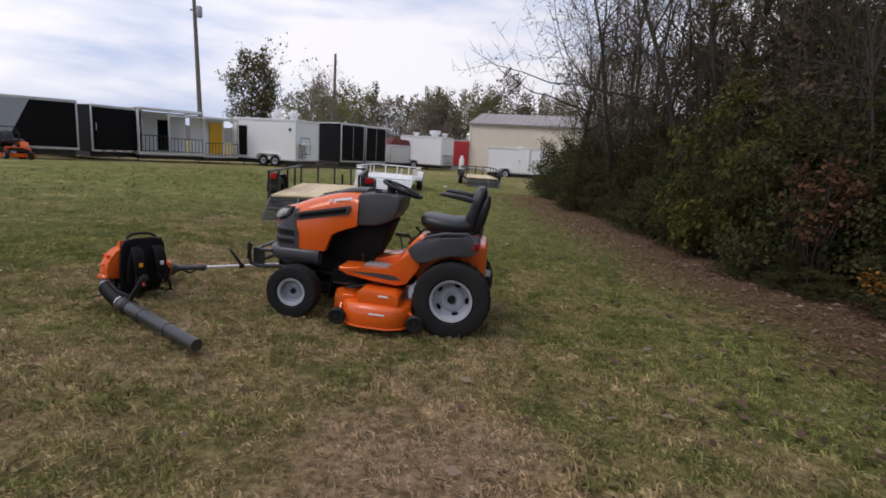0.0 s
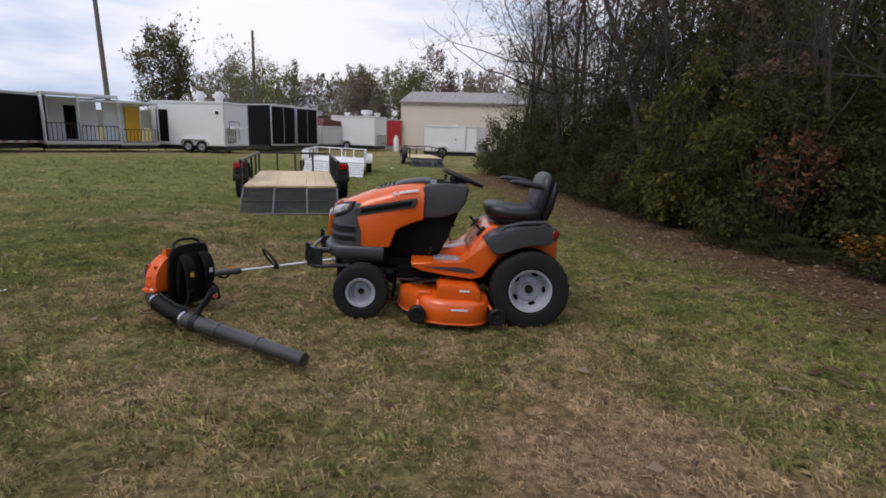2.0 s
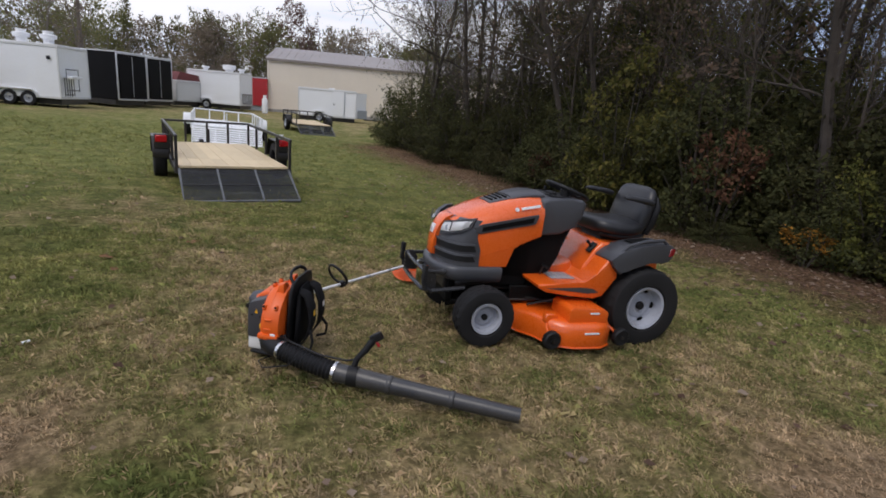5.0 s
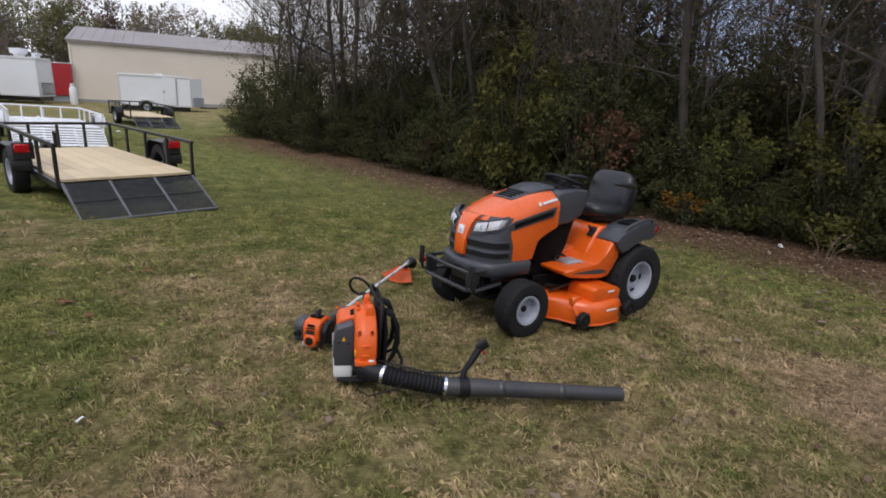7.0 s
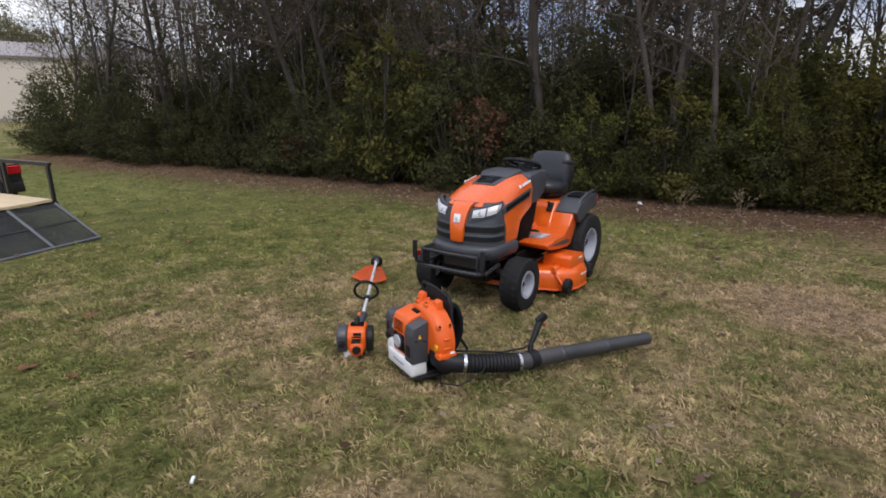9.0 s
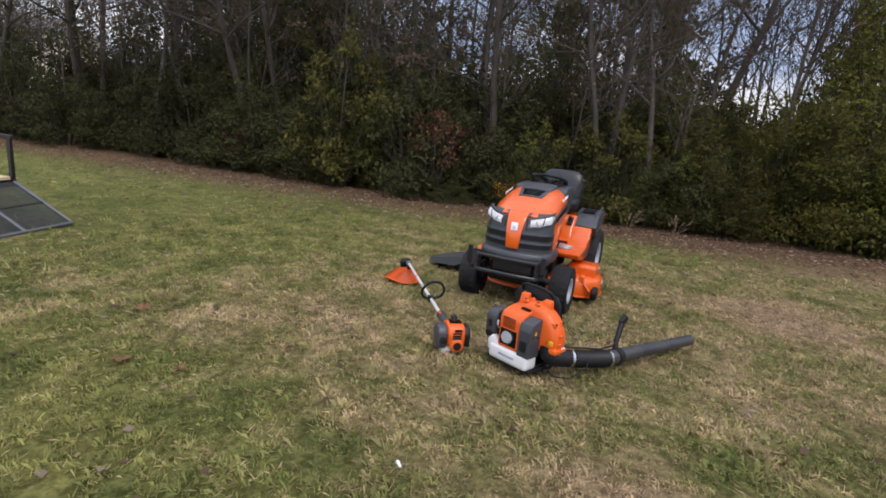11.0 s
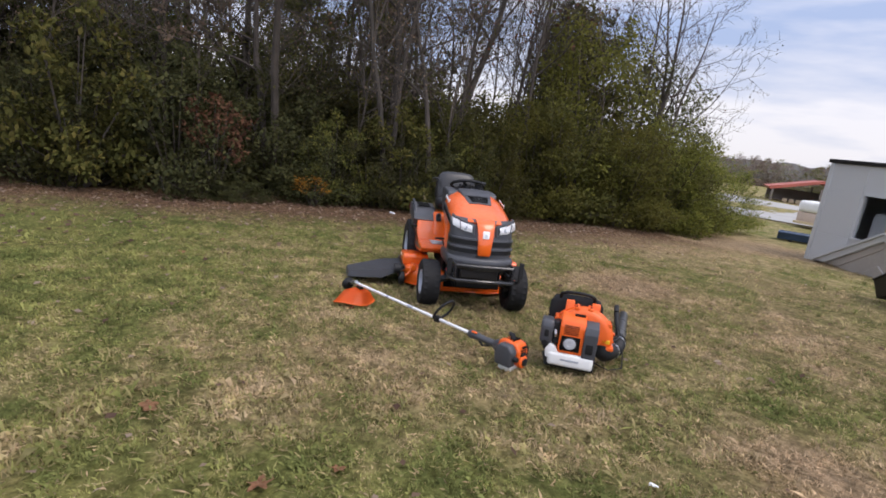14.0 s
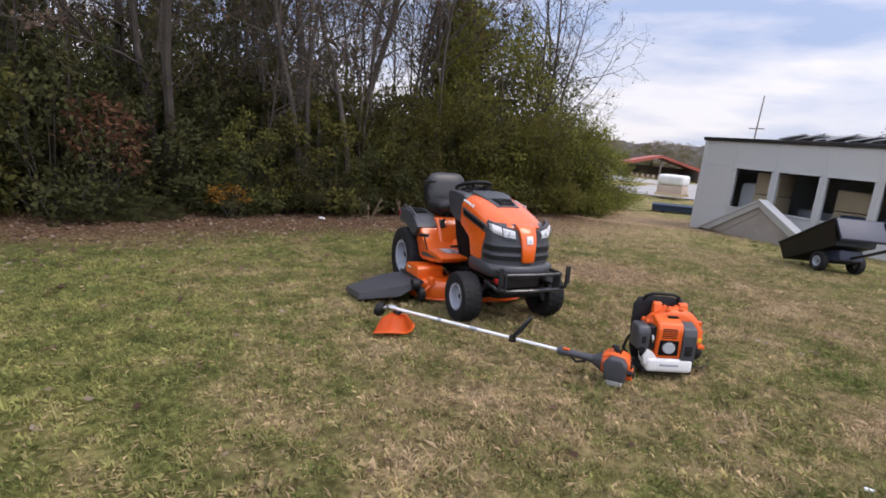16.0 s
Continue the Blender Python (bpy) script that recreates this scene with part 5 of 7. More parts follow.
def build_metal_building():
    L, D, E, R = 24.0, 11.0, 4.15, 5.35
    b = thing("metal_building", spanning(1.45, 47.4, 13.4, 44.3, -0.2), "long cream metal-sided building with a brown roof", "building")
    def lap_wall(x0, x1, y0, y1, z1):
        bm = bmesh.new()
        n = 30
        dx, dy = (0, -0.018) if y0 == y1 else (-0.018, 0)
        for k in range(n):
            za, zb = 0.35 + (z1 - 0.35) * k / n, 0.35 + (z1 - 0.35) * (k + 1) / n
            q = [(x0 + dx * 1.6, y0 + dy * 1.6, za), (x1 + dx * 1.6, y1 + dy * 1.6, za), (x1, y1, zb), (x0, y0, zb)]
            bm.faces.new([bm.verts.new(p) for p in q])
            q = [(x0, y0, za), (x1, y1, za), (x1 + dx * 1.6, y1 + dy * 1.6, za), (x0 + dx * 1.6, y0 + dy * 1.6, za)]
            bm.faces.new([bm.verts.new(p) for p in q])
        return bm
    part("siding", lap_wall(0, L, 0, 0, E), M_SIDING, b, "cream horizontal lap siding")
    part("end_siding", lap_wall(0, 0, D, 0, E), M_SIDING, b, "cream horizontal lap siding")
    part("core_wall", box((L / 2, D / 2, E / 2), (L - 0.06, D - 0.06, E), 0.0), M_SIDING, b)
    part("gable_end", prism([(0.0, E), (D, E), (D / 2, R)], 0.0, L, "x"), M_SIDING, b)
    part("foundation", box((L / 2, D / 2, 0.12), (L + 0.08, D + 0.08, 0.5), 0.01), M_CONCRETE, b)
    part("corner_trim", box((-0.02, -0.02, E / 2 + 0.15), (0.12, 0.12, E - 0.3), 0.01), M_SIDING, b)
    part("eave_trim", box((L / 2, -0.16, E + 0.0), (L + 0.3, 0.05, 0.16), 0.01), M_ROOF, b)
    for y0, y1 in ((-0.2, D / 2), (D + 0.2, D / 2)):
        z0 = E + 0.05
        part("roof_slope", loft([[(-0.2, y0, z0), (L + 0.2, y0, z0), (L + 0.2, y1, R + 0.1), (-0.2, y1, R + 0.1)], [(-0.2, y0, z0 + 0.05), (L + 0.2, y0, z0 + 0.05), (L + 0.2, y1, R + 0.15), (-0.2, y1, R + 0.15)]]), M_ROOF, b)
    for k in range(40):
        x = L * k / 39
        part("roof_rib", tube([(x, -0.18, E + 0.11), (x, D / 2, R + 0.165)], 0.025, 4), M_ROOF, b)


build_metal_building()


def utility_pole(x0, y0, z0, top, lean_x, lean_y, label, box_on):
    p = thing("utility_pole", pose(x0, y0, z0), label, "pole", "utility poles")
    part("shaft", tube([(0, 0, -0.3), (lean_x * 0.5, lean_y * 0.5, top * 0.5), (lean_x, lean_y, top)], [0.19, 0.16, 0.12], 10), M_POLE, p)
    if box_on:
        part("transformer", lathe([(0, 0), (0.2, 0.02), (0.22, 0.1), (0.22, 0.7), (0.16, 0.78), (0, 0.8)], 14, pose(lean_x * 0.8 + 0.32, lean_y * 0.8, top * 0.8)), M_GREY_PANEL, p, "grey transformer can")
        part("bracket", box((lean_x * 0.8, lean_y * 0.8, top * 0.8 + 0.5), (0.7, 0.08, 0.08), 0.01), M_POLE, p)
    return p


utility_pole(-19.05, 40.77, -0.05, 12.6, -0.38, 0, "tall leaning wooden utility pole with a transformer", True)
utility_pole(-13.0, 58.5, -0.05, 11.0, 0.05, 0, "plain wooden utility pole behind the trailers", False)


# ---- grey building and goods beyond the wood's end ----
def build_office():
    z0 = -0.42
    o = thing("site_office", spanning(4.85, -6.45, -1.0, -6.6, z0) , "light grey flat-roofed site building with large windows", "building")
    # local x runs along the front towards the field; the front faces the lawn
    L, D, H, t = 9.0, 4.5, 2.63, 0.12
    pitch, w0, ww, wz0, wz1 = 1.09, 0.98, 0.92, 0.82, 1.90
    nwin = 7
    # local y leads to the lawn here, so the room lies at negative y with the turned axes
    def panel(name, x0, x1, za, zb, y=0.0, m=M_OFFICE):
        return part(name, box(((x0 + x1) / 2, y, (za + zb) / 2), (x1 - x0, t, zb - za), 0.006), m, o)
    panel("wall_panel", 0, L, 0.0, wz0)
    rise = 0.01
    part("wall_panel", prism([(0, wz1), (L, wz1), (L, H - 0.1 + rise * L), (0, H - 0.1)], -t / 2, t / 2, "y", 0.006, seg=1), M_OFFICE, o)
    panel("wall_panel", 0, w0, wz0, wz1)
    for k in range(nwin):
        x = w0 + pitch * k
        panel("window_post", x + ww, x + pitch if k < nwin - 1 else L, wz0, wz1)
        win = part("window_frame", box((x + ww / 2, -0.075, wz0 + 0.02), (ww + 0.06, 0.03, 0.05), 0.005), M_OFFICE, o)
        part("window_frame", box((x + ww / 2, -0.075, wz1 - 0.02), (ww + 0.06, 0.03, 0.05), 0.005), M_OFFICE, win)
        g = part("pane", box((x + ww / 2, 0.01, (wz0 + wz1) / 2), (ww, 0.006, wz1 - wz0)), M_GLASS, win)
        g.visible_shadow = False
        part("seam", box((x - 0.08, -0.066, H / 2), (0.035, 0.014, H - 0.2), 0.003), M_OFFICE, o)
    part("back_wall", box((L / 2, D, H / 2), (L, t, H - 0.1)), M_OFFICE, o)
    part("end_wall", box((t / 2, D / 2, H / 2 - 0.05), (t, D - t, H - 0.1)), M_OFFICE, o)
    part("end_wall", box((L - t / 2, D / 2, H / 2 - 0.05), (t, D - t, H - 0.1)), M_OFFICE, o)
    part("floor", box((L / 2, D / 2, 0.05), (L - 0.1, D - 0.1, 0.1)), M_POLE, o)
    part("roof", prism([(-0.08, H - 0.10), (L + 0.08, H - 0.09 + rise * L), (L + 0.08, H + rise * L), (-0.08, H - 0.01)], -0.12, D + 0.1, "y", 0.01, seg=1), M_BLACK_METAL, o, "dark felt roof edge")
    part("corner_trim", box((0.02, -0.07, H / 2 - 0.05), (0.10, 0.03, H - 0.1), 0.004), M_OFFICE, o)
    for k in range(6):
        x, z = 1.75 + 0.36 * k, H + rise * (1.75 + 0.36 * k)
        part("roof_sheet", prism([(x, z + 0.02), (x + 0.62, z + 0.16 + 0.03 * (k % 2)), (x + 0.63, z + 0.19 + 0.03 * (k % 2)), (x, z + 0.05)], 0.15 + 0.1 * (k % 3), 3.0, "y"), M_WHITE_TRIM, o, "loose corrugated metal sheet")
    part("roof_box", prism([(3.9, H + 0.36), (7.0, H + 0.60), (7.0, H + 0.80), (3.9, H + 0.56)], 0.2, 2.6, "y", 0.02), M_GREY_PANEL, o, "grey panels stacked on the roof")
    for x, y, z, s, m, nm in ((1.62, 0.75, 0.1, (0.62, 0.7, 1.72), M_PINE, "crate"), (2.7, 1.6, 0.1, (1.2, 0.8, 0.9), M_GREY_PANEL, "cabinet"), (3.5, 1.0, 0.1, (0.7, 0.8, 1.5), M_PINE, "crate"), (1.05, 0.9, 0.1, (0.5, 0.6, 1.42), M_WHITE_PAINT, "sack"), (4.1, 0.6, 0.1, (1.3, 0.7, 0.95), M_BLUE, "bin"), (5.8, 1.5, 0.1, (1.2, 0.7, 1.0), M_BLUE, "bin")):
        c = thing(nm, o.matrix_world @ pose(x, y, z), {"crate": "stack of pale wooden crates inside the site building", "cabinet": "grey cabinet inside the site building", "sack": "white bulk sack inside the site building", "bin": "blue storage bin inside the site building"}[nm], nm)
        n = 3 if nm == "crate" else 1
        for k in range(n):
            part("body", box((0, 0, s[2] * (k + 0.5) / n), (s[0], s[1], s[2] / n - 0.02), 0.03 if nm != "sack" else 0.15, seg=2), m, c)


M_BLUE = mat("blue_tarp", (0.025, 0.055, 0.115), 0.5, var=0.2)
# brown-grey of the gable's recessed layers, with their shade painted in
M_TAUPE = mat("shaded_taupe_trim", (0.34, 0.31, 0.28), 0.6, var=0.15, scale=1.5, fine=15)
M_CARD = mat("pale_carton", (0.52, 0.41, 0.34), 0.7, var=0.12, scale=2, fine=12)
M_WRAP = mat("white_plastic_wrap", (0.74, 0.74, 0.72), 0.35, var=0.12, bump=0.3, scale=4, fine=20)
M_NAVY = mat("worn_black_tub", (0.007, 0.007, 0.009), 0.5, var=0.2, bump=0.05)
# slate of the cart's frame box; on its front panel it paints sky sheen
M_SLATE = mat("slate_and_sky_sheen", (0.036, 0.043, 0.072), 0.5, var=0.15, bump=0.04)
CART = (-0.66, -2.27)


def build_goods():
    g = thing("dormer_gable", look_flat(4.5, -6.2, 1.0, -5.4), "pale grey gable dormer with layered trim leaning by the wall", "gable")
    W, Hh = 3.6, 0.98
    part("face", prism([(0.12, 0.0), (W - 0.12, 0.0), (W / 2, Hh - 0.1)], 0.10, 0.22, "y"), M_TAUPE, g)
    for k in range(3):
        off = 0.17 * k
        for s in (0, 1):
            ends = [(0.0 + off * 2.2, 0.02), (W / 2, Hh - off), (W / 2, Hh - off - 0.13), (0.0 + off * 2.2 + 0.36, 0.02)]
            if s:
                ends = [(W - x, z) for x, z in ends]
            part("rake_board", prism(ends, 0.02 + 0.06 * k, 0.16 + 0.03 * k, "y", 0.006, seg=1), M_TAUPE if k == 1 else M_OFFICE, g)
    part("roof_slope", prism([(-0.12, 0.0), (W / 2, Hh + 0.05), (W / 2, Hh - 0.0), (0.02, 0.0)], -0.02, 0.26, "y"), M_OFFICE, g)
    part("roof_slope", prism([(W + 0.12, 0.0), (W / 2, Hh + 0.05), (W / 2, Hh - 0.0), (W - 0.02, 0.0)], -0.02, 0.26, "y"), M_OFFICE, g)
    part("gable_vent", prism([(W / 2 - 0.42, 0.02), (W / 2 + 0.42, 0.02), (W / 2, 0.30)], 0.06, 0.12, "y", 0.006, seg=1), M_TAUPE, g, "small taupe vent panel")
    # dump cart, tipped on its tail
    c = thing("dump_cart", lay(CART[0], CART[1], 151), "black garden dump cart tipped back on two small wheels", "cart")
    rim_f, rim_r, low_r, low_f = (0.30, 0.83), (-0.88, 0.30), (-0.80, 0.04), (0.34, 0.44)
    tub = bmesh.new()
    out = [Vector((x, y, z)) for (x, z), w in ((low_r, 0.27), (low_f, 0.30)) for y in (-w, w)]
    top = [Vector((x, y, z)) for (x, z), w in ((rim_r, 0.34), (rim_f, 0.37)) for y in (-w, w)]
    order = (0, 2, 3, 1)
    mid = sum(top, Vector()) / 4
    lowmid = sum(out, Vector()) / 4
    loft([[out[k] for k in order], [top[k] for k in order], [top[k].lerp(mid, 0.07) for k in order], [out[k].lerp(lowmid, 0.09) + Vector((-0.02, 0, 0.05)) for k in order]], tub)
    part("tub", tub, M_NAVY, c)
    part("tub_lip", tube([top[0], top[2], top[3], top[1], top[0]], 0.018, 6), M_NAVY, c)
    # front wall of the tub, with the sky's sheen put into its colour
    part("apron", prism([(0.29, 0.80), (0.31, 0.84), (0.50, 0.56), (0.48, 0.52)], -0.35, 0.35, "y", 0.008), M_SLATE, c, "black front panel, sky sheen painted slate-blue")
    for y, s in ((-0.29, -1), (0.29, 1)):
        wheel_parts(c, (0.06, y, 0.15), 0.15, 0.10, 0.085, M_RIM, side=s)
    part("axle", tube([(0.06, -0.27, 0.15), (0.06, 0.27, 0.15)], 0.018, 8), M_BLACK_METAL, c)
    part("frame", box((0.14, 0, 0.26), (0.34, 0.36, 0.16), 0.015, (0, -12, 0)), M_SLATE, c, "slate-grey frame box")
    part("drawbar", tube([(0.2, 0, 0.22), (0.6, 0, 0.36), (1.25, 0, 0.60)], 0.022, 8), M_BLACK_METAL, c)
    part("grip", tube([(1.26, -0.14, 0.60), (1.26, 0.14, 0.60)], 0.02, 8), M_RUBBER, c)
    c.scale = (1.02, 1.02, 1.02)
    # blue beam stack
    b = thing("blue_trough", lay(8.25, -11.4, 40), "long dark blue steel trough lying by the lane", "trough")
    part("trough", loft([[(-1.6, -0.3, 0.05), (-1.6, 0.3, 0.05), (-1.6, 0.36, 0.28), (-1.6, -0.36, 0.28)], [(1.6, -0.3, 0.05), (1.6, 0.3, 0.05), (1.6, 0.36, 0.28), (1.6, -0.36, 0.28)]]), M_BLUE, b)
    part("rim", tube([(-1.6, -0.36, 0.28), (1.6, -0.36, 0.28), (1.6, 0.36, 0.28), (-1.6, 0.36, 0.28), (-1.6, -0.36, 0.28)], 0.03, 6), M_BLUE, b)
    for x in (-1.2, 1.2):
        part("skid", box((x, 0, 0.03), (0.12, 0.7, 0.06), 0.01), M_BLACK_METAL, b)
    # wrapped pallet
    p = thing("wrapped_pallet", lay(13.3, -16.4, 20, 0.18), "pallet load wrapped in white plastic", "pallet")
    for y in (-0.5, 0, 0.5):
        part("runner", box((0, y, 0.06), (1.4, 0.1, 0.12), 0.005), M_PINE, p)
    part("load", box((0, 0, 0.33), (1.25, 1.0, 0.42), 0.04, seg=2), M_CARD, p, "pale stacked cartons")
    part("wrap", box((0, 0, 0.80), (1.3, 1.1, 0.52), 0.16, seg=3), M_WRAP, p, "bulging white plastic wrap")
    # red shed
    r = thing("open_shed", pose(30.9, -36.4, -1.3, 0, 0, 228), "open timber shed with a rusty red roof", "shed")
    part("roof_slope", prism([(-3.6, 1.9), (0, 2.9), (0, 3.12), (-3.8, 2.12)], -3, 3, "y"), M_RED_ROOF, r)
    part("roof_slope", prism([(3.6, 1.9), (0, 2.9), (0, 3.12), (3.8, 2.12)], -3, 3, "y"), M_RED_ROOF, r)
    for x in (-3.4, 0, 3.4):
        for y in (-2.9, 2.9):
            part("post", box((x, y, 1.0), (0.14, 0.14, 2.0 if x else 2.9), 0.01), M_POLE, r)
    part("back_wall", box((3.4, 0, 1.0), (0.06, 5.7, 2.0)), M_POLE, r)
    part("side_wall", box((0, 2.9, 1.0), (6.8, 0.06, 2.0)), M_POLE, r)
    for k in range(7):
        s = thing("timber_board", r.matrix_world @ pose(-2.2 + 0.5 * k, -1.2, 0.0, 0, 0, 0), "pale timber board leaning in the shed", "board", "boards in the shed")
        part("board", box((0, 0, 0.62), (0.34, 0.05, 1.3), 0.006, (-18 + 3 * (k % 3), 0, 0)), M_PINE, s)
    e = thing("lamp_mast", pose(16.1, -26.9, -0.4), "thin grey mast with a cross-arm", "mast")
    part("mast", tube([(0, 0, 0), (-0.25, 0.1, 6.4)], [0.06, 0.035], 8), M_POLE, e)
    part("cross_arm", box((-0.17, 0.07, 4.35), (1.0, 0.07, 0.06), 0.01), M_POLE, e)


def look_flat(ax, ay, bx, by):
    return pose(ax, ay, ground_z((ax + bx) / 2, (ay + by) / 2) - 0.03, 0, 0, math.degrees(math.atan2(by - ay, bx - ax)))


M_RED_ROOF = mat("rusty_red_roof", (0.36, 0.09, 0.06), 0.6, var=0.25, scale=0.6, fine=6)
build_office()
build_goods()


def build_lane():
    v, f, n = [], [], 16
    for k in range(n + 1):
        t = k / n
        a, b, c = Vector((30.0, -10.0)), Vector((16.0, -15.5)), Vector((7.0, -27.0))
        p = a.lerp(b, t).lerp(b.lerp(c, t), t)
        d = (b.lerp(c, t) - a.lerp(b, t)).normalized()
        for s in (-1, 1):
            q = p + Vector((-d.y, d.x)) * (-2.2 if s < 0 else 17.0)
            v.append((q.x, q.y, ground_z(q.x, q.y) + 0.05))
    for k in range(n):
        f.append((2 * k, 2 * k + 1, 2 * k + 3, 2 * k + 2))
    me = bpy.data.meshes.new("lane")
    me.from_pydata(v, [], f)
    me.materials.append(M_CONCRETE)
    tagged(new("lane", me), "pale concrete yard and lane beyond the lawn", "road", kind="structure")


build_lane()


# ---- lawn tractor ----
def ring_section(x, w, zt, zb, zs):
    """A hood section across: flat sides to the shoulder, crowned top."""
    half = [(w * 0.985, zb), (w, zb + 0.03), (w, zs), (w * 0.955, zs + (zt - zs) * 0.30), (w * 0.80, zs + (zt - zs) * 0.66), (w * 0.58, zs + (zt - zs) * 0.92), (w * 0.3, zt - 0.003), (0, zt)]
    return [(x, y, z) for y, z in half] + [(x, -y, z) for y, z in half[-2::-1]]


def plan_outline(z, front, half, back, grow_by=0.0):
    """A bow-shaped outline seen from above at height z."""
    h, f = half + grow_by, front + grow_by
    pts = [(back, h), (f - 0.17, h), (f - 0.105, h * 0.95), (f - 0.05, h * 0.72), (f - 0.015, h * 0.38), (f, 0)]
    return [(x, y, z) for x, y in pts] + [(x, -y, z) for x, y in pts[-2::-1]]


def pillow(path, half_w, thick, n=14, power=3.2, m=None, bm=None):
    """A cushion skinned along a path in x and z: rounded oblong sections of the given widths and thicknesses."""
    loops = []
    pts = [Vector((x, 0, z)) for x, z in path]
    for i, p in enumerate(pts):
        d = (pts[min(i + 1, len(pts) - 1)] - pts[max(i - 1, 0)]).normalized()
        nrm = Vector((-d.z, 0, d.x))
        lp = []
        for k in range(n):
            a = 2 * math.pi * k / n
            c, s = math.cos(a), math.sin(a)
            yy = math.copysign(abs(c) ** (2 / power), c) * half_w[i]
            tt = math.copysign(abs(s) ** (2 / power), s) * thick[i]
            q = p + nrm * tt + Vector((0, yy, 0))
            lp.append(m @ q if m else q)
        loops.append(lp)
    return loft(loops, bm)


M_GUARD = mat("glossy_black_steel", (0.03, 0.03, 0.032), 0.22, var=0.15, fine=60)


def build_tractor():
    t = thing("lawn_tractor", lay(0.15, 4.40, 174.8), "orange riding lawn tractor with dark grey trim on the lawn", "tractor")
    for s, dx in ((1, 0.0), (-1, 0.0)):
        wheel_parts(t, (0.065, s * 0.41, 0.298), 0.303, 0.23, 0.168, M_RIM, side=s, holes=5, tread=26, label="wide rear tyre with chunky tread")
        wheel_parts(t, (1.335, s * 0.405, 0.204), 0.210, 0.165, 0.115, M_RIM, side=s, tread=24, label="front tyre with chunky tread")
    # bonnet
    tops = [(0.90, 0.262, 1.030, 0.755), (0.98, 0.266, 1.026, 0.725), (1.06, 0.270, 1.014, 0.69), (1.105, 0.272, 1.003, 0.66), (1.15, 0.273, 0.992, 0.525), (1.26, 0.275, 0.958, 0.515), (1.37, 0.275, 0.917, 0.515),
            (1.44, 0.266, 0.884, 0.66), (1.49, 0.250, 0.862, 0.76), (1.53, 0.225, 0.842, 0.79), (1.565, 0.18, 0.816, 0.79)]
    hood = part("bonnet", loft([ring_section(x, w, zt, zb, zt - 0.11) for x, w, zt, zb in tops]), M_ORANGE, t, "glossy orange bonnet", 50)
    for s in (1, -1):
        slot = [(1.43, 0.80), (1.37, 0.825), (0.955, 0.918), (0.95, 0.90), (0.97, 0.845), (1.385, 0.755), (1.42, 0.765)]
        part("side_vent", prism(slot, s * 0.268, s * 0.281, "y", 0.004, seg=1), M_GREY_PLASTIC, hood, "dark grey side vent")
        inner = [(1.375, 0.805), (0.985, 0.893), (0.995, 0.856), (1.375, 0.775)]
        # opening laid on as a dark plate, its inner shade in the colour
        part("vent_opening", prism(inner, s * 0.27, s * 0.2845, "y"), M_DARK, hood, "black vent opening")
        part("lettering_bar", box((1.02, s * 0.2655, 0.962), (0.15, 0.006, 0.020), 0.002, (s * 17, 12.0, 0)), M_WHITE_PAINT, hood, "white lettering bar")
        part("lettering_dot", box((1.125, s * 0.2645, 0.942), (0.028, 0.006, 0.028), 0.006, (s * 17, 12.0, 0)), M_WHITE_PAINT, hood)
        part("crease_line", prism([(1.36, 0.60), (1.14, 0.66), (1.14, 0.667), (1.36, 0.608)], s * 0.27, s * 0.2765, "y"), M_ORANGE, hood)
    top = part("bonnet_vent", loft([[(x, w * a, z + dz) for a, dz in ((1, -0.02), (1, 0.004), (0.86, 0.018), (0, 0.024), (-0.86, 0.018), (-1, 0.004), (-1, -0.02))] for x, w, z in
                                    ((0.86, 0.145, 1.036), (0.95, 0.148, 1.034), (1.06, 0.140, 1.012), (1.12, 0.128, 0.992))]), M_GREY_PLASTIC, t, "dark grey bonnet vent panel", 50)
    front = part("louvre_panel", loft([[(x, w * a, z + dz) for a, dz in ((1, -0.02), (1, 0.003), (0.9, 0.008), (0, 0.012), (-0.9, 0.008), (-1, 0.003), (-1, -0.02))] for x, w, z in
                                       ((1.115, 0.126, 0.996), (1.16, 0.122, 0.984), (1.215, 0.115, 0.968), (1.275, 0.105, 0.948))]), M_GREY_PLASTIC, t, "dark grey louvred panel set in the bonnet", 50)
    for k in range(4):
        part("louvre", box((1.145 + 0.033 * k, 0, 1.0005 - 0.0098 * k), (0.014, 0.19 - 0.012 * k, 0.012), 0.003, (0, 17, 0)), M_DARK, front)
    # nose with lamps
    levels = [(0.500, 1.625, 0.285), (0.56, 1.632, 0.283), (0.64, 1.630, 0.281), (0.72, 1.618, 0.279), (0.78, 1.595, 0.275), (0.82, 1.565, 0.268), (0.845, 1.535, 0.258)]
    nose = part("nose_grille", loft([plan_outline(z, f, h, 1.37 if z < 0.7 else 1.40) for z, f, h in levels]), M_GREY_PLASTIC, t, "dark grey front grille shell", 50)
    # slots are black bands on the shell; the colour paints their recess shade
    for z0, z1, f, h in ((0.555, 0.592, 1.632, 0.284), (0.625, 0.668, 1.631, 0.282)):
        part("grille_slot", loft([plan_outline(z0, f, h, 1.40, 0.003), plan_outline(z1, f, h, 1.42, 0.003)]), M_BLACK_PLASTIC, nose, "grille slot, recess shade painted black")
        part("grille_lip", loft([plan_outline(z1 + 0.002, f, h, 1.40, 0.010), plan_outline(z1 + 0.016, f, h, 1.42, 0.008)]), M_GREY_PLASTIC, nose)
    tongue = [(0.545, 1.648, 0.050), (0.56, 1.655, 0.054), (0.64, 1.652, 0.060), (0.72, 1.640, 0.068), (0.78, 1.616, 0.074), (0.82, 1.588, 0.080), (0.845, 1.545, 0.086)]
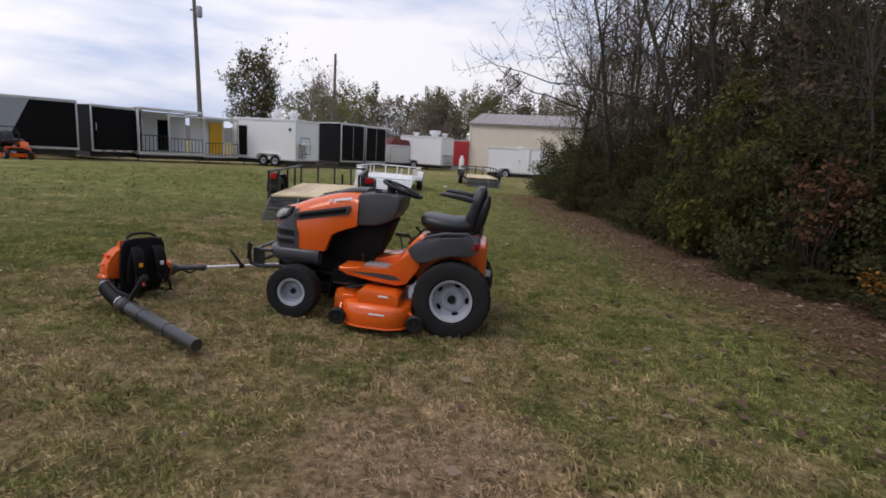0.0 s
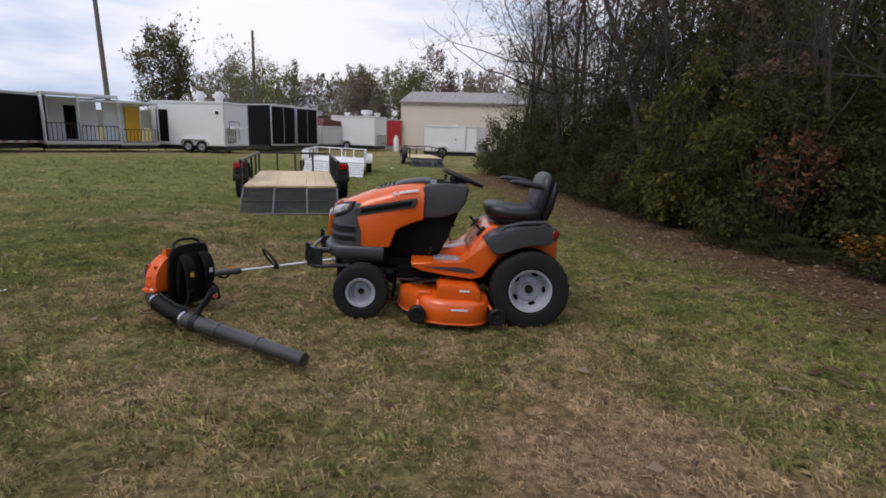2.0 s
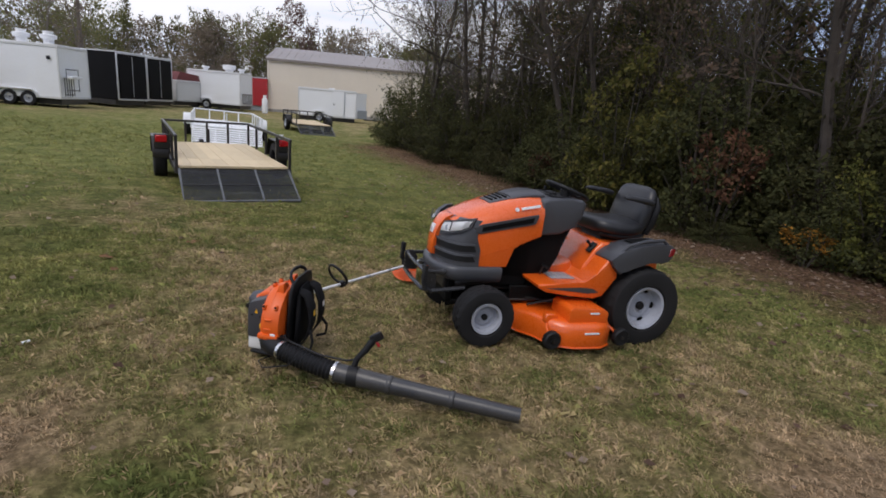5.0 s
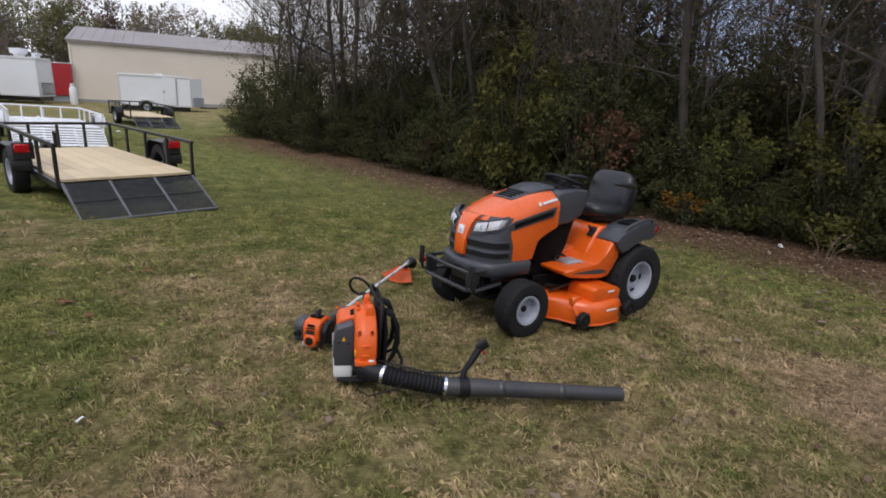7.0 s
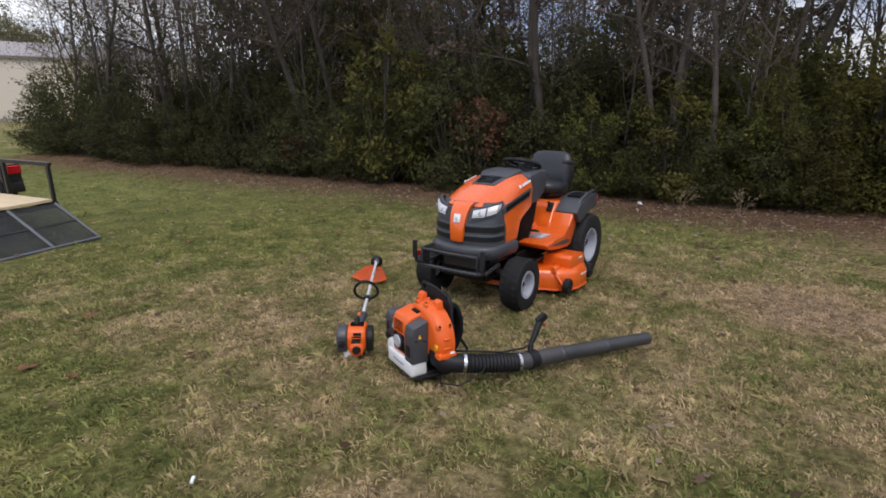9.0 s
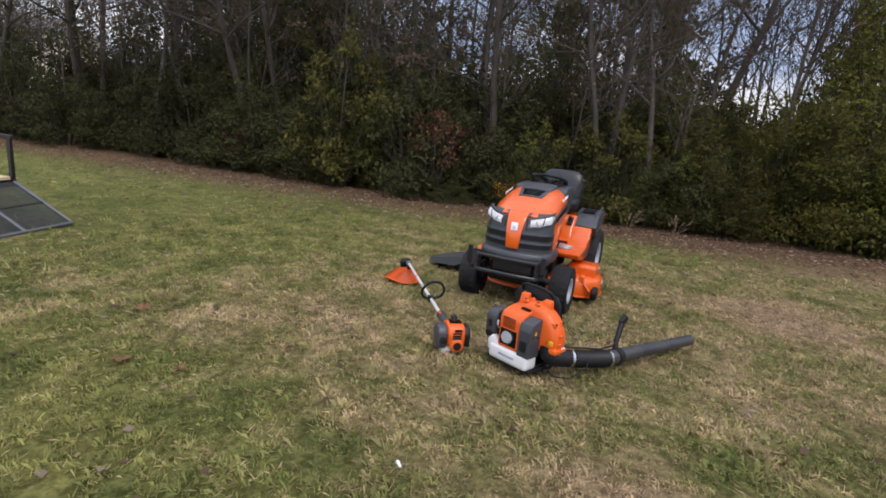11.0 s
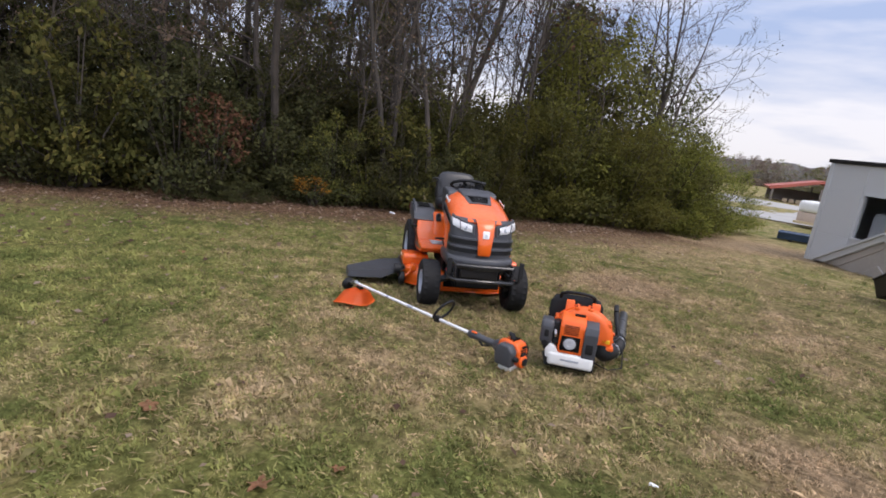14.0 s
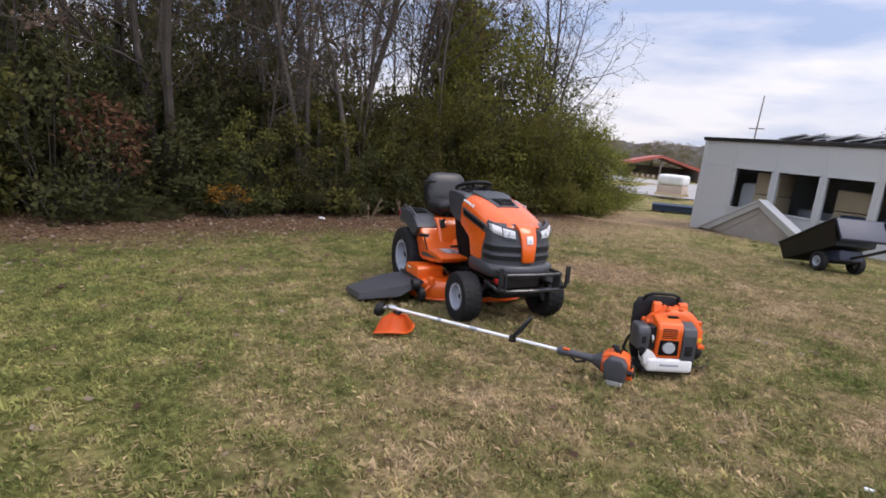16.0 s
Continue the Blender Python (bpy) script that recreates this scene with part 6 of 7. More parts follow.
    part("nose_strip", loft([[(f - 0.05, w, z), (f - 0.003, w, z), (f + 0.004, w * 0.8, z), (f + 0.006, 0, z), (f + 0.004, -w * 0.8, z), (f - 0.003, -w, z), (f - 0.05, -w, z)] for z, f, w in tongue]), M_ORANGE, t, "orange nose strip", 50)
    part("badge", box((1.6425, 0, 0.728), (0.016, 0.058, 0.066), 0.007, (0, -10, 0), seg=2), M_WHITE_PAINT, t, "small white badge")
    part("badge_mark", box((1.651, 0, 0.722), (0.006, 0.026, 0.03), 0.003, (0, -10, 0)), M_ALU, t)
    for s in (1, -1):
        lamp = [[(1.598, 0.098, 0.795), (1.560, 0.20, 0.822), (1.48, 0.277, 0.852), (1.43, 0.280, 0.858)], [(1.622, 0.098, 0.722), (1.590, 0.19, 0.735), (1.52, 0.278, 0.772), (1.46, 0.281, 0.800)]]
        def rim_of(pts, g):
            return [(x + g * 0.8, y + g * 0.7, z) for x, y, z in pts]
        def loop(g, e):
            a, b = rim_of(lamp[0], g), rim_of(lamp[1], g)
            q = [(x, s * y, z + e) for x, y, z in a] + [(x, s * y, z - e) for x, y, z in b[::-1]]
            return q
        part("lamp_surround", loft([loop(-0.022, 0.006), loop(0.002, 0.007)]), M_GREY_PLASTIC, nose)
        bm = bmesh.new()
        a, b = rim_of(lamp[0], 0.011), rim_of(lamp[1], 0.011)
        mid = [sum(p[k] for p in a + b) / 8 for k in range(3)]
        a, b = ([tuple(p[k] + (mid[k] - p[k]) * (0.10, 0.12, 0.20)[k] for k in range(3)) for p in r] for r in (a, b))
        rows_ = [[bm.verts.new((x0 + (x1 - x0) * u + 0.010 * math.sin(math.pi * u), s * (y0 + (y1 - y0) * u + 0.005 * math.sin(math.pi * u)), z0 + (z1 - z0) * u)) for (x0, y0, z0), (x1, y1, z1) in zip(a, b)] for u in (0, 0.25, 0.5, 0.75, 1)]
        for r0, r1 in zip(rows_, rows_[1:]):
            for k in range(3):
                bm.faces.new((r0[k], r0[k + 1], r1[k + 1], r1[k]))
        bmesh.ops.solidify(bm, geom=bm.faces[:], thickness=0.01)
        lens = part("headlamp", bm, M_LAMP, t, "clear white headlamp lens")
        part("lamp_bulb", lathe([(0, 0.004), (0.017, 0.003), (0.019, -0.006)], 14, pose(1.598, s * 0.178, 0.772, 0, 68, s * 30)), M_GREY_PANEL, lens)
        part("lamp_divider", tube([(1.583, s * 0.232, 0.832), (1.594, s * 0.222, 0.757)], 0.004, 6), M_GREY_PLASTIC, lens)
    # grey bumper
    part("bumper", loft([plan_outline(z, f, h, 1.19) for z, f, h in ((0.40, 1.60, 0.25), (0.415, 1.645, 0.285), (0.45, 1.668, 0.300), (0.50, 1.672, 0.304), (0.518, 1.655, 0.295), (0.522, 1.60, 0.27))]), M_GREY_PLASTIC, t, "dark grey moulded front bumper", 50)
    part("bumper_recess", loft([plan_outline(0.425, 1.652, 0.17, 1.5, 0.0), plan_outline(0.462, 1.680, 0.17, 1.5, 0.0)]), M_BLACK_PLASTIC, t)
    part("frame", box((1.0, 0, 0.37), (1.15, 0.34, 0.10), 0.01), M_BLACK_METAL, t)
    for q in (1, -1):
        part("side_rail", box((0.80, q * 0.235, 0.325), (0.56, 0.03, 0.10), 0.006), M_DARK, t)
    part("belt_guard", box((0.86, 0, 0.268), (0.42, 0.50, 0.02), 0.006), M_BLACK_METAL, t)
    part("front_axle", tube([(1.335, -0.36, 0.215), (1.335, -0.18, 0.28), (1.335, 0.18, 0.28), (1.335, 0.36, 0.215)], 0.03, 8), M_BLACK_METAL, t)
    for s in (1, -1):
        part("spindle", tube([(1.335, s * 0.335, 0.17), (1.335, s * 0.325, 0.34)], 0.022, 8), M_BLACK_METAL, t)
    part("front_plate", box((1.53, 0, 0.315), (0.05, 0.40, 0.17), 0.01), M_DARK, t)
    # added dark panel that stands in for the shade under the front
    part("underside_shade", box((1.10, 0, 0.21), (0.02, 0.44, 0.20), 0.006), M_DARK, t)
    part("skid_plate", box((1.30, 0, 0.235), (0.42, 0.42, 0.03), 0.008), M_DARK, t)
    part("engine", box((1.16, 0, 0.52), (0.50, 0.40, 0.36), 0.03), M_DARK, t, "black engine behind the bonnet")
    part("exhaust", tube([(1.2, 0.20, 0.42), (1.42, 0.22, 0.40), (1.50, 0.2, 0.38)], 0.035, 10), M_BLACK_METAL, t)
    # brush guard
    g = part("brush_guard", tube([(1.45, -0.27, 0.36), (1.70, -0.30, 0.345), (1.755, -0.24, 0.345), (1.765, 0, 0.345), (1.755, 0.24, 0.345), (1.70, 0.30, 0.345), (1.45, 0.27, 0.36)], 0.0165, 8), M_GUARD, t, "black tubular brush guard")
    part("guard_bar", tube([(1.60, -0.26, 0.475), (1.745, -0.255, 0.47), (1.755, 0, 0.468), (1.745, 0.255, 0.47), (1.60, 0.26, 0.475)], 0.0145, 8), M_GUARD, g)
    for s in (1, -1):
        part("guard_plate", prism([(1.66, 0.335), (1.755, 0.335), (1.76, 0.485), (1.70, 0.49), (1.66, 0.44)], s * 0.245, s * 0.262, "y", 0.003, seg=1), M_GUARD, g)
        part("guard_arm", tube([(1.70, s * 0.29, 0.345), (1.750, s * 0.308, 0.36), (1.765, s * 0.312, 0.44), (1.755, s * 0.312, 0.53)], 0.015, 8), M_GUARD, g)
        part("guard_pad", box((1.768, s * 0.312, 0.465), (0.020, 0.042, 0.14), 0.006), M_RUBBER, g)
        if s < 0:
            part("reflector", box((1.715, s * 0.318, 0.42), (0.05, 0.010, 0.04), 0.004), M_RED_LENS, g, "small red reflector")
    # dash
    dash = part("dash_cowl", prism([(0.935, 0.755), (0.91, 1.01), (0.86, 1.03), (0.70, 1.035), (0.585, 1.04), (0.555, 1.01), (0.57, 0.91), (0.62, 0.83), (0.74, 0.775)], -0.245, 0.245, "y", 0.035, seg=3), M_GREY_PLASTIC, t, "dark grey dash cowl", 50)
    part("dash_panel", box((0.71, 0, 1.036), (0.17, 0.30, 0.02), 0.006, (0, -2, 0)), M_BLACK_PLASTIC, dash)
    part("throttle_knob", lathe([(0, 0.06), (0.012, 0.055), (0.012, 0.03), (0.005, 0.03), (0.005, 0)], 10, pose(0.73, -0.10, 1.03)), M_BLACK_PLASTIC, dash)
    part("fuel_cap", lathe([(0, 0.045), (0.028, 0.043), (0.030, 0.0)], 14, pose(0.78, 0.11, 1.02)), M_BLACK_PLASTIC, dash)
    part("cup", lathe([(0, 0.0), (0.035, 0.0), (0.038, 0.06), (0.03, 0.06), (0.028, 0.01)], 14, pose(0.67, 0.1, 1.03)), M_BLACK_PLASTIC, dash)
    part("pedestal", prism([(0.62, 0.82), (0.93, 0.77), (1.10, 0.68), (1.17, 0.54), (1.17, 0.42), (0.79, 0.40), (0.70, 0.60)], -0.20, 0.20, "y", 0.02), M_DARK, t, "black pedestal below the dash")
    col = Matrix.Translation((0.595, 0, 1.075)) @ pose(0, 0, 0, 0, -19, 0)
    rim = [col @ Vector((0.165 * math.cos(a), 0.165 * math.sin(a), 0)) for a in [2 * math.pi * k / 28 for k in range(29)]]
    wheel = part("steering_wheel", tube(rim, 0.0155, 10, caps=False), M_BLACK_PLASTIC, t, "black steering wheel", 80)
    part("wheel_hub", lathe([(0, 0.012), (0.045, 0.008), (0.05, -0.01), (0.035, -0.05), (0.02, -0.09), (0.02, -0.13)], 16, col), M_BLACK_PLASTIC, wheel)
    for a in (95, 210, 330):
        q = radians(a)
        part("spoke", tube([col @ Vector((0.03 * math.cos(q), 0.03 * math.sin(q), -0.005)), col @ Vector((0.16 * math.cos(q), 0.16 * math.sin(q), 0))], [0.017, 0.012], 8), M_BLACK_PLASTIC, wheel)
    # seat
    seat = part("seat_cushion", pillow([(0.40, 0.845), (0.385, 0.85), (0.33, 0.848), (0.22, 0.835), (0.10, 0.832), (0.0, 0.845), (-0.035, 0.85)], [0.13, 0.19, 0.238, 0.25, 0.245, 0.225, 0.19], [0.03, 0.052, 0.062, 0.062, 0.066, 0.066, 0.05], 20, 3.0), M_VINYL, t, "black vinyl seat cushion", 60)
    part("seat_pan", pillow([(0.36, 0.79), (0.2, 0.772), (0.0, 0.782), (-0.06, 0.80)], [0.19, 0.225, 0.215, 0.18], [0.02, 0.026, 0.03, 0.02], 16, 4), M_BLACK_PLASTIC, t)
    back = part("seat_back", pillow([(-0.005, 0.82), (-0.012, 0.88), (-0.030, 0.96), (-0.050, 1.05), (-0.066, 1.12), (-0.075, 1.155), (-0.078, 1.168)], [0.20, 0.222, 0.225, 0.222, 0.205, 0.165, 0.10], [0.05, 0.062, 0.060, 0.055, 0.05, 0.032, 0.012], 20, 3.0), M_VINYL, t, "black vinyl seat back", 60)
    part("back_shell", pillow([(-0.06, 0.80), (-0.085, 0.90), (-0.115, 1.03), (-0.128, 1.10)], [0.20, 0.228, 0.222, 0.17], [0.036, 0.042, 0.036, 0.014], 16, 4), M_BLACK_PLASTIC, back)
    for s in (1, -1):
        part("armrest", pillow([(0.255, 1.085), (0.22, 1.088), (0.10, 1.076), (0.03, 1.066), (-0.015, 1.055)], [0.018, 0.028, 0.03, 0.028, 0.02], [0.010, 0.017, 0.022, 0.024, 0.02], 12, 2.6, pose(0, s * 0.262, 0)), M_VINYL, t, "black padded armrest", 60)
        part("seat_spring", tube([(0.12, s * 0.12, 0.70), (0.12, s * 0.12, 0.78)], 0.03, 10), M_BLACK_METAL, t)
    part("seat_bracket", box((0.15, 0, 0.735), (0.34, 0.26, 0.06), 0.01), M_BLACK_METAL, t)
    # body
    body = part("body", prism([(0.56, 0.40), (0.52, 0.55), (0.44, 0.68), (0.38, 0.745), (0.30, 0.735), (0.05, 0.735), (-0.16, 0.72), (-0.17, 0.42)], -0.285, 0.285, "y", 0.03, seg=3), M_ORANGE, t, "orange rear body under the seat")
    part("tunnel", prism([(0.92, 0.40), (0.90, 0.47), (0.72, 0.50), (0.54, 0.56), (0.50, 0.40)], -0.15, 0.15, "y", 0.02), M_ORANGE, body)
    for s in (1, -1):
        lo = [(0.975, 0.455), (0.965, 0.425), (0.89, 0.392), (0.70, 0.372), (0.51, 0.352), (0.43, 0.372), (0.33, 0.52), (0.345, 0.60), (0.42, 0.66), (0.50, 0.545), (0.58, 0.462), (0.80, 0.462)]
        part("footrest", prism(lo, s * 0.14, s * 0.455, "y", 0.016), M_ORANGE, t, "orange footrest and side panel")
        part("tread_mat", prism([(0.80, 0.4625), (0.60, 0.4625), (0.60, 0.468), (0.80, 0.468)], s * 0.17, s * 0.33, "y", 0.003, seg=1), M_GREY_PANEL, t, "grey ribbed foot mat")
        for k in range(4):
            part("mat_rib", box((0.63 + 0.045 * k, s * 0.25, 0.470), (0.016, 0.14, 0.006), 0.002), M_ALU, t)
        part("side_stripe", prism([(0.90, 0.428), (0.56, 0.394), (0.47, 0.402), (0.52, 0.43), (0.62, 0.438)], s * 0.454, s * 0.4585, "y"), M_GREY_PLASTIC, t, "dark grey side stripe")
        part("shift_plate", box((0.445, s * 0.235, 0.69), (0.09, 0.055, 0.018), 0.005, (0, 52, 0)), M_BLACK_PLASTIC, t)
        part("shift_lever", tube([(0.44, s * 0.235, 0.69), (0.49, s * 0.235, 0.74)], [0.008, 0.013], 8), M_BLACK_PLASTIC, t)
        fo = [(0.44, 0.655), (0.395, 0.60), (0.335, 0.545), (0.30, 0.59), (0.22, 0.625), (0.10, 0.645), (-0.02, 0.645), (-0.065, 0.66), (-0.10, 0.695), (-0.108, 0.755), (-0.085, 0.785), (-0.05, 0.788), (0.05, 0.785), (0.18, 0.770), (0.30, 0.745), (0.38, 0.705)]
        fen = part("fender", prism(fo, s * 0.255, s * 0.495, "y", 0.018, seg=2), M_GREY_PLASTIC, t, "dark grey rear fender")
        part("fender_tray", prism([(0.22, 0.772), (0.02, 0.789), (0.02, 0.793), (0.22, 0.777)], s * 0.30, s * 0.43, "y"), M_DARK, fen)
        part("grab_bar", tube([(0.34, s * 0.468, 0.715), (0.30, s * 0.474, 0.765), (0.16, s * 0.476, 0.805), (0.0, s * 0.472, 0.818), (-0.05, s * 0.466, 0.785)], 0.013, 8), M_GREY_PLASTIC, fen)
        part("tail_lamp", prism([(-0.05, 0.695), (-0.100, 0.705), (-0.113, 0.762), (-0.06, 0.768)], s * 0.39, s * 0.500, "y", 0.008, seg=1), M_TAIL_LENS, t, "dark red tail lamp")
        part("pedal", box((0.82, s * 0.26, 0.53), (0.035, 0.09, 0.012), 0.003, (0, -35, 0)), M_BLACK_PLASTIC, t)
        part("pedal_arm", tube([(0.84, s * 0.21, 0.45), (0.825, s * 0.23, 0.525)], 0.008, 6), M_BLACK_METAL, t)
    part("lift_lever", tube([(0.60, -0.42, 0.40), (0.66, -0.50, 0.56), (0.68, -0.51, 0.60)], 0.008, 8), M_BLACK_METAL, t)
    part("lever_grip", tube([(0.60, -0.53, 0.605), (0.72, -0.50, 0.615)], 0.016, 10), M_BLACK_PLASTIC, t)
    part("rear_axle", tube([(0.065, -0.34, 0.298), (0.065, 0.34, 0.298)], 0.045, 10), M_BLACK_METAL, t)
    part("transaxle", box((0.1, 0, 0.33), (0.3, 0.34, 0.24), 0.03), M_BLACK_METAL, t)
    part("hitch_plate", box((-0.19, 0, 0.36), (0.06, 0.30, 0.18), 0.01), M_BLACK_METAL, t)
    # mower deck
    half = [(1.05, 0.0), (1.05, 0.22), (1.02, 0.33), (0.94, 0.42), (0.90, 0.52), (0.83, 0.615), (0.72, 0.652), (0.52, 0.652), (0.42, 0.60), (0.37, 0.50), (0.36, 0.32), (0.40, 0.12), (0.40, 0.0)]
    full = half + [(x, -y * 0.93) for x, y in half[-2:0:-1]]
    def deck_loop(z, k):
        return [(0.70 + (x - 0.70) * k, y * k, z) for x, y in full]
    deck = part("mower_deck", loft([deck_loop(0.055, 1.0), deck_loop(0.062, 1.006), deck_loop(0.19, 1.0), deck_loop(0.215, 0.975), deck_loop(0.228, 0.93), deck_loop(0.24, 0.6)]), M_ORANGE, t, "orange stamped steel mower deck", 45)
    part("deck_lip", tube([Vector(p) for p in deck_loop(0.058, 1.006)] + [Vector(deck_loop(0.058, 1.006)[0])], 0.008, 6), M_ORANGE, deck)
    for s in (1, -1):
        cov = part("pulley_cover", prism([(0.77, 0.22), (0.77, 0.315), (0.74, 0.335), (0.49, 0.325), (0.45, 0.30), (0.45, 0.22)], s * 0.34, s * 0.60, "y", 0.014), M_ORANGE, deck, "orange pulley cover")
        part("label_bar", box((0.57, s * 0.603, 0.295), (0.075, 0.004, 0.014), 0.001), M_WHITE_PAINT, cov)
        part("label_bar", box((0.60, s * 0.654 if s > 0 else -0.610, 0.165), (0.12, 0.006, 0.013), 0.001), M_WHITE_PAINT, cov)
        part("deck_bracket", box((0.86, s * 0.50, 0.225), (0.10, 0.05, 0.07), 0.008), M_ORANGE, deck)
        part("deck_rod", tube([(0.95, s * 0.30, 0.25), (0.62, s * 0.37, 0.35)], 0.010, 6), M_BLACK_METAL, deck)
        for x, y in ((0.905, 0.635), (0.315, 0.60)):
            gw = part("gauge_wheel", lathe([(0.0, -0.028), (0.055, -0.026), (0.066, -0.016), (0.066, 0.016), (0.055, 0.026), (0.03, 0.02), (0.0, 0.02)], 20, pose(x, s * y * (1 if s > 0 else 0.96), 0.115, -90 * s, 0, 0)), M_BLACK_PLASTIC, t, "small black gauge wheel")
            part("wheel_bolt", lathe([(0, 0.034), (0.014, 0.032), (0.014, 0.02)], 8, pose(x, s * y * (1 if s > 0 else 0.96), 0.115, -90 * s, 0, 0)), M_BLACK_METAL, gw)
            part("wheel_arm", tube([(x, s * (y - 0.04), 0.115), (x + (0.0 if x > 0.5 else 0.08), s * (y - 0.11), 0.19)], 0.012, 6), M_ORANGE, gw)
    part("discharge_chute", loft([[(0.88, -0.58, 0.215), (0.86, -0.80, 0.185), (0.74, -1.13, 0.10), (0.36, -1.15, 0.075), (0.30, -0.80, 0.16), (0.34, -0.56, 0.20)],
                                  [(0.88, -0.58, 0.205), (0.865, -0.80, 0.09), (0.755, -1.14, 0.05), (0.35, -1.16, 0.03), (0.29, -0.80, 0.09), (0.34, -0.56, 0.19)]]), M_GREY_PLASTIC, t, "dark grey plastic discharge chute")
    part("chute_hinge", tube([(0.90, -0.60, 0.225), (0.34, -0.60, 0.215)], 0.012, 8), M_BLACK_METAL, t)
    part("chute_spring", lathe([(0, -0.03), (0.05, -0.03), (0.05, 0.03), (0, 0.03)], 14, pose(0.88, -0.66, 0.20, 90, 0, 0)), M_BLACK_PLASTIC, t)
    part("drive_belt", tube([(1.05, 0.18, 0.29), (0.80, 0.33, 0.285), (0.62, 0.35, 0.285)], 0.009, 6), M_RUBBER, t)


build_tractor()


# ---- backpack blower ----
def build_blower():
    b = thing("backpack_blower", lay(-2.54, 4.195, -41, 0.028), "orange and grey backpack leaf blower standing on the lawn", "blower")
    part("base_frame", tube([(0.14, -0.17, 0.02), (-0.16, -0.15, 0.02), (-0.16, 0.15, 0.02), (0.14, 0.17, 0.02)], 0.014, 8), M_BLACK_PLASTIC, b)
    part("base_plate", box((0.0, 0, 0.03), (0.30, 0.30, 0.025), 0.008), M_BLACK_PLASTIC, b)
    back = part("back_plate", pillow([(0.135, 0.03), (0.145, 0.12), (0.15, 0.30), (0.155, 0.44), (0.16, 0.495), (0.16, 0.510)], [0.15, 0.175, 0.180, 0.178, 0.150, 0.08], [0.014, 0.02, 0.02, 0.02, 0.016, 0.008], 16, 4.5), M_BLACK_PLASTIC, b, "black moulded back plate", 50)
    part("carry_handle", tube([(0.15, -0.115, 0.48), (0.12, -0.11, 0.515), (0.10, -0.07, 0.535), (0.09, 0.0, 0.54), (0.10, 0.07, 0.535), (0.12, 0.11, 0.515), (0.15, 0.115, 0.48)], 0.012, 10), M_BLACK_PLASTIC, back, "", 80)
    part("back_pad", pillow([(0.185, 0.06), (0.20, 0.12), (0.205, 0.28), (0.195, 0.40), (0.185, 0.45)], [0.09, 0.14, 0.145, 0.12, 0.06], [0.012, 0.022, 0.024, 0.02, 0.008], 16, 3.5), M_WEB, b, "black padded back cushion", 60)
    for s in (1, -1):
        st = part("shoulder_strap", pillow([(0.20, 0.43), (0.255, 0.41), (0.30, 0.33), (0.31, 0.24), (0.285, 0.15), (0.235, 0.08), (0.20, 0.06)], [0.034, 0.045, 0.047, 0.042, 0.030, 0.018, 0.014], [0.014, 0.020, 0.021, 0.018, 0.010, 0.006, 0.006], 10, 3, pose(0, s * 0.085, 0)), M_WEB, b, "black padded shoulder strap", 60)
        part("strap_label", box((0.322, s * 0.085, 0.30), (0.006, 0.03, 0.035), 0.001, (0, -6, 0)), M_YELLOW if s < 0 else M_WHITE_PAINT, st, "small printed label")
        part("loose_belt", tube([(0.30, s * 0.10, 0.20), (0.345, s * 0.135, 0.13), (0.33, s * 0.16, 0.05), (0.25, s * 0.15, 0.03)], [0.012, 0.011, 0.010, 0.010], 6), M_WEB, st, "", 80)
        part("strap_buckle", box((0.300, s * 0.085, 0.175), (0.022, 0.05, 0.035), 0.006), M_BLACK_PLASTIC, st)
    # fan housing: a scroll about the fore-and-aft axis
    scroll = []
    for x, k in ((0.125, 0.80), (0.11, 0.96), (0.06, 1.0), (0.0, 0.99), (-0.035, 0.93), (-0.05, 0.78)):
        lp = []
        for i in range(30):
            a = 2 * math.pi * i / 30
            r = (0.172 + 0.040 * ((a - 1.9) % (2 * math.pi)) / (2 * math.pi)) * k
            z = 0.245 + r * math.cos(a) * 1.05
            lp.append((x, -0.055 - r * math.sin(a), max(z, 0.165) if math.sin(a) > -0.4 else z))
        scroll.append(lp)
    hous = part("fan_housing", loft(scroll), M_ORANGE_PLASTIC, b, "orange fan housing", 45)
    part("outlet_duct", box((0.033, -0.190, 0.182), (0.165, 0.165, 0.03), 0.012, seg=2), M_ORANGE_PLASTIC, hous, "", 50)
    part("barcode_label", box((0.075, -0.266, 0.19), (0.04, 0.006, 0.035), 0.002), M_WHITE_PAINT, hous, "small white label")
    for k in range(3):
        part("housing_rib", box((0.03, -0.262, 0.29 - 0.06 * k), (0.06, 0.014, 0.012), 0.003), M_ORANGE_PLASTIC, hous)
    for a in (10, 58, 106, 300, 345):
        q = radians(a)
        for x in (-0.02, 0.075):
            boss = part("housing_boss", box((x, -0.055 - 0.200 * math.sin(q), 0.245 + 0.208 * math.cos(q)), (0.03, 0.034, 0.03), 0.007, (a, 0, 0)), M_ORANGE_PLASTIC, hous)
            part("clip_slot", box((x, -0.055 - 0.2165 * math.sin(q), 0.245 + 0.2245 * math.cos(q)), (0.018, 0.014, 0.004), 0.001, (a, 0, 0)), M_DARK, boss)
    part("housing_seam", tube([(0.03, -0.055 - 0.2 * math.sin(q), 0.245 + 0.21 * math.cos(q)) for q in [radians(-70 + 12 * k) for k in range(16)]], 0.007, 6), M_ORANGE_PLASTIC, hous, "", 80)
    for y in (-0.125, 0.045):
        part("housing_lug", prism([(0.10, 0.40), (0.02, 0.40), (0.045, 0.478), (0.085, 0.486)], y - 0.028, y + 0.028, "y", 0.008), M_ORANGE_PLASTIC, hous)
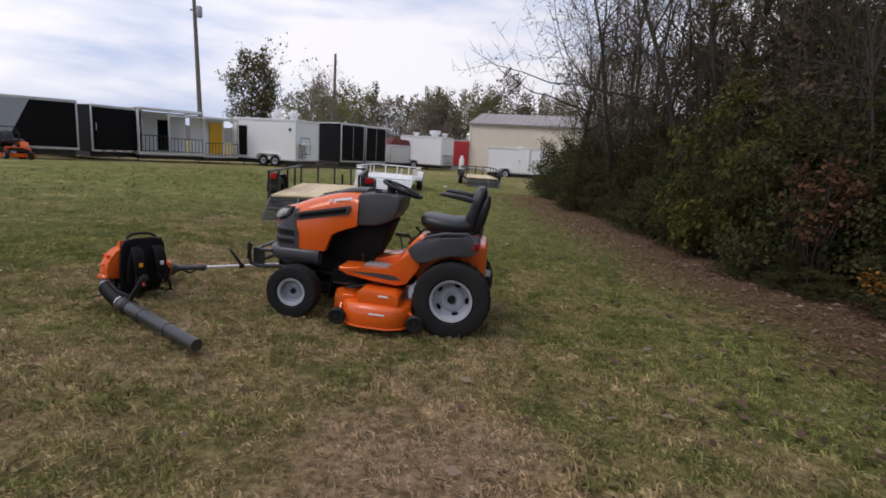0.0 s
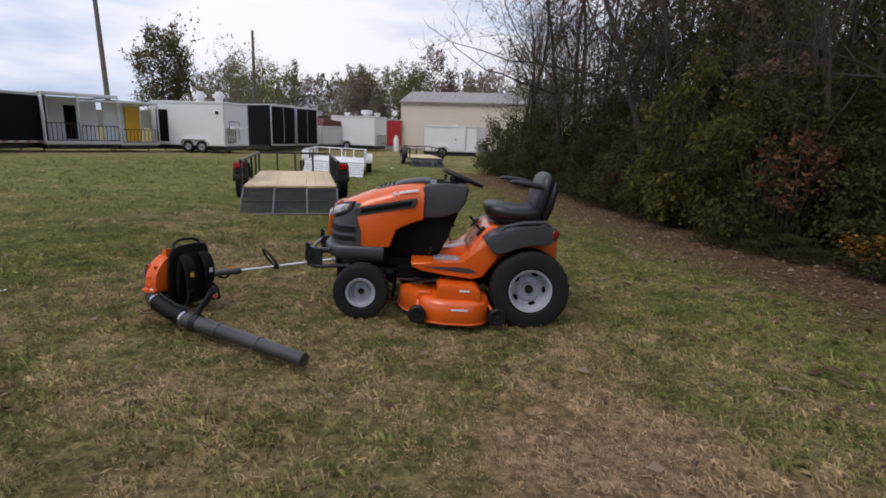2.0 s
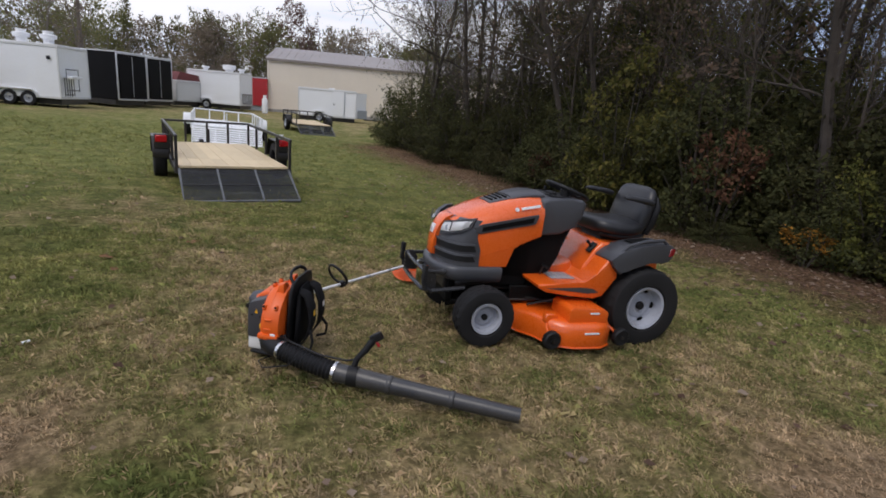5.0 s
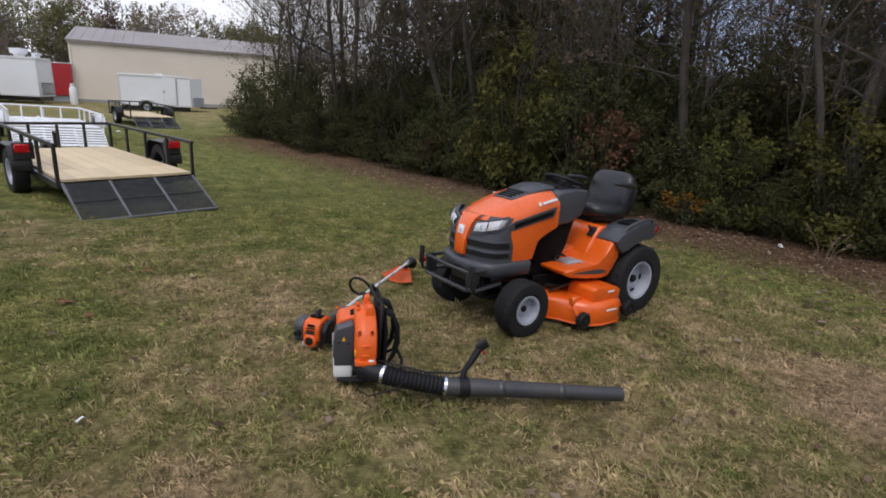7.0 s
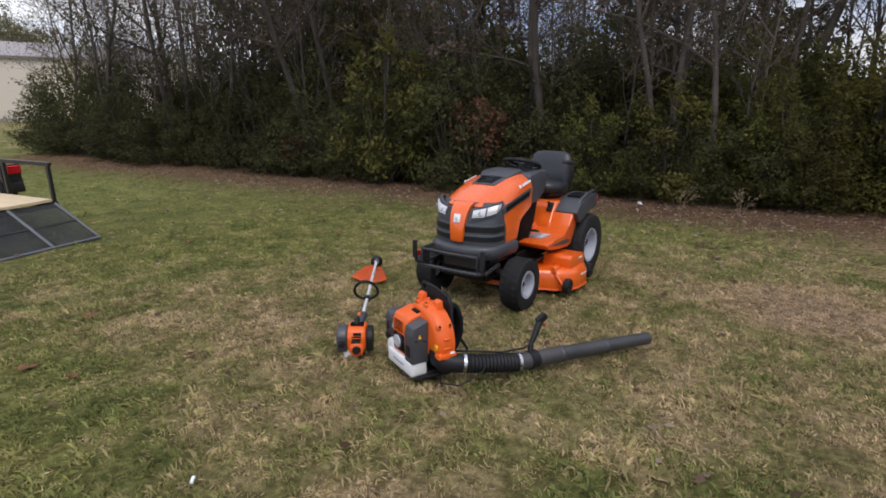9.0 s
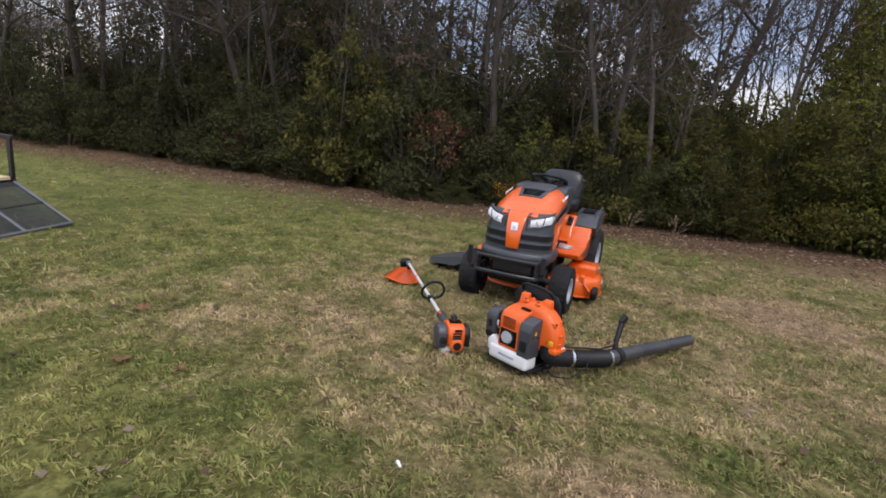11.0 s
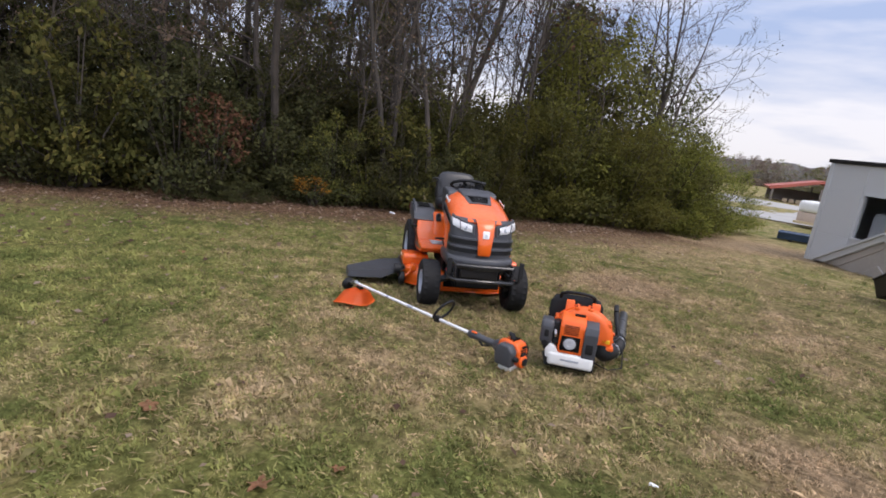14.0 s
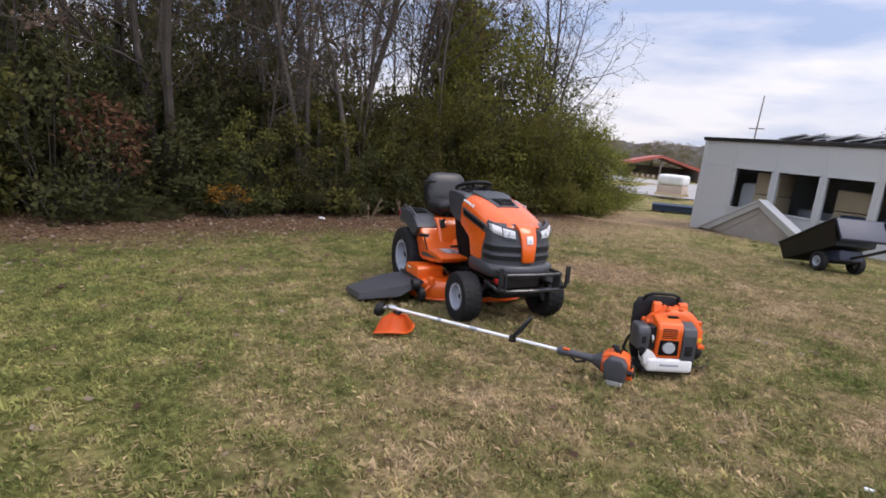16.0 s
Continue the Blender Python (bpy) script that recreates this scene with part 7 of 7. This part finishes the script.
    part("warning_label", box((-0.044, -0.215, 0.235), (0.012, 0.055, 0.03), 0.003), M_YELLOW, hous, "yellow warning label")
    # engine covers
    cov = part("engine_cover", prism([(-0.182, 0.125), (-0.188, 0.33), (-0.160, 0.375), (-0.03, 0.405), (0.06, 0.400), (0.06, 0.12)], -0.075, 0.088, "y", 0.016, seg=3), M_ORANGE_PLASTIC, b, "orange engine cover", 50)
    part("cover_recess", box((-0.06, -0.03, 0.4005), (0.035, 0.07, 0.012), 0.004, (0, -13, 0)), M_DARK, cov)
    for k in range(6):
        part("cooling_slot", box((-0.1865, 0.015, 0.275 + 0.0125 * k), (0.006, 0.095, 0.006), 0.001), M_DARK, cov)
    side = part("side_cover", prism([(-0.198, 0.115), (-0.204, 0.295), (-0.184, 0.345), (-0.065, 0.378), (-0.052, 0.37), (-0.050, 0.115)], -0.158, -0.070, "y", 0.016, seg=3), M_GREY_PLASTIC, b, "dark grey side cover", 50)
    part("warning_triangle", prism([(-0.145, 0.275), (-0.115, 0.275), (-0.13, 0.302)], -0.1605, -0.157, "y"), M_YELLOW, side, "small yellow warning triangle")
    part("screw_slot", box((-0.165, -0.158, 0.262), (0.022, 0.008, 0.007), 0.002), M_DARK, side)
    part("screw_slot", box((-0.092, -0.158, 0.255), (0.022, 0.008, 0.007), 0.002), M_DARK, side)
    part("side_recess", box((-0.196, -0.112, 0.19), (0.022, 0.05, 0.075), 0.009, seg=2), M_BLACK_PLASTIC, b)
    part("starter_recess", box((-0.181, 0.012, 0.203), (0.016, 0.128, 0.116), 0.006), M_DARK, b, "black starter recess")
    st = part("starter", lathe([(0.048, -0.02), (0.048, 0.014), (0.044, 0.024), (0.04, 0.018), (0.02, 0.020), (0, 0.022)], 24, pose(-0.178, 0.015, 0.205, 0, -90, 0)), M_BLACK_PLASTIC, b, "round black recoil starter")
    part("starter_cap", lathe([(0.041, 0.018), (0.038, 0.028), (0.02, 0.030), (0.018, 0.026), (0, 0.026)], 20, pose(-0.180, 0.015, 0.205, 0, -90, 0)), M_STARTER, st, "grey starter cap")
    part("air_filter", prism([(-0.165, 0.175), (-0.17, 0.30), (-0.145, 0.345), (0.02, 0.35), (0.03, 0.17)], 0.128, 0.212, "y", 0.022, seg=3), M_GREY_PLASTIC, b, "dark grey air filter cover", 50)
    part("cylinder_shroud", box((-0.07, 0.107, 0.26), (0.15, 0.05, 0.17), 0.01), M_BLACK_PLASTIC, b)
    part("intake_pipe", tube([(-0.155, 0.108, 0.235), (-0.165, 0.112, 0.255), (-0.155, 0.118, 0.285)], 0.009, 8), M_CHROME, b, "bright metal intake pipe")
    part("filter_latch", box((-0.168, 0.17, 0.25), (0.012, 0.03, 0.055), 0.005), M_BLACK_PLASTIC, b)
    part("carburettor", box((-0.10, 0.165, 0.20), (0.10, 0.06, 0.08), 0.012), M_BLACK_PLASTIC, b)
    part("choke_knob", lathe([(0, 0.03), (0.022, 0.028), (0.022, 0.0)], 12, pose(-0.15, 0.175, 0.175, 0, -90, 0)), M_BLACK_PLASTIC, b)
    tank = part("fuel_tank", box((-0.125, -0.005, 0.074), (0.150, 0.295, 0.098), 0.026, seg=3), M_TANK, b, "translucent white fuel tank", 50)
    part("tank_shoulder", prism([(0.075, 0.05), (0.16, 0.075), (0.168, 0.135), (0.140, 0.178), (0.105, 0.165), (0.075, 0.12)], -0.185, -0.06, "x", 0.014, seg=2), M_TANK, tank, "", 50)
    part("lettering_bar", box((-0.2005, 0.0, 0.078), (0.006, 0.12, 0.014), 0.001), M_GREY_PANEL, tank)
    part("fuel_cap", lathe([(0, 0.035), (0.026, 0.033), (0.028, 0.0)], 14, pose(-0.13, 0.155, 0.13, 0, -35, 20)), M_BLACK_PLASTIC, b)
    slim = pose(-0.02, 0, 0, 0, 0, 13) @ Matrix.Diagonal((0.70, 1.03, 0.93, 1))
    for ob in b.children_recursive:
        ob.data.transform(slim)
    # elbow, bellows and tube
    elbow_pts = [(0.046, -0.186, 0.185), (0.044, -0.190, 0.155), (0.044, -0.205, 0.132), (0.055, -0.218, 0.120), (0.11, -0.243, 0.116), (0.18, -0.258, 0.112)]
    part("elbow", tube(elbow_pts, [0.064, 0.064, 0.062, 0.058, 0.055, 0.052], 16), M_BLACK_PLASTIC, b, "black plastic elbow", 60)
    part("hose_clamp", tube([(0.155, -0.253, 0.114), (0.172, -0.257, 0.112)], 0.0575, 18), M_CHROME, b, "bright metal hose clamp")
    rp, rr = [], []
    a, c = Vector((0.17, -0.257, 0.112)), Vector((0.50, -0.254, 0.070))
    for k in range(31):
        rp.append(a.lerp(c, k / 30) + Vector((0, -0.006 * math.sin(math.pi * k / 30), 0)))
        rr.append(0.056 if k % 2 else 0.048)
    part("bellows_hose", tube(rp, rr, 18), M_BLACK_PLASTIC, b, "black ribbed bellows hose", 60)
    part("hose_clamp", tube([(0.490, -0.254, 0.071), (0.507, -0.2535, 0.070)], 0.0585, 18), M_CHROME, b, "bright metal hose clamp")
    start, tip = Vector((0.50, -0.254, 0.070)), Vector((1.50, -0.155, 0.050))
    def along(u):
        return start.lerp(tip, u)
    part("blower_tube", tube([along(0), along(0.30)], [0.052, 0.047], 20), M_TUBE, b, "dark grey blower tube", 60)
    part("tube_joint", tube([along(0.29), along(0.30), along(0.315), along(0.32)], [0.047, 0.051, 0.051, 0.046], 20), M_TUBE, b, "", 60)
    part("blower_tube", tube([along(0.31), along(0.64)], [0.046, 0.043], 20), M_TUBE, b, "dark grey blower tube", 60)
    part("tube_joint", tube([along(0.63), along(0.64), along(0.655), along(0.66)], [0.043, 0.047, 0.047, 0.042], 20), M_TUBE, b, "", 60)
    bm = tube([along(0.65), along(0.99), along(1.0), along(0.998), along(0.90)], [0.042, 0.040, 0.0395, 0.0365, 0.036], 20)
    part("nozzle", bm, M_TUBE, b, "dark grey open nozzle", 60)
    d = along(0.09)
    grip = part("throttle_grip", tube([d + Vector((0, 0.01, 0.035)), d + Vector((0.01, 0.025, 0.09)), d + Vector((0.045, 0.045, 0.14)), d + Vector((0.075, 0.06, 0.195)), d + Vector((0.085, 0.065, 0.22))], [0.018, 0.016, 0.018, 0.021, 0.016], 12), M_BLACK_PLASTIC, b, "black throttle grip", 60)
    part("grip_clamp", tube([d + Vector((-0.02, -0.005, 0)), d + Vector((0.035, 0.008, 0))], 0.056, 18), M_BLACK_PLASTIC, grip)
    part("grip_head", box(tuple(d + Vector((0.095, 0.068, 0.222))), (0.07, 0.036, 0.045), 0.012, (0, -35, 12), seg=2), M_BLACK_PLASTIC, grip)
    part("stop_switch", box(tuple(d + Vector((0.108, 0.066, 0.185))), (0.014, 0.018, 0.03), 0.004, (0, -35, 12)), M_RED, grip, "red trigger switch")
    part("throttle_cable", tube([(0.10, -0.16, 0.09), (0.13, -0.23, 0.180), (0.24, -0.262, 0.176), (0.40, -0.26, 0.148), tuple(d + Vector((-0.04, 0.01, 0.075))), tuple(d + Vector((0.01, 0.025, 0.09)))], 0.006, 8), M_BLACK_PLASTIC, b, "black throttle cable", 80)
    part("anti_static_wire", tube([(0.06, -0.16, 0.03), (0.02, -0.27, 0.02), (0.10, -0.345, 0.03), (0.24, -0.325, 0.07), (0.30, -0.30, 0.13)], 0.004, 6), M_BLACK_PLASTIC, b, "", 80)


M_STARTER = mat("pale_grey_plastic", (0.42, 0.43, 0.45), 0.4, var=0.06)
M_WEB = mat("black_webbing", (0.010, 0.010, 0.011), 0.85, var=0.3, fine=400, bump=0.3, dist=0.001, spec=0.2)
M_TANK = mat("translucent_white_plastic", (0.74, 0.74, 0.72), 0.4, var=0.06, scale=6, fine=60)
M_TUBE = mat("charcoal_tube_plastic", (0.030, 0.032, 0.037), 0.36, var=0.12, scale=4, fine=120, bump=0.05, dirt=(0.16, 0.14, 0.11), dirt_amt=0.25)
build_blower()


# ---- string trimmer ----
def build_trimmer():
    t = thing("string_trimmer", lay(-2.585, 4.655, 32.8), "orange string trimmer with a bright shaft lying on the lawn", "trimmer")
    def sp(x):
        return Vector((x, 0, 0.135 + 0.03 * (x - 0.3) / 1.4))
    part("shaft", tube([sp(0.30), sp(1.73)], 0.0125, 12), M_ALU_SHAFT, t, "bright aluminium shaft", 60)
    for x0, x1 in ((0.34, 0.40), (1.0, 1.06), (1.30, 1.33)):
        part("shaft_sticker", tube([sp(x0), sp(x1)], 0.0131, 12), M_RIM, t, "", 60)
    part("rear_grip", tube([sp(0.10), sp(0.16), sp(0.24), sp(0.31), sp(0.37), sp(0.39)], [0.04, 0.028, 0.024, 0.027, 0.034, 0.024], 14), M_GREY_PLASTIC, t, "dark grey rear grip", 60)
    part("throttle_trigger", tube([sp(0.30) + Vector((0, 0, -0.02)), sp(0.26) + Vector((0, 0, -0.05)), sp(0.20) + Vector((0, 0, -0.03))], 0.009, 8), M_BLACK_PLASTIC, t)
    part("lockout", box(tuple(sp(0.33) + Vector((0, 0.02, 0.028))), (0.05, 0.02, 0.014), 0.005), M_ORANGE_PLASTIC, t)
    lean = Vector((-0.55, 0, 0.835))
    loopr = [sp(0.72) + lean * (0.105 * (1 - math.cos(q))) + Vector((0, (0.088 + 0.012 * math.cos(q)) * math.sin(q), 0)) for q in [radians(10 + 340 * k / 22) for k in range(23)]]
    h = part("loop_handle", tube(loopr, 0.0105, 10), M_BLACK_PLASTIC, t, "black loop handle", 80)
    part("handle_clamp", box(tuple(sp(0.72)), (0.05, 0.045, 0.05), 0.01, seg=2), M_BLACK_PLASTIC, h)
    # power head
    eng = part("engine_shroud", prism([(-0.085, 0.075), (-0.09, 0.16), (-0.065, 0.208), (0.03, 0.222), (0.085, 0.20), (0.10, 0.12), (0.06, 0.06)], -0.062, 0.056, "y", 0.02, seg=3), M_ORANGE_PLASTIC, t, "orange engine shroud", 50)
    part("starter_lobe", lathe([(0.046, -0.03), (0.046, 0.012), (0.036, 0.02), (0, 0.022)], 20, pose(-0.085, -0.005, 0.085, 0, -90, 0)), M_ORANGE_PLASTIC, eng, "", 50)
    for k in range(2):
        part("shroud_slot", box((-0.0895, -0.005, 0.150 + 0.016 * k), (0.006, 0.06, 0.008), 0.002), M_DARK, eng)
    t.scale = (0.972, 0.972, 0.972)
    part("collar", tube([sp(0.055), sp(0.085)], [0.079, 0.071], 16), M_ORANGE_PLASTIC, t, "orange collar ring", 60)
    for k in range(5):
        part("cooling_fin", box((-0.02 + 0.022 * k, -0.004, 0.222 - 0.0015 * k * k), (0.006, 0.085, 0.016), 0.002), M_DARK, eng)
    part("air_knob", lathe([(0, 0.03), (0.018, 0.028), (0.021, 0.0)], 12, pose(-0.082, 0.088, 0.12, 0, -90, 0)), M_BLACK_PLASTIC, t)
    part("cover_slot", box((-0.092, -0.01, 0.188), (0.012, 0.05, 0.016), 0.003, (0, 30, 0)), M_DARK, eng)
    part("clutch_cover", tube([sp(0.075), sp(0.10), sp(0.15)], [0.075, 0.06, 0.032], 16), M_GREY_PLASTIC, t, "dark grey clutch cover", 60)
    part("muffler_cover", prism([(-0.065, 0.06), (-0.07, 0.15), (-0.04, 0.195), (0.04, 0.20), (0.075, 0.15), (0.06, 0.06)], -0.105, -0.062, "y", 0.014), M_BLACK_PLASTIC, t, "black muffler cover", 50)
    part("filter_cover", prism([(-0.075, 0.055), (-0.08, 0.165), (-0.05, 0.205), (0.03, 0.208), (0.07, 0.16), (0.055, 0.055)], 0.056, 0.125, "y", 0.018, seg=3), M_GREY_PLASTIC, t, "dark grey filter cover", 50)
    part("starter_grille", lathe([(0.028, 0.0), (0.026, 0.008), (0.01, 0.010), (0, 0.010)], 18, pose(-0.105, -0.005, 0.085, 0, -90, 0)), M_BLACK_PLASTIC, t)
    part("spark_plug_cap", tube([(0.0, 0.0, 0.215), (0.015, 0.0, 0.245), (0.04, 0.0, 0.25)], [0.018, 0.02, 0.012], 10), M_BLACK_PLASTIC, t)
    part("fuel_tank", box((-0.005, 0.035, 0.04), (0.10, 0.10, 0.065), 0.018, seg=2), M_TANK, t, "translucent white fuel tank")
    part("fuel_cap", lathe([(0, 0.02), (0.02, 0.018), (0.02, 0)], 12, pose(0.04, -0.068, 0.045, 90, 0, 0)), M_BLACK_PLASTIC, t)
    part("starter_handle", tube([(-0.092, -0.03, 0.135), (-0.092, 0.025, 0.135)], 0.010, 8), M_BLACK_PLASTIC, t)
    # cutting head and guard
    part("gear_head", tube([sp(1.70), sp(1.74), sp(1.775), sp(1.80)], [0.018, 0.026, 0.024, 0.014], 12), M_CHROME, t, "cast metal gear head", 60)
    part("head_shaft", tube([(1.775, 0, 0.165), (1.835, 0.005, 0.150)], 0.018, 10), M_CHROME, t)
    part("line_head", lathe([(0, -0.03), (0.045, -0.03), (0.058, -0.015), (0.058, 0.015), (0.04, 0.03), (0.02, 0.04), (0, 0.04)], 20, pose(1.862, 0.008, 0.135, 0, 72, 0)), M_BLACK_PLASTIC, t, "black line spool head")
    lo, hi = [], []
    for k in range(13):
        a = radians(75 + 145 * k / 12)
        r = 0.205
        lo.append(Vector((1.72 + r * math.cos(a) * 0.78, 0.03 + r * math.sin(a), 0.028 + 0.014 * math.cos(3 * a))))
        hi.append(Vector((1.735 + 0.115 * math.cos(a), 0.005 + 0.115 * math.sin(a), 0.112)))
    bm = bmesh.new()
    vl, vh = [bm.verts.new(p) for p in lo], [bm.verts.new(p) for p in hi]
    vc = bm.verts.new((1.735, 0, 0.138))
    for k in range(12):
        bm.faces.new((vl[k], vl[k + 1], vh[k + 1], vh[k]))
        bm.faces.new((vh[k], vh[k + 1], vc))
    bmesh.ops.solidify(bm, geom=bm.faces[:], thickness=0.006)
    guard = part("guard", bm, M_ORANGE_PLASTIC, t, "orange plastic line guard")
    part("guard_rim", tube(lo, 0.007, 6), M_ORANGE_PLASTIC, guard)
    part("guard_bracket", box((1.70, 0, 0.14), (0.06, 0.045, 0.03), 0.006), M_BLACK_PLASTIC, guard)


M_ALU_SHAFT = mat("polished_shaft", (0.80, 0.80, 0.80), 0.35, metal=0.25, var=0.06, scale=5, fine=90)
build_trimmer()


# ---- zero-turn mower at the trailers ----
def build_far_mower():
    m = thing("zero_turn_mower", lay(-16.85, 20.3, -35), "orange zero-turn mower parked before the trailers", "mower")
    for s in (1, -1):
        wheel_parts(m, (-0.45, s * 0.50, 0.29), 0.29, 0.26, 0.15, M_RIM, side=s)
        wheel_parts(m, (0.85, s * 0.38, 0.16), 0.16, 0.13, 0.08, M_RIM, side=s)
        part("lap_bar", tube([(-0.05, s * 0.28, 0.5), (0.10, s * 0.28, 0.98), (0.22, s * 0.10, 1.02)], 0.016, 8), M_BLACK_METAL, m)
        part("caster_arm", tube([(0.55, s * 0.30, 0.42), (0.85, s * 0.38, 0.40), (0.85, s * 0.38, 0.18)], 0.028, 8), M_ORANGE, m)
        part("fender", prism([(-0.80, 0.52), (-0.70, 0.68), (-0.15, 0.66), (-0.05, 0.46), (-0.15, 0.46), (-0.25, 0.58), (-0.68, 0.60)], s * 0.34, s * 0.62, "y", 0.02), M_ORANGE, m)
    part("deck", loft([[(0.75, -0.5, z), (0.75, 0.5, z), (0.45, 0.68, z), (-0.05, 0.68, z), (-0.15, 0.4, z), (-0.15, -0.4, z), (-0.05, -0.68, z), (0.45, -0.68, z)] for z in (0.08, 0.22)]), M_ORANGE, m)
    part("frame", box((0.05, 0, 0.36), (1.3, 0.5, 0.12), 0.02), M_BLACK_METAL, m)
    part("foot_plate", box((0.55, 0, 0.44), (0.45, 0.55, 0.04), 0.01), M_ORANGE, m)
    part("seat_cushion", pillow([(0.12, 0.66), (0.0, 0.65), (-0.25, 0.64), (-0.32, 0.66)], [0.18, 0.24, 0.24, 0.2], [0.04, 0.06, 0.06, 0.04], 14, 3), M_VINYL, m)
    part("seat_back", pillow([(-0.30, 0.66), (-0.35, 0.85), (-0.40, 1.02), (-0.41, 1.06)], [0.22, 0.24, 0.2, 0.1], [0.05, 0.06, 0.05, 0.02], 14, 3), M_VINYL, m)
    part("engine", box((-0.62, 0, 0.60), (0.4, 0.42, 0.34), 0.05), M_BLACK_PLASTIC, m)
    part("roll_bar", tube([(-0.42, -0.42, 0.4), (-0.46, -0.42, 0.95), (-0.50, -0.30, 1.22), (-0.50, 0.30, 1.22), (-0.46, 0.42, 0.95), (-0.42, 0.42, 0.4)], 0.024, 8), M_BLACK_METAL, m)


build_far_mower()


# ---- fallen leaves and scraps on the lawn ----
M_LEAF_DRY = mat("dry_orange_leaf", (0.30, 0.15, 0.075), 0.8, var=0.25, scale=30, fine=120, bump=0.2)
LEAVES = [(-3.11, 6.73, 20, 0.045), (-3.76, 6.17, 140, 0.05), (-3.66, 5.86, 80, 0.03), (0.27, 7.28, 10, 0.04), (1.1, 7.0, 200, 0.04), (2.0, 6.5, 75, 0.045), (-1.2, 8.3, 300, 0.035)]


def build_scatter():
    rng = np.random.default_rng(21)
    leaf = Soup()
    n = 0
    while n < 8600:
        if n > 5200:
            y = rng.uniform(-1, 14)
            x = edge_x(y) - abs(rng.normal()) * 2.2
        elif n < 2600:
            y = rng.uniform(-5, 20)
            x = edge_x(y) - abs(rng.normal()) * 0.9
        else:
            x, y = rng.uniform(-6.5, 5.5), rng.uniform(-2.0, 12)
            if rng.uniform() > 0.35:
                n += 1
                continue
        n += 1
        z = surface_z(x, y) + rng.uniform(0.012, 0.045)
        d = Vector((rng.normal(), rng.normal(), 0.15 * rng.normal())).normalized()
        leaf.leaf(Vector((x, y, z)), d, (Vector((0, 0, 1)) + 0.5 * rand_dir(rng)).normalized(), rng.uniform(0.025, 0.10 if n > 5200 else 0.07), 0.7)
    tagged(new("fallen_leaves", leaf.mesh("fallen_leaves", M_LEAF_FALLEN)), "dry brown fallen leaves strewn over the lawn", "leaves", kind="stuff")
    for x, y, turn, s in LEAVES:
        p = thing("fallen_leaf", pose(x, y, surface_z(x, y) + 0.022, 8, -6, turn), "curled orange-brown fallen leaf in the grass", "leaf", "large fallen leaves")
        bm = bmesh.new()
        rim = [bm.verts.new((s * (1 + 0.35 * math.cos(5 * a)) * math.cos(a), 0.8 * s * (1 + 0.35 * math.cos(5 * a)) * math.sin(a), 0.25 * s * math.sin(2 * a) ** 2)) for a in [2 * math.pi * k / 20 for k in range(20)]]
        mid = bm.verts.new((0, 0, 0))
        for k in range(20):
            bm.faces.new((mid, rim[k], rim[(k + 1) % 20]))
        bmesh.ops.solidify(bm, geom=bm.faces[:], thickness=0.0015)
        part("blade", bm, M_LEAF_DRY, p)
    for x, y, turn, s in ((-3.89, 4.46, 40, 0.6), (-0.25, 24.0, 0, 2.2), (5.0, 4.3, 30, 1.8)):
        p = thing("paper_scrap", pose(x, y, surface_z(x, y) + 0.02, 0, 0, turn), "small crumpled white scrap lying in the grass", "litter")
        part("scrap", loft([[(-0.035 * s, -0.012 * s, 0), (-0.03 * s, 0.012 * s, 0.004), (-0.03 * s, 0.008 * s, 0.018 * s), (-0.035 * s, -0.01 * s, 0.014 * s)], [(0.035 * s, -0.014 * s, 0.006), (0.03 * s, 0.014 * s, 0.0), (0.035 * s, 0.012 * s, 0.016 * s), (0.03 * s, -0.008 * s, 0.02 * s)]]), M_WHITE_PAINT, p)


build_scatter()


def build_dried_weed(x, y, seed, tall):
    """A tuft of dead stalks with frayed heads."""
    rng = np.random.default_rng(seed)
    w = thing("dried_weed", pose(x, y, surface_z(x, y) - 0.01), "tuft of tall dry tan weed stalks in the grass", "weed", "dried weeds by the wood")
    for k in range(11):
        a, ln, h = rng.uniform(0, 6.283), rng.uniform(0.05, 0.30), tall * rng.uniform(0.5, 1.0)
        c, q = math.cos(a), math.sin(a)
        pts = [Vector((0.04 * c, 0.04 * q, 0)), Vector((ln * 0.45 * c, ln * 0.45 * q, h * 0.6)), Vector((ln * c, ln * q, h))]
        part("stalk", tube(pts, [0.0035, 0.003, 0.0015], 4), M_STRAW, w)
        head = Soup()
        for j in range(9):
            head.leaf(pts[1].lerp(pts[2], 0.35 + 0.07 * j), (Vector((c, q, 0.6)) + rand_dir(rng)).normalized(), rand_dir(rng), rng.uniform(0.03, 0.06), 0.3)
        part("frayed_head", head.mesh("frayed_head", M_STRAW), M_STRAW, w)


M_STRAW = mat("dry_straw", (0.175, 0.125, 0.078), 0.85, var=0.25, scale=20, fine=90, bump=0.1)
for x, y, seed, tall in ((4.4, 3.6, 1, 0.55), (4.9, 2.7, 2, 0.42)):
    build_dried_weed(x, y, seed, tall)
